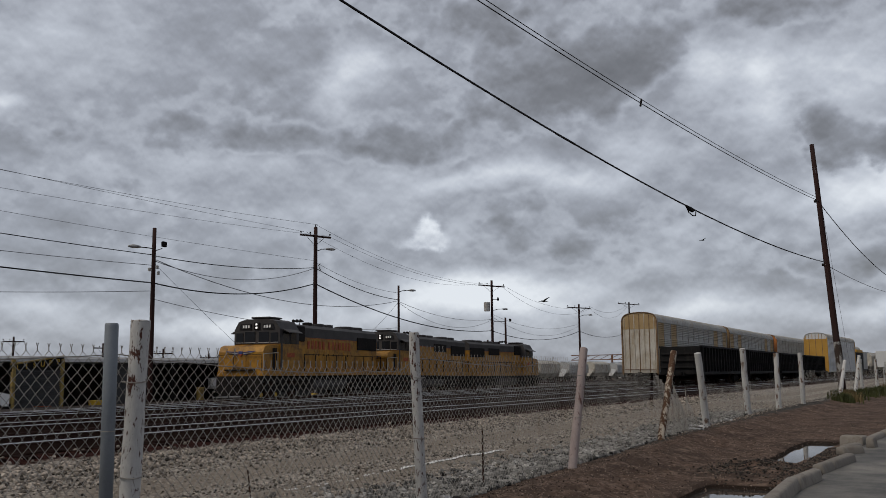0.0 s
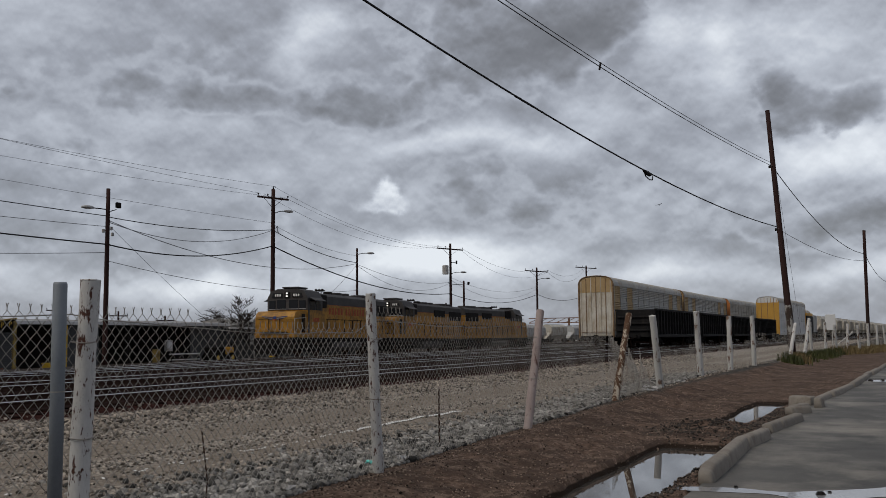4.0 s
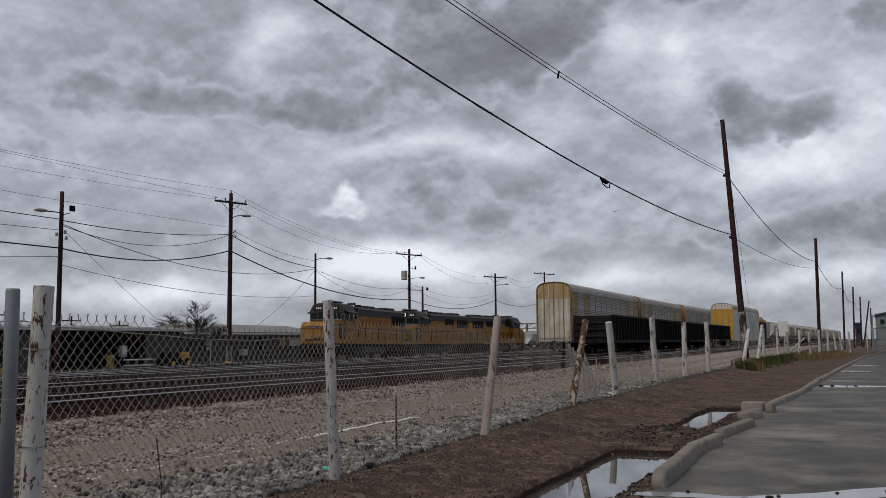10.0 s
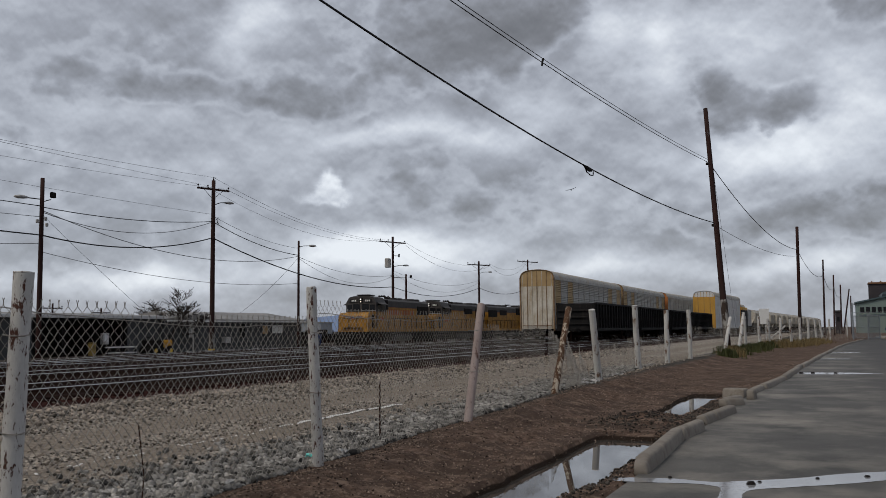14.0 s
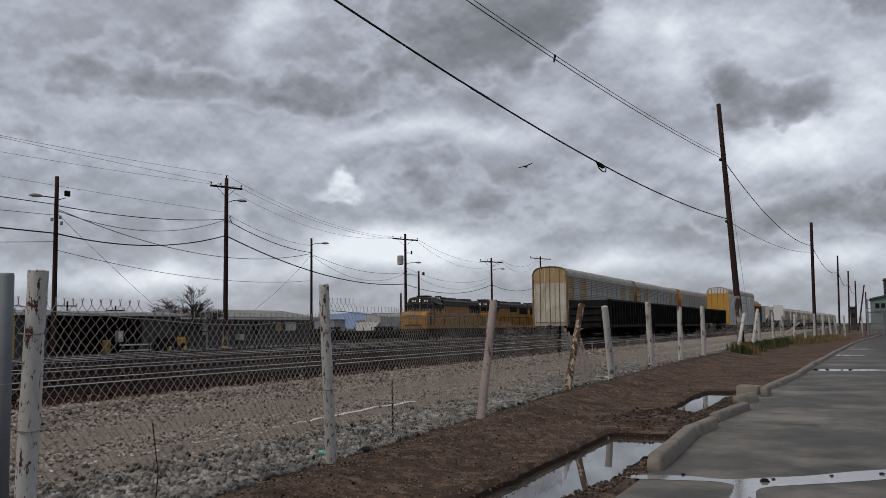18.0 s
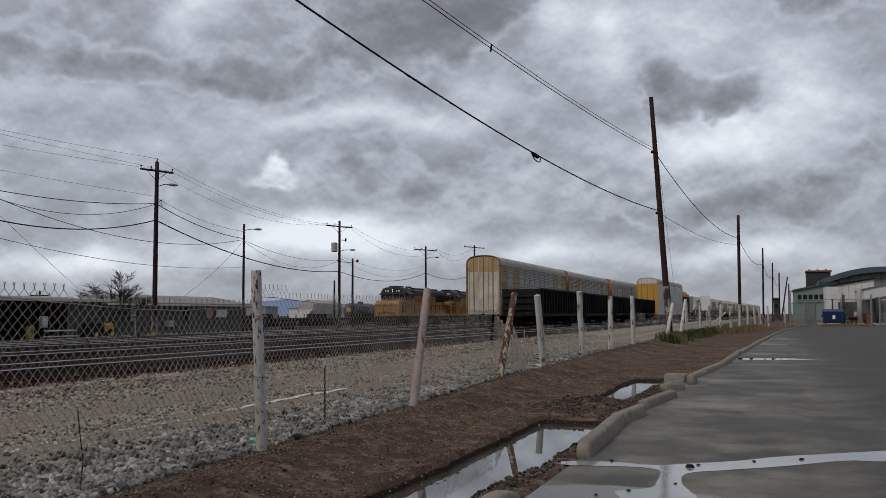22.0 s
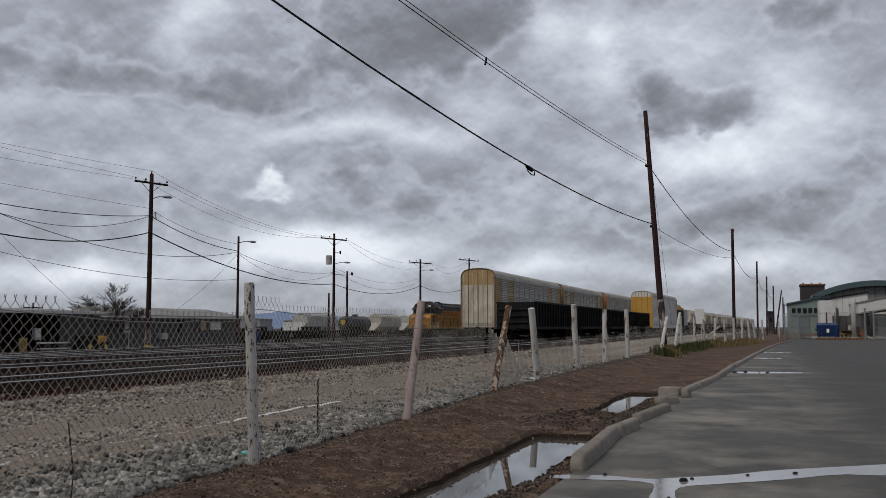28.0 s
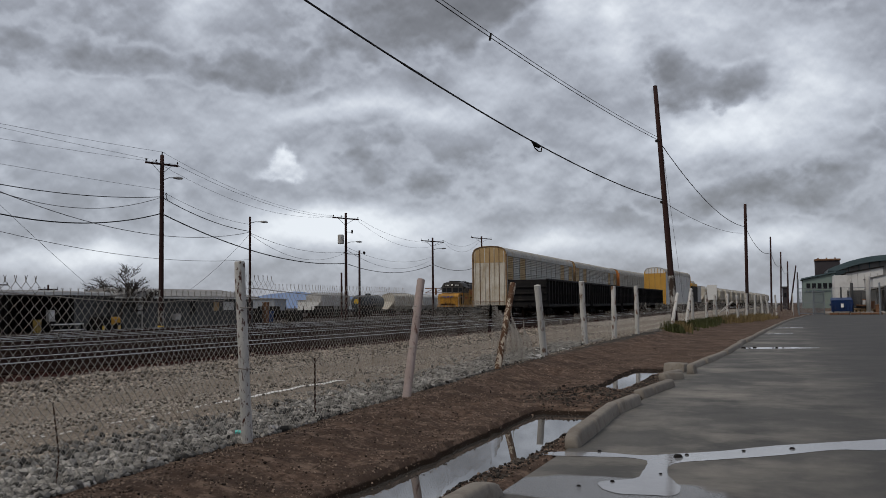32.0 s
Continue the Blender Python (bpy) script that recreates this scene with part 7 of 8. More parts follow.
def gable_building():
    root = thing("low_building", Matrix(), "low grey panelled yard building with a pale gabled roof", "building")
    z0 = -0.5
    walls = part("wall", Mesh().prism([(59.6, -0.9), (80.0, -0.9), (80.0, 2.2), (59.6, 2.2)], "x", -56.0, -48.0), M["wall_grey"], root)
    for k in range(34):
        y = 59.8 + k * 0.6
        part("wall_rib", Mesh().box(-48.0, y - 0.03, z0, -47.96, y + 0.03, 2.2), M["wall_grey"], walls)
    part("roof", Mesh().prism([(-56.3, 2.2), (-47.6, 2.2), (-47.6, 2.36), (-52, 3.1), (-56.3, 2.36)], "y", 63.4, 80.4), M["roof_pale"], root, "pale metal roof")
    part("gable", Mesh().prism([(59.4, 2.2), (66.0, 2.2), (66.0, 2.34), (63.2, 2.78), (59.4, 2.36)], "x", -53, -47.7), M["roof_pale"], root)
    for y, z, w, h, m in ((62.8, 0.9, 0.5, 1.3, "hopper_grey"), (70.0, 0.8, 0.7, 1.2, "dark_void"), (73.6, 1.1, 0.8, 0.8, "wood_fresh"), (75.6, 1.15, 1.7, 0.75, "white_wall"), (67.2, 0.5, 0.4, 0.35, "hopper_grey")):
        part("window" if m == "dark_void" else "wall_panel", Mesh().box(-47.97, y - w / 2, z, -47.9, y + w / 2, z + h, 0.01), M[m], root)
    part("down_pipe", Mesh().tube([(-47.85, 63.0, 2.2), (-47.85, 63.0, -0.4)], 0.05, 6), M["hopper_grey"], root)
    part("air_unit", Mesh().box(-47.96, 67.0, 0.4, -47.5, 67.7, 0.9, 0.04), M["hopper_grey"], root)
    part("gutter", Mesh().box(-47.62, 59.4, 2.14, -47.45, 80.4, 2.26, 0.02), M["white_wall"], root)
    return root


gable_building()


M["tractor_paint"] = surface("worn_orange_yellow", (0.34, 0.17, 0.02), (0.48, 0.26, 0.03), 0.6, 0, 2, 30, (0.1, 0.07, 0.03), 0.6, 4, 0)


def tractor():
    root = thing("yard_tractor", pose(-46.9, 57.4, ground_z(-46.9, 57.4), 0, 0, 88), "small yellow yard tractor parked by the shed", "tractor")
    part("chassis", Mesh().box(-1.3, -0.45, 0.35, 1.3, 0.45, 0.6, 0.04), M["black_steel"], root)
    part("engine_hood", Mesh().box(0.2, -0.45, 0.45, 1.3, 0.45, 1.14, 0.12), M["tractor_paint"], root)
    part("cab", Mesh().box(-1.1, -0.5, 0.5, 0.2, 0.5, 1.15, 0.06), M["black_steel"], root)
    part("seat", Mesh().box(-0.6, -0.25, 0.95, -0.2, 0.25, 1.2, 0.06), M["black_steel"], root)
    for x in (-0.8, 0.85):
        for y in (-0.5, 0.5):
            w = part("wheel", Mesh().disc((x, y, 0.36), (0, 1, 0), 0.36, 0.12, 16), M["black_steel"], root)
            part("hub", Mesh().disc((x, y * 1.26, 0.36), (0, 1, 0), 0.16, 0.02, 12), M["yellow_paint"], w)
    part("roll_bar", Mesh().tube([(-0.75, -0.4, 0.9), (-0.75, -0.4, 1.35), (-0.75, 0.4, 1.35), (-0.75, 0.4, 0.9)], 0.03, 6), M["black_steel"], root)
    return root


tractor()


def service_truck():
    """A white pick-up with a red tool box, half hidden beside the slatted screen."""
    root = thing("service_truck", pose(-47.4, 32.6, ground_z(-47.4, 32.6)), "white service truck with a red tool box beside the slatted screen", "truck")
    part("chassis", Mesh().box(-0.9, -2.5, 0.4, 0.9, 2.5, 0.62, 0.05), M["black_steel"], root)
    cab = part("cab", Mesh().prism([(0.3, 0.6), (2.55, 0.6), (2.55, 1.25), (1.75, 1.4), (1.25, 2.35), (0.4, 2.35)], "x", -0.92, 0.92), M["white_paint"], root)
    for sx in (-1, 1):
        part("side_window", Mesh().prism([(0.5, 1.45), (1.6, 1.45), (1.2, 2.2), (0.55, 2.2)], "x", sx * 0.915, sx * 0.935), M["glass_dark"], cab)
        part("mirror", Mesh().box(sx * 0.95, 1.45, 1.45, sx * 1.12, 1.55, 1.75, 0.02), M["black_steel"], cab)
    part("bumper", Mesh().box(-0.95, 2.5, 0.45, 0.95, 2.65, 0.75, 0.04), M["black_steel"], root)
    part("load_bed", Mesh().box(-0.92, -2.5, 0.62, 0.92, 0.25, 1.3, 0.05), M["white_paint"], root)
    box_ob = part("tool_box", Mesh().box(-0.85, -1.2, 1.3, 0.85, 0.2, 1.75, 0.05), M["red_paint"], root, "red tool box")
    part("latch", Mesh().box(0.85, -0.55, 1.45, 0.88, -0.4, 1.6), M["hopper_grey"], box_ob)
    for y in (-1.6, 1.75):
        for sx in (-0.85, 0.85):
            wheel = part("wheel", Mesh().disc((sx, y, 0.38), (1, 0, 0), 0.38, 0.13, 18), M["black_steel"], root)
            part("rim", Mesh().disc((sx * 1.16, y, 0.38), (1, 0, 0), 0.2, 0.015, 12), M["hopper_grey"], wheel)
    return root


service_truck()


def small_box(name, c, size, paint, label, cat, lid=True, group=""):
    x, y, z = c
    a, b, h = size
    root = thing(name, pose(x, y, ground_z(x, y)), label, cat, group)
    part("body", Mesh().add([(-a * 0.42, -b * 0.42, 0), (a * 0.42, -b * 0.42, 0), (a * 0.42, b * 0.42, 0), (-a * 0.42, b * 0.42, 0), (-a / 2, -b / 2, h), (a / 2, -b / 2, h), (a / 2, b / 2, h), (-a / 2, b / 2, h)],
                            [(0, 3, 2, 1), (4, 5, 6, 7), (0, 1, 5, 4), (1, 2, 6, 5), (2, 3, 7, 6), (3, 0, 4, 7)]), paint, root)
    if lid:
        part("rim", Mesh().box(-a * 0.54, -b * 0.54, h, a * 0.54, b * 0.54, h + 0.07, 0.02), paint, root)
    return root


small_box("bin", (-46.8, 41.5, -0.22), (0.6, 0.7, 0.6), M["yellow_paint"], "yellow plastic bin beside the shed", "bin")
small_box("drum", (-46.9, 50.7, -0.22), (0.4, 0.38, 1.1), M["post_yellow"], "tall dull yellow container against the dark bay", "container")
small_box("crate", (-46.9, 37.6, -0.22), (0.6, 0.8, 0.45), M["red_paint"], "red crate beneath the slatted screen", "crate")
small_box("red_cabinet", (-47.2, 81.0, -0.22), (0.5, 0.5, 2.0), M["rust_brown"], "tall rusty red cabinet at the building corner", "cabinet")
small_box("blue_box", (-52.0, 89.5, -0.22), (1.0, 1.3, 1.1), M["dumpster_blue"], "blue box standing in the yard", "box")
small_box("dark_crate", (-51.0, 86.0, -0.22), (1.2, 2.0, 1.4), M["black_steel"], "dark crate standing in the yard", "box")
small_box("dark_crate", (-50.5, 93.0, -0.22), (1.2, 1.6, 1.0), M["black_steel"], "dark crate standing in the yard", "box")
bench = thing("pipe_rack", pose(-47.0, 53.7, ground_z(-47.0, 53.7)), "low rack of pale pipes before the shed wall", "rack")
for z in (0.35, 0.75):
    part("pipe", Mesh().tube([(0, -1.6, z), (0, 1.6, z)], 0.05, 8), M["white_wall"], bench)
for y in (-1.4, 0, 1.4):
    part("stand", Mesh().box(-0.05, y - 0.04, 0, 0.05, y + 0.04, 0.8), M["black_steel"], bench)


def low_car_row():
    """A dark string of empty flat cars behind the yard building."""
    for k in range(3):
        root = thing("flat_car", pose(TRACKS[5], 92 + 15.5 * k, track_height(TRACKS[5])), "dark empty flat car standing in the yard", "freight car", "flat cars")
        car_bogies(root, 2, 13)
        part("deck", Mesh().box(-1.4, 0, 0.8, 1.4, 15, 1.2, 0.03), M["black_steel"], root)
        for y in (0.1, 14.9):
            part("bulkhead", Mesh().box(-1.4, y - 0.08, 1.2, 1.4, y + 0.08, 1.75, 0.03), M["black_steel"], root)
        for j in range(6):
            part("stake", Mesh().box(1.36, 1.5 + 2.4 * j, 1.0, 1.46, 1.6 + 2.4 * j, 1.7), M["black_steel"], root)


low_car_row()


# ---------------------------------------------------------------- bare trees
def bare_tree(x, y, height, spread, seed, label, lean=0.0, z=-0.22):
    root = thing("bare_tree", pose(x, y, ground_z(x, y)), label, "tree")
    rnd = random.Random(seed)
    trunk, twigs = Mesh(), Mesh()

    def grow(p, d, ln, r, depth):
        pts, rad = [p], [r]
        q = p.copy()
        for k in range(4):
            d = (d + Vector((rnd.uniform(-1, 1), rnd.uniform(-1, 1), rnd.uniform(-0.5, 0.7))) * 0.22).normalized()
            q = q + d * ln / 4
            pts.append(q.copy())
            rad.append(r * (1 - 0.12 * (k + 1)))
        (trunk if depth < 2 else twigs).tube(pts, rad, 7 if depth < 2 else 4, False)
        if depth < 5:
            for _ in range(4):
                a = rnd.uniform(0, 6.28)
                t = rnd.uniform(0.35, 1.0)
                k = min(3, int(t * 4))
                base = pts[k].lerp(pts[k + 1], t * 4 - k) if k < 4 else pts[4]
                nd = (d + Vector((math.cos(a) * spread, math.sin(a) * spread, rnd.uniform(-0.35, 0.45)))).normalized()
                grow(base, nd, ln * rnd.uniform(0.55, 0.85), max(rad[k] * 0.62, 0.021), depth + 1)

    grow(Vector((0, 0, -0.2)), Vector((0, lean, 1)).normalized(), height * 0.42, 0.17, 0)
    part("trunk", trunk, M["bark"], root)
    part("twig_crown", twigs, M["bark"], root)
    return root


bare_tree(-47.3, 59.3, 6.3, 0.9, 3, "bare grey tree beside the yard building", 0.35)
bare_tree(-60.0, 73.5, 5.4, 1.5, 8, "bushy bare tree behind the shed roof")
bare_tree(-60.0, 69.5, 5.2, 1.5, 9, "bushy bare tree behind the shed roof")


# ---------------------------------------------------------------- distance
def ridge(name, y, x0, x1, height, seed, material, label, base=-5):
    n = 60
    vs, fs = [], []
    for k in range(n + 1):
        s = k / n
        x = x0 + (x1 - x0) * s
        h = height * math.sin(math.pi * s) ** 0.8 * (0.75 + 0.35 * fbm(x * 0.004, seed, 1.0))
        vs += [(x, y, base), (x, y + 250, max(h, 0.5)), (x, y + 600, base)]
    for k in range(n):
        a = k * 3
        fs += [(a, a + 3, a + 4, a + 1), (a + 1, a + 4, a + 5, a + 2)]
    me = Mesh().add(vs, fs)
    tagged(part(name, me, material, None, smooth=True), label, "mountain", kind="structure")


# both ridges wear colours with the distance haze painted in
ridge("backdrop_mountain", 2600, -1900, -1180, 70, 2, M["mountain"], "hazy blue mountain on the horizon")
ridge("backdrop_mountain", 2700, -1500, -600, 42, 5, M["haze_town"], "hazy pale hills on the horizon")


def distant_town():
    rnd = random.Random(21)
    proto = []
    # haze_town walls have distance haze painted in; the other two are plain paint
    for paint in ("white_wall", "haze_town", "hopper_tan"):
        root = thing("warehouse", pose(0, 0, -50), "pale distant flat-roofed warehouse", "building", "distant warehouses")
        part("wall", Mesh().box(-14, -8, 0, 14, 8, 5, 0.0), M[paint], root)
        part("roof", Mesh().prism([(-14.4, 5.0), (14.4, 5.0), (14.4, 5.3), (0, 6.0), (-14.4, 5.3)], "y", -8.3, 8.3), M["roof_pale"], root)
        part("door", Mesh().box(-2, -8.1, 0, 2, -7.98, 3.6), M["wall_grey"], root)
        proto.append(root)
    for k in range(26):
        y = rnd.uniform(280, 620)
        x = -y * rnd.uniform(0.12, 1.15)
        copy_thing(proto[k % 3], pose(x, y, -0.5, 0, 0, rnd.uniform(-20, 20)))
    for i, (x, y) in enumerate(((-210, 150), (-190, 200), (-240, 110))):
        proto[i].matrix_basis = pose(x, y, -0.5)


distant_town()


def truss_frame():
    root = thing("steel_frame", pose(-86, 235, -0.5), "rusty open steel frame far down the yard", "frame")
    for x in (0, 8, 16):
        part("leg", Mesh().box(x - 0.2, -0.2, 0, x + 0.2, 0.2, 6.5), M["rust_brown"], root)
    for z in (5.2, 6.4):
        part("chord", Mesh().box(-3, -0.15, z, 22, 0.15, z + 0.2), M["rust_brown"], root)
    for k in range(10):
        part("diagonal", Mesh().tube([(-3 + 2.5 * k, 0, 5.3), (-0.5 + 2.5 * k, 0, 6.4)], 0.08, 5), M["rust_brown"], root)


truss_frame()

# ---------------------------------------------------------------- the far end of the drive
def gate():
    root = thing("chain_link_gate", Matrix(), "grey chain link gate standing open across the drive", "gate")
    for x, y, top, r in ((1.5, 104, 3.65, 0.06), (2.9, 104.6, 2.5, 0.05), (4.0, 106, 2.4, 0.05), (9.1, 104, 3.15, 0.09), (9.9, 104, 2.8, 0.10), (12.4, 104, 2.8, 0.08), (15.5, 104, 2.8, 0.08)):
        part("gate_post", Mesh().tube([(x, y, -0.2), (x, y, top), (x, y, top + 0.05)], [r, r, r * 0.6], 10), M["pipe_grey"], root)
    for a, b in (((1.5, 104), (2.9, 104.6)), ((2.9, 104.6), (4.0, 106)), ((9.9, 104), (12.4, 104)), ((12.4, 104), (15.5, 104))):
        for z in (0.15, 1.25, 2.35):
            part("gate_rail", Mesh().tube([(*a, z), (*b, z)], 0.035, 6), M["pipe_grey"], root)
        n = int(math.dist(a, b) / 0.09)
        for k in range(n):
            s = k / n
            part("gate_bar", Mesh().box(a[0] + (b[0] - a[0]) * s - 0.012, a[1] + (b[1] - a[1]) * s - 0.012, 0.1, a[0] + (b[0] - a[0]) * s + 0.012, a[1] + (b[1] - a[1]) * s + 0.012, 2.4), M["pipe_grey"], root)
    for a, b, h in (((1.5, 104), (2.9, 104.6), 2.4), ((2.9, 104.6), (4.0, 106), 2.35), ((9.9, 104), (15.5, 104), 2.7), ((1.6, 118), (9.0, 118), 2.8), ((9.0, 118), (20, 118), 2.8)):
        chain_link(root, (*a, 0.1), (*b, 0.1), h, h, 0.1, 0.006, 0.0)
    for x in np.arange(1.6, 9.0, 0.9):
        part("top_wire", Mesh().tube([(x, 118, 2.9), (x + 0.9, 118, 2.9)], 0.03, 5), M["pipe_grey"], root)
    for x in np.arange(1.6, 9.1, 1.85):
        part("back_post", Mesh().tube([(x, 118, 0), (x, 118, 2.95)], 0.05, 6), M["pipe_grey"], root)
    return root


gate()
slab = tagged(part("concrete_apron", Mesh().box(4.3, 105, -0.1, 22, 125, 0.17, 0.04), M["concrete"], None), "raised concrete apron beyond the gate", "apron", kind="structure")


def dumpster():
    root = thing("dumpster", pose(5.8, 108.6, 0.17), "blue steel dumpster on the concrete apron", "dumpster")
    body = Mesh().add([(-1.0, -0.7, 0.12), (1.0, -0.7, 0.12), (1.0, 0.7, 0.12), (-1.0, 0.7, 0.12), (-1.05, -0.95, 1.25), (1.05, -0.95, 1.25), (1.05, 0.8, 1.5), (-1.05, 0.8, 1.5)],
                      [(0, 3, 2, 1), (4, 5, 6, 7), (0, 1, 5, 4), (1, 2, 6, 5), (2, 3, 7, 6), (3, 0, 4, 7)])
    b = part("body", body, M["dumpster_blue"], root)
    for k in range(-3, 4):
        part("rib", Mesh().box(k * 0.3 - 0.03, -0.93, 0.25, k * 0.3 + 0.03, -0.84, 1.2), M["dumpster_blue"], b)
    for x in (-0.52, 0.52):
        part("lid", Mesh().add([(x - 0.5, -0.98, 1.27), (x + 0.5, -0.98, 1.27), (x + 0.5, 0.82, 1.53), (x - 0.5, 0.82, 1.53), (x - 0.5, -0.98, 1.33), (x + 0.5, -0.98, 1.33), (x + 0.5, 0.82, 1.59), (x - 0.5, 0.82, 1.59)],
                               [(0, 3, 2, 1), (4, 5, 6, 7), (0, 1, 5, 4), (1, 2, 6, 5), (2, 3, 7, 6), (3, 0, 4, 7)]), M["dumpster_blue"], root)
    for x in (-1.1, 1.1):
        part("lift_pocket", Mesh().box(x - 0.08, -0.5, 0.75, x + 0.08, 0.5, 0.95, 0.02), M["dumpster_blue"], root)
    for x in (-0.8, 0.8):
        for y in (-0.5, 0.5):
            part("caster", Mesh().disc((x, y, 0.07), (1, 0, 0), 0.07, 0.03, 10), M["black_steel"], root)
    part("label", Mesh().box(-0.12, -0.955, 0.55, 0.14, -0.90, 0.95), M["white_paint"], b, "small white label")
    return root


dumpster()
for x, y, top, r in ((6.95, 110.5, 3.3, 0.15), (8.55, 110.5, 4.0, 0.24), (8.0, 113, 2.4, 0.10), (10.4, 112, 3.0, 0.13), (5.95, 112, 2.9, 0.09)):
    root = thing("steel_column", pose(x, y, 0.17), "round grey steel column on the apron", "column", "steel columns")
    part("shaft", Mesh().tube([(0, 0, 0), (0, 0, top - 0.2), (0, 0, top - 0.17)], [r, r, r * 0.9], 14), M["wall_grey"] if r < 0.2 else M["hopper_grey"], root, smooth=True)
    part("flange", Mesh().disc((0, 0, 0.03), (0, 0, 1), r * 1.35, 0.03, 14), M["hopper_grey"], root)
rnd_w = random.Random(6)
for k in range(18):
    x, y = 7.5 + 0.9 * (k % 3), 112.2 + 0.9 * ((k // 3) % 2)
    root = thing("timber_pallet", pose(x + rnd_w.uniform(-0.1, 0.1), y, 0.17 + 0.14 * (k // 6), rnd_w.uniform(-2, 2), 0, rnd_w.uniform(-12, 12)), "weathered timber pallet in a loose stack", "pallet", "stacked pallets")
    for j in range(5):
        part("board", Mesh().box(-0.5, -0.45 + 0.2 * j, 0.10, 0.5, -0.33 + 0.2 * j, 0.13), M["wood_fresh"], root)
    for j in (-0.45, 0, 0.45):
        part("bearer", Mesh().box(j - 0.05, -0.45, 0.0, j + 0.05, 0.5, 0.10), M["wood_fresh"], root)
for k, (x, y, z, sx, sy, sz, paint, name, lab, tilt) in enumerate((
        (8.9, 111.4, 0.59, 0.5, 0.5, 0.75, "rust_brown", "scrap_drum", "rusty scrap drum among the stacked pallets", 8), (9.5, 111.2, 0.17, 0.45, 0.5, 0.8, "rust_brown", "scrap_crate", "rust-red scrap crate beside the pallets", -6),
        (7.9, 111.8, 0.60, 0.9, 0.5, 0.35, "black_steel", "scrap_crate", "dark scrap crate on the stacked pallets", 14), (8.3, 111.9, 0.95, 0.4, 0.4, 0.6, "hopper_grey", "scrap_crate", "pale scrap crate on the stacked pallets", 25))):
    root = thing(name, pose(x, y, z, 0, tilt * 0.3, tilt), lab, "scrap", "scrap by the apron")
    part("side", Mesh().box(-sx / 2, -sy / 2, 0, sx / 2, sy / 2, sz, 0.04), M[paint], root)
    part("rim", Mesh().box(-sx / 2 - 0.03, -sy / 2 - 0.03, sz - 0.1, sx / 2 + 0.03, sy / 2 + 0.03, sz + 0.02, 0.02), M["rust_brown"], root)
for k in range(5):
    root = thing("timber_beam", pose(4.9 + 1.0 * k, 104.75, 0.0, 0, 0, rnd_w.uniform(-3, 3)), "rust-brown timber beam along the apron's edge", "beam", "beams along the apron")
    part("beam", Mesh().box(-0.47, -0.1, 0.0, 0.47, 0.1, 0.2, 0.02), M["rust_brown"], root)
    part("end_band", Mesh().box(0.36, -0.11, -0.005, 0.42, 0.11, 0.21), M["black_steel"], root)


M["teal_dark"] = surface("dark_teal_cladding", (0.022, 0.034, 0.040), (0.04, 0.058, 0.066), 0.6, 0, 0.3, 10, None, bump=0)


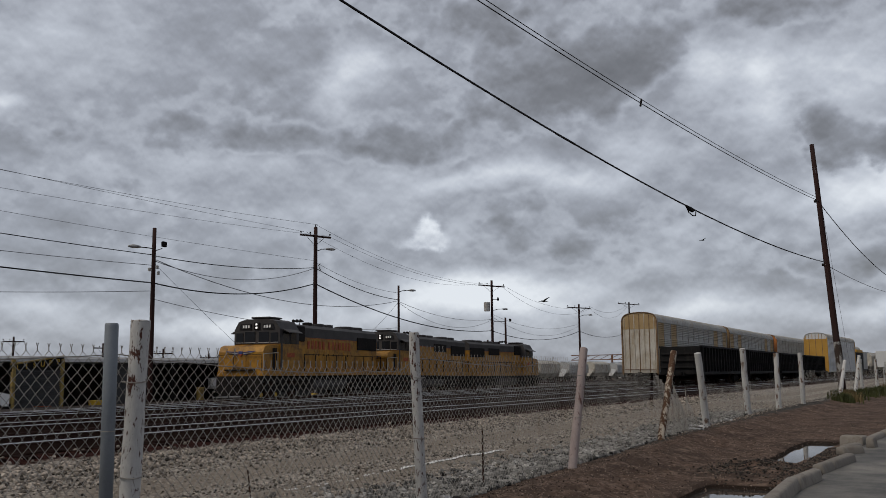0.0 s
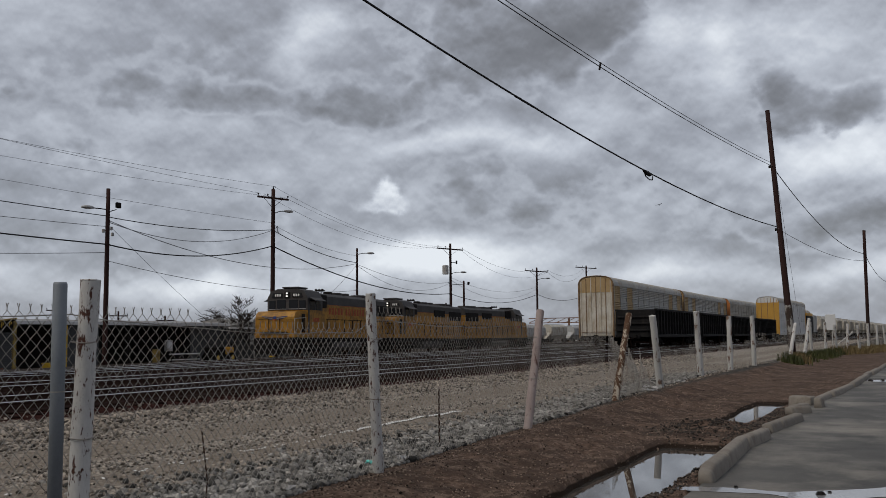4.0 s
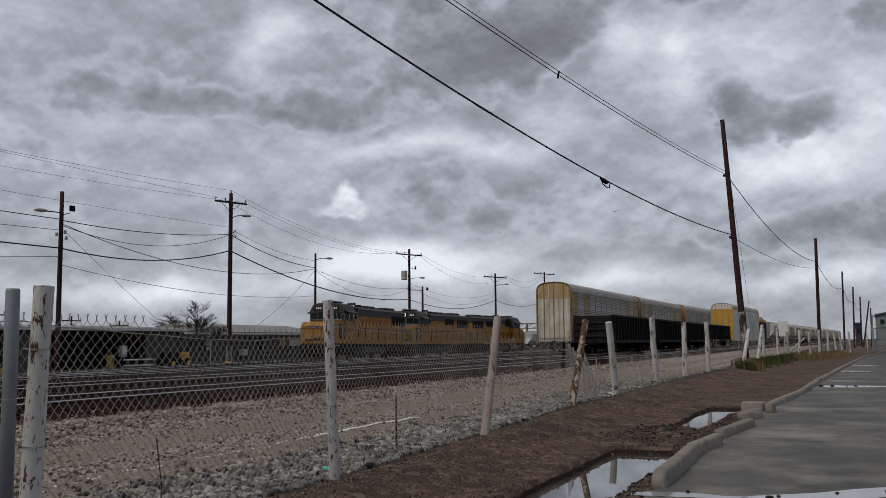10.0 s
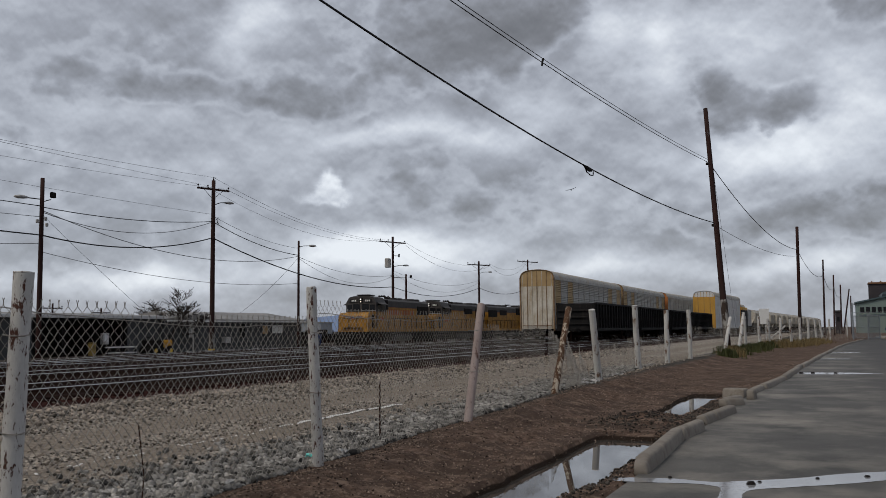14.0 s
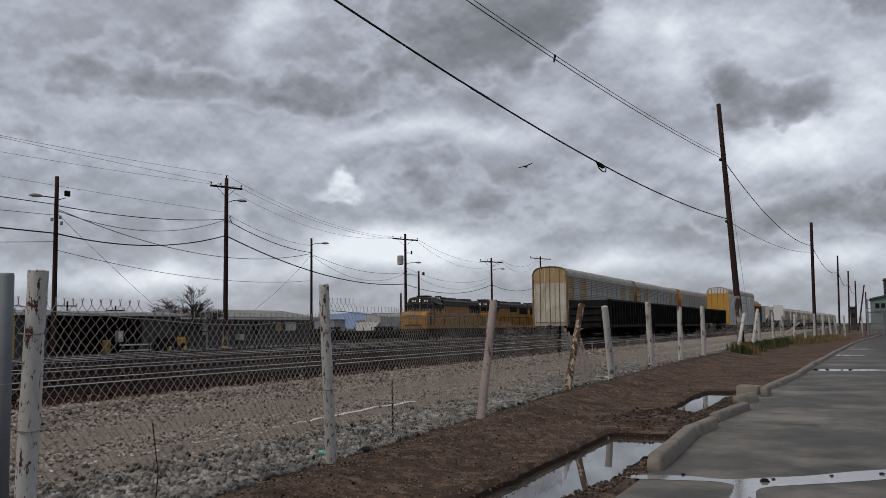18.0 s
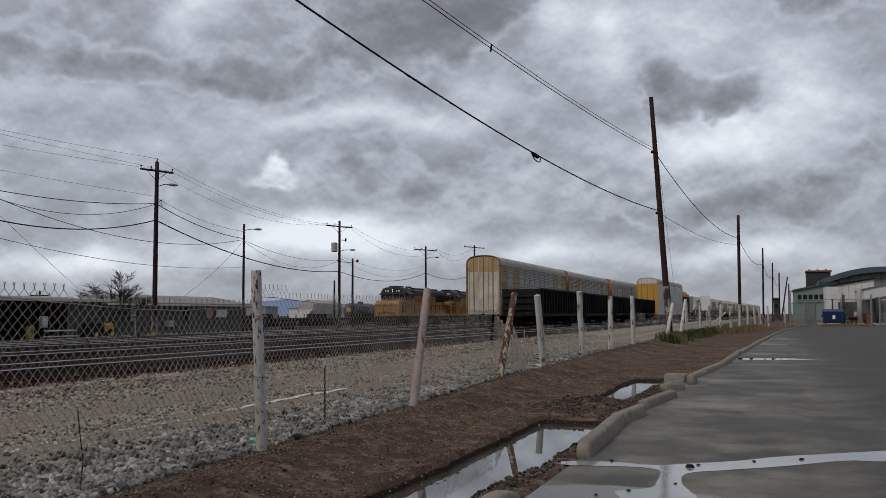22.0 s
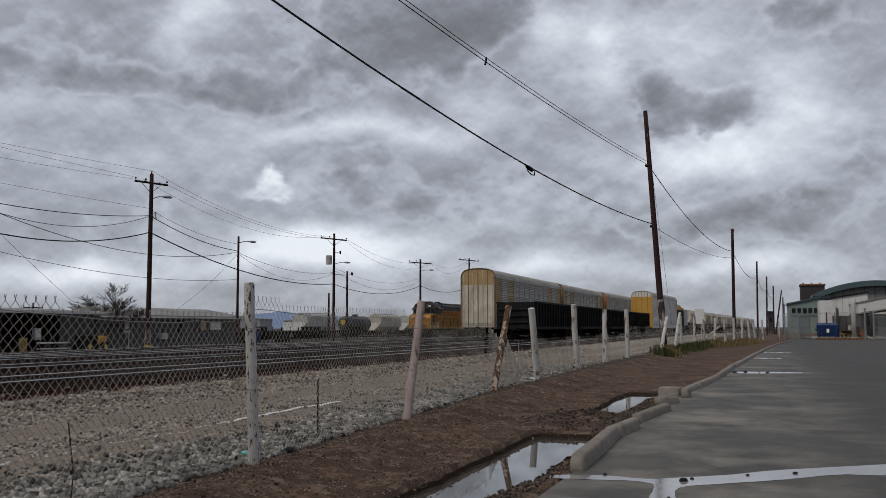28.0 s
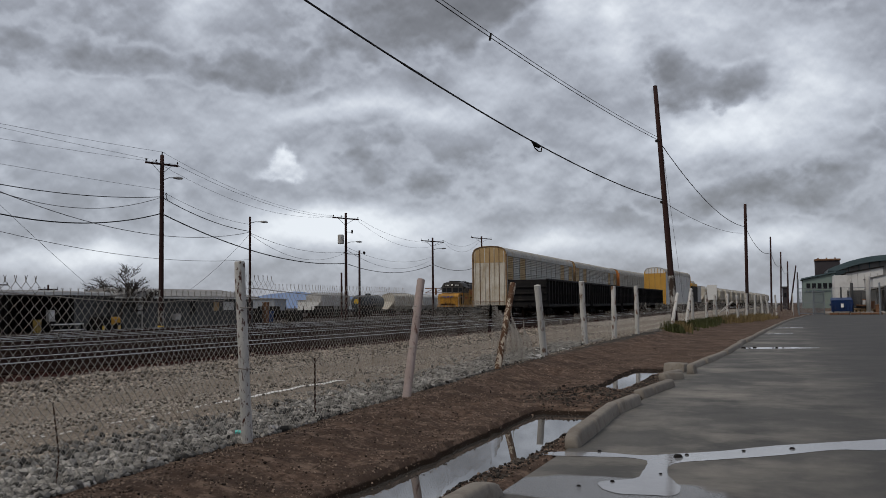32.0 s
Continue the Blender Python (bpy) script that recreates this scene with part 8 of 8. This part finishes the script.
def plant_building():
    root = thing("factory_building", Matrix(), "teal arch-roofed factory building with pale walls", "building")
    g = part("green_wing", Mesh().prism([(3.8, -0.2), (9.6, -0.2), (9.6, 6.9), (3.8, 5.7)], "y", 200, 214), M["pale_green"], root, "pale green wing with a sloping roof")
    part("wing_roof", Mesh().prism([(3.5, 5.72), (9.8, 7.02), (9.8, 7.3), (3.5, 6.0)], "y", 199.6, 214.4), M["teal"], root)
    for k in range(5):
        x = 4.4 + k * 1.02
        part("window", Mesh().box(x, 199.93, 3.9, x + 0.72, 200.02, 5.0), M["glass_dark"], g)
    part("window_band", Mesh().box(4.2, 199.9, 3.3, 9.4, 200.0, 3.6), M["teal"], g)
    arc = [(x, 10.85 - 0.0189 * (x - 21) ** 2) for x in [9.0 + k for k in range(25)]]
    low = [(x, z - 1.15) for x, z in arc]
    part("arch_roof", Mesh().prism(arc + low[::-1], "y", 213, 250), M["teal"], root, "teal arched roof edge")
    part("clerestory", Mesh().prism(low + [(33.0, 5.5), (9.0, 5.5)], "y", 214.5, 249), M["roof_pale"], root, "pale clerestory glazing")
    for k in range(11):
        x = 11 + 2.0 * k
        part("mullion", Mesh().box(x - 0.08, 214.3, 5.5, x + 0.08, 214.5, 9.7 - 0.0189 * (x - 21) ** 2), M["teal"], root)
    part("eaves_band", Mesh().prism([(8.85, 2.0), (12.3, 2.0), (12.3, 7.7), (8.85, 7.7)], "y", 210, 213), M["teal_dark"], root, "dark teal end block")
    tall = part("white_block", Mesh().prism([(11.1, 0), (17.3, 0), (17.3, 7.5), (11.1, 6.5)], "y", 190, 208), M["white_wall"], root, "off-white cladding block")
    part("roof_edge", Mesh().prism([(10.9, 6.5), (17.5, 7.56), (17.5, 7.8), (10.9, 6.72)], "y", 189.7, 208.2), M["black_steel"], tall)
    for k in range(5):
        part("cladding_seam", Mesh().box(11.9 + 1.1 * k, 189.96, 0, 11.96 + 1.1 * k, 190.0, 6.5), M["roof_pale"], tall)
    wide = part("white_block", Mesh().prism([(13.8, 0), (30.0, 0), (30.0, 7.6), (19.3, 6.35), (13.8, 5.15)], "y", 168, 186), M["white_wall"], root, "off-white lower block")
    part("roof_edge", Mesh().prism([(13.6, 5.13), (19.3, 6.35), (30.2, 7.62), (30.2, 7.75), (19.3, 6.5), (13.6, 5.28)], "y", 167.8, 186.2), M["roof_pale"], wide)
    part("low_block", Mesh().box(7.6, 160, 0, 9.4, 167, 5.45), M["white_wall"], root)
    part("yard_wall", Mesh().box(9.4, 164, 0, 15.0, 164.4, 3.1), M["wall_grey"], root, "dull grey yard wall")
    awn = part("awning", Mesh().prism([(10.9, 2.82), (20.0, 4.3), (20.0, 4.62), (10.9, 3.1)], "y", 136, 148), M["roof_pale"], root, "sloping metal awning")
    part("awning_edge", Mesh().prism([(10.9, 2.72), (20.0, 4.2), (20.0, 4.4), (10.9, 2.92)], "y", 135.8, 136.0), M["black_steel"], awn)
    part("bay_back", Mesh().box(12.3, 146, 0, 22, 146.3, 3.1), M["hopper_grey"], root, "pale blue-grey bay wall")
    for x in (12.5, 13.3):
        part("bay_leaf", Mesh().box(x, 139.8, 0, x + 0.5, 140.0, 2.9), M["wall_grey"], root)
    part("white_door", Mesh().box(15.0, 138.8, 0, 15.42, 139.0, 2.85, 0.02), M["white_wall"], root)
    part("end_wall", Mesh().box(14.6, 130, -0.1, 24, 134, 6.45, 0.05), M["hopper_grey"], root, "blue-grey end wall")
    part("stack_pipe", Mesh().tube([(7.8, 125, 0.1), (7.8, 125, 3.7), (7.8, 125, 3.75)], [0.13, 0.13, 0.1], 12), M["hopper_grey"], root, "grey standing pipe")
    return root


plant_building()
tower = thing("brick_tower", Matrix(), "dark square tower with a rusty roof edge", "tower")
part("wall", Mesh().box(7.15, 232, -0.2, 12.3, 238, 10.7), M["brick_dark"], tower)
part("parapet", Mesh().box(7.0, 231.7, 10.7, 12.5, 238.3, 11.1, 0.05), M["rust_brown"], tower)
for k in range(3):
    part("roof_post", Mesh().box(7.6 + 1.8 * k, 232, 11.1, 7.9 + 1.8 * k, 232.3, 11.35), M["rust_brown"], tower)
hut = thing("brick_hut", Matrix(), "small dark brick hut beside the poles", "hut")
part("wall", Mesh().box(-0.1, 180, -0.3, 0.85, 182, 3.9), M["brick_dark"], hut)
part("roof", Mesh().box(-0.2, 179.8, 3.9, 0.95, 182.2, 4.15, 0.03), M["wall_grey"], hut)
part("window", Mesh().box(0.15, 179.95, 2.2, 0.6, 180.02, 3.0), M["glass_dark"], hut)

# sign board and brace at the fence
sb = thing("sign_board", Matrix(), "blank white sign board on a post behind the fence", "sign")
part("board", Mesh().box(-5.35, 73.97, 1.55, -4.65, 74.03, 2.68, 0.01), M["white_wall"], sb)
part("sign_post", Mesh().tube([(-4.9, 74.06, -0.2), (-4.9, 74.06, 2.6)], 0.04, 8), M["post_far"], sb)
br = thing("timber_brace", Matrix(), "white timber brace leaning against a fence post", "brace")
part("bar", Mesh().tube([(-4.75, 68, 0.1), (-3.25, 68, 1.4)], 0.06, 8), M["post_far"], br)
part("foot", Mesh().box(-4.85, 67.9, 0.0, -4.6, 68.1, 0.25, 0.02), M["black_steel"], br)


# ---------------------------------------------------------------- weeds
def weeds(name, count, where, size, material, label, seed):
    rnd = random.Random(seed)
    vs, fs = [], []
    for _ in range(count):
        x, y = where(rnd)
        z = ground_z(x, y) - 0.01
        h = rnd.uniform(*size)
        a = rnd.uniform(0, 6.28)
        w = rnd.uniform(0.006, 0.014) * (1 + y / 60)
        lean = rnd.uniform(0.1, 0.6) * h
        n = len(vs)
        cx, sy = math.cos(a), math.sin(a)
        vs += [(x - sy * w, y + cx * w, z), (x + sy * w, y - cx * w, z), (x + cx * lean * 0.4 + sy * w * 0.7, y + sy * lean * 0.4 - cx * w * 0.7, z + h * 0.6),
               (x + cx * lean * 0.4 - sy * w * 0.7, y + sy * lean * 0.4 + cx * w * 0.7, z + h * 0.6), (x + cx * lean, y + sy * lean, z + h)]
        fs += [(n, n + 1, n + 2, n + 3), (n + 3, n + 2, n + 4)]
    me = bpy.data.meshes.new(name)
    me.from_pydata(vs, [], fs)
    me.materials.append(material)
    tagged(new(name, me), label, "weeds", kind="stuff")


def clumps(spots):
    def where(rnd):
        cx, cy, r = rnd.choice(spots)
        a, q = rnd.uniform(0, 6.28), r * abs(rnd.gauss(0, 0.5))
        return (cx + math.cos(a) * q * 0.6, cy + math.sin(a) * q * 1.4)
    return where


weeds("green_weeds", 6500, clumps([(-4.4, 42, 0.6), (-4.4, 46.5, 0.8), (-4.3, 51, 1.0), (-4.2, 54, 1.2), (-4.1, 57.5, 0.9), (-3.8, 61, 0.6), (-4.9, 45.0, 0.7)]), (0.10, 0.42), M["grass"], "green weeds along the fence foot", 31)
weeds("dry_grass", 6500, clumps([(-3.2, 66, 1.5), (-2.8, 70, 2.0), (-2.4, 74, 2.2), (-2.0, 78, 2.0), (-1.6, 83, 2.0), (-3.9, 62, 1.2), (-4.4, 44, 0.8)]), (0.12, 0.5), M["dry_grass"], "dry grass along the fence foot", 32)


# ---------------------------------------------------------------- litter and marks
def crumpled(name, x, y, size, material, label, seed, lift=0.0):
    rnd = random.Random(seed)
    me = Mesh()
    n = 6
    vs = [((i / (n - 1) - 0.5) * size[0] + rnd.uniform(-1, 1) * size[0] * 0.05, (j / (n - 1) - 0.5) * size[1] + rnd.uniform(-1, 1) * size[1] * 0.05, rnd.uniform(0, size[2])) for j in range(n) for i in range(n)]
    fs = [(j * n + i, j * n + i + 1, (j + 1) * n + i + 1, (j + 1) * n + i) for j in range(n - 1) for i in range(n - 1)]
    ob = part(name, me.add(vs, fs), material, None)
    sol = ob.modifiers.new("thickness", "SOLIDIFY")
    sol.thickness = 0.004
    ob.matrix_basis = pose(x, y, ground_z(x, y) + 0.01 + lift, 0, 0, rnd.uniform(0, 180))
    return tagged(ob, label, "litter", "litter by the fence")


crumpled("plastic_scrap", -4.72, 8.25, (0.15, 0.09, 0.06), M["plastic_white"], "crumpled white plastic scrap at the fence foot", 1, 0.02)
crumpled("plastic_scrap", -4.78, 7.75, (0.12, 0.05, 0.04), M["plastic_cyan"], "cyan plastic scrap among the stones", 2, 0.03)
crumpled("plastic_scrap", -4.62, 6.2, (0.07, 0.05, 0.04), M["plastic_white"], "crumpled white plastic scrap among the stones", 3, 0.03)
for k, (x, y) in enumerate(((-5.3, 20.3), (-5.2, 21.0), (-5.5, 21.4), (-5.05, 20.0), (-5.35, 24.3), (-5.4, 18.9))):
    crumpled("plastic_sheet", x, y, (0.22, 0.12, 0.07), M["plastic_white"], "torn white plastic sheet at the fence foot", 10 + k)
stick = thing("broken_stick", pose(-4.35, 6.05, 0.06, 0, 0, 35), "pale broken stick on the earth bank", "stick")
part("stem", Mesh().tube([(-0.12, 0, 0.01), (0, 0.01, 0.018), (0.12, 0, 0.01)], [0.008, 0.007, 0.004], 6), M["wood_fresh"], stick)

# a streak of white lime on the gravel
M["lime"] = surface("white_lime", (0.58, 0.57, 0.55), (0.72, 0.71, 0.69), 0.9, 0, 6, 60, None, bump=0.3)


def lime_streak(y0, y1, xf, w, seed):
    rnd = random.Random(seed)
    vs, fs = [], []
    y = y0
    while y < y1:
        for _ in range(14):
            yy = y + rnd.uniform(0, 0.12)
            x = xf(yy) + rnd.gauss(0, w * 0.45)
            s = rnd.uniform(0.012, 0.035)
            a = rnd.uniform(0, 6)
            n = len(vs)
            vs += [(x + math.cos(a + k * 1.257) * s, yy + math.sin(a + k * 1.257) * s * 1.6, ground_z(x, yy) + 0.010) for k in range(5)] + [(x, yy, ground_z(x, yy) + 0.022)]
            fs += [(n + k, n + (k + 1) % 5, n + 5) for k in range(5)]
        y += 0.05
    me = bpy.data.meshes.new("lime_streak")
    me.from_pydata(vs, [], fs)
    me.materials.append(M["lime"])
    tagged(new("lime_streak", me), "streak of white lime on the gravel path", "lime", kind="stuff")


lime_streak(11.3, 14.6, lambda y: -7.06, 0.035, 41)


def faint(rnd_seed, y0, y1, n):
    rnd = random.Random(rnd_seed)
    vs, fs = [], []
    for _ in range(n):
        yy = rnd.uniform(y0, y1)
        if fuzz(yy, 3, 1.4) < -0.1:
            continue
        x = -7.04 + rnd.gauss(0, 0.05)
        s = rnd.uniform(0.008, 0.02)
        k0 = len(vs)
        vs += [(x + math.cos(k * 1.257) * s, yy + math.sin(k * 1.257) * s * 1.5, ground_z(x, yy) + 0.010) for k in range(5)] + [(x, yy, ground_z(x, yy) + 0.02)]
        fs += [(k0 + k, k0 + (k + 1) % 5, k0 + 5) for k in range(5)]
    me = bpy.data.meshes.new("lime_streak")
    me.from_pydata(vs, [], fs)
    me.materials.append(M["lime"])
    tagged(new("lime_streak", me), "faint broken streak of white lime on the gravel path", "lime", kind="stuff")


faint(42, 4.5, 11.3, 110)

# dark stones and dirt in the shallow water on the asphalt
rnd_p = random.Random(9)
for k, (x, y, s) in enumerate(((-0.86, 8.26, 0.045), (-0.35, 8.75, 0.02), (0.05, 9.0, 0.025), (-1.55, 8.4, 0.022), (-1.2, 7.0, 0.018), (-1.4, 6.75, 0.02), (-0.9, 7.4, 0.016), (-0.8, 8.4, 0.02), (-0.8, 28.9, 0.06), (-0.2, 28.9, 0.05), (-1.1, 28.7, 0.07))):
    me = Mesh()
    ring = [(math.cos(a) * s * rnd_p.uniform(0.7, 1.2), math.sin(a) * s * rnd_p.uniform(0.7, 1.2)) for a in np.arange(0, 6.2, 0.7)]
    me.add([(u, v, 0.0) for u, v in ring] + [(u * 0.6, v * 0.6, s * 0.5) for u, v in ring], [(i, (i + 1) % 9, 9 + (i + 1) % 9, 9 + i) for i in range(9)] + [tuple(range(9, 18))])
    ob = part("dirt_clod", me, M["black_steel"], None)
    ob.matrix_basis = pose(x, y, 0.003)
    tagged(ob, "small dark clod lying in the rain water", "clod", "clods in the water")


# ---------------------------------------------------------------- birds
def bird(label):
    root = thing("bird", Matrix(), label, "bird", "passing birds")
    body = Mesh().tube([(0, -0.24, 0), (0, -0.14, 0), (0, 0.0, -0.01), (0, 0.12, 0.0), (0, 0.18, 0.02), (0, 0.22, 0.02), (0, 0.28, 0.01)], [0.02, 0.05, 0.075, 0.055, 0.04, 0.035, 0.004], 10)
    part("body", body, M["feather"], root, smooth=True)
    part("tail", Mesh().add([(-0.02, -0.2, 0.01), (0.02, -0.2, 0.01), (0.08, -0.4, 0.0), (-0.08, -0.4, 0.0), (-0.02, -0.2, -0.01), (0.02, -0.2, -0.01), (0.08, -0.4, -0.01), (-0.08, -0.4, -0.01)],
                            [(0, 1, 2, 3), (4, 7, 6, 5), (0, 4, 5, 1), (2, 6, 7, 3), (1, 5, 6, 2), (3, 7, 4, 0)]), M["feather"], root)
    wings = []
    for s in (-1, 1):
        out = [(0.0, 0.10), (0.2, 0.13), (0.42, 0.06), (0.56, -0.08), (0.40, -0.08), (0.2, -0.10), (0.0, -0.10)]
        w = part("wing", Mesh().prism([(s * u, v) for u, v in out], "z", -0.008, 0.008), M["feather"], root)
        w.matrix_basis = pose(s * 0.04, 0, 0.02)
        wings.append((w, s))
    return root, wings


FLIGHTS = [
    [(0, -26.6, 64.4, 6.6), (1.0, -30.3, 53.8, 6.1), (1.8, -31.8, 44.6, 5.3), (2.1, -33.0, 40.0, 4.4), (2.4, -34.4, 36.2, 3.6)],
    [(8.2, -17.4, 17.4, 9.8), (8.4, -20.3, 20.5, 9.6), (8.6, -23.3, 23.5, 9.1), (8.8, -26.5, 26.2, 8.7), (9.0, -30.1, 28.5, 8.2), (9.2, -33.7, 30.6, 7.7)],
    [(17, -22.0, 70.5, 13.3), (18.2, -20.8, 61.5, 12.4), (18.6, -22.3, 56.7, 11.7), (19.0, -25.0, 51.5, 9.9), (19.4, -28.7, 46.5, 6.8), (19.8, -32.2, 40.7, 4.5), (20.0, -33.4, 37.1, 3.4)],
    [(30.6, -21.6, 37.6, 13.3), (30.9, -25.0, 39.5, 11.9), (31.2, -29.3, 40.8, 9.9), (31.5, -33.9, 41.5, 7.4), (31.8, -38.8, 41.5, 5.0)]]
BIRDS = [bird("dark bird flying with wings spread") for _ in FLIGHTS]


# ---------------------------------------------------------------- what moves
def motions():
    # the locomotives roll away, their wheels turning with them
    times = [k * 0.25 for k in range(129)]
    for root, wheels, offset, turn in LOCOS:
        rows = [(t, unit_pose(y + offset, turn)) for t, y in LOCO_RUN]
        walk(root, rows)
        sign = -1 if turn == 0 else 1
        for w in wheels:
            loc = w.matrix_basis.translation.copy()
            walk(w, [(t, Matrix.Translation(loc) @ Matrix.Rotation(sign * (run_at(t) - run_at(0)) / 0.51, 4, "X")) for t in times])
    # birds cross, coming from and going beyond the view
    for (root, wings), flight in zip(BIRDS, FLIGHTS):
        pts = [(t, Vector(p)) for t, *p in flight]
        v0 = (pts[1][1] - pts[0][1]) / (pts[1][0] - pts[0][0])
        v1 = (pts[-1][1] - pts[-2][1]) / (pts[-1][0] - pts[-2][0])
        v1.z = abs(v1.z) * 0.5
        t0, t1 = pts[0][0], pts[-1][0]
        if t0 > 0:
            pts = [(0, pts[0][1] - v0 * min(t0, 8.0))] + ([(t0 - 8.0, pts[0][1] - v0 * 8.0)] if t0 > 8.0 else []) + [(max(t0 - 1.0, t0 * 0.5), pts[0][1] - v0 * min(1.0, t0 * 0.5))] + pts
        e = 32 - t1
        if e > 0.05:
            pts += [(t1 + min(1.0, e * 0.5), pts[-1][1] + v1 * min(1.0, e * 0.5))]
            pts += [(t1 + min(8.0, e), pts[-2][1] + v1 * min(8.0, e))]
            if e > 8.0:
                pts += [(32, pts[-1][1])]
        rows = []
        for i, (t, p) in enumerate(pts):
            a, b = pts[max(i - 1, 0)][1], pts[min(i + 1, len(pts) - 1)][1]
            d = b - a if (b - a).length > 0.01 else v1
            rows.append((t, Matrix.Translation(p) @ Matrix.Rotation(math.atan2(-d.x, d.y), 4, "Z") @ Matrix.Rotation(0.25, 4, "Y")))
        walk(root, rows)
        for w, s in wings:
            walk(w, [(t, pose(s * 0.04, 0, 0.02, 0, -s * (12 + 32 * math.sin(t * 15.7)), 0)) for t in [k * 0.1 for k in range(321)]])


motions()
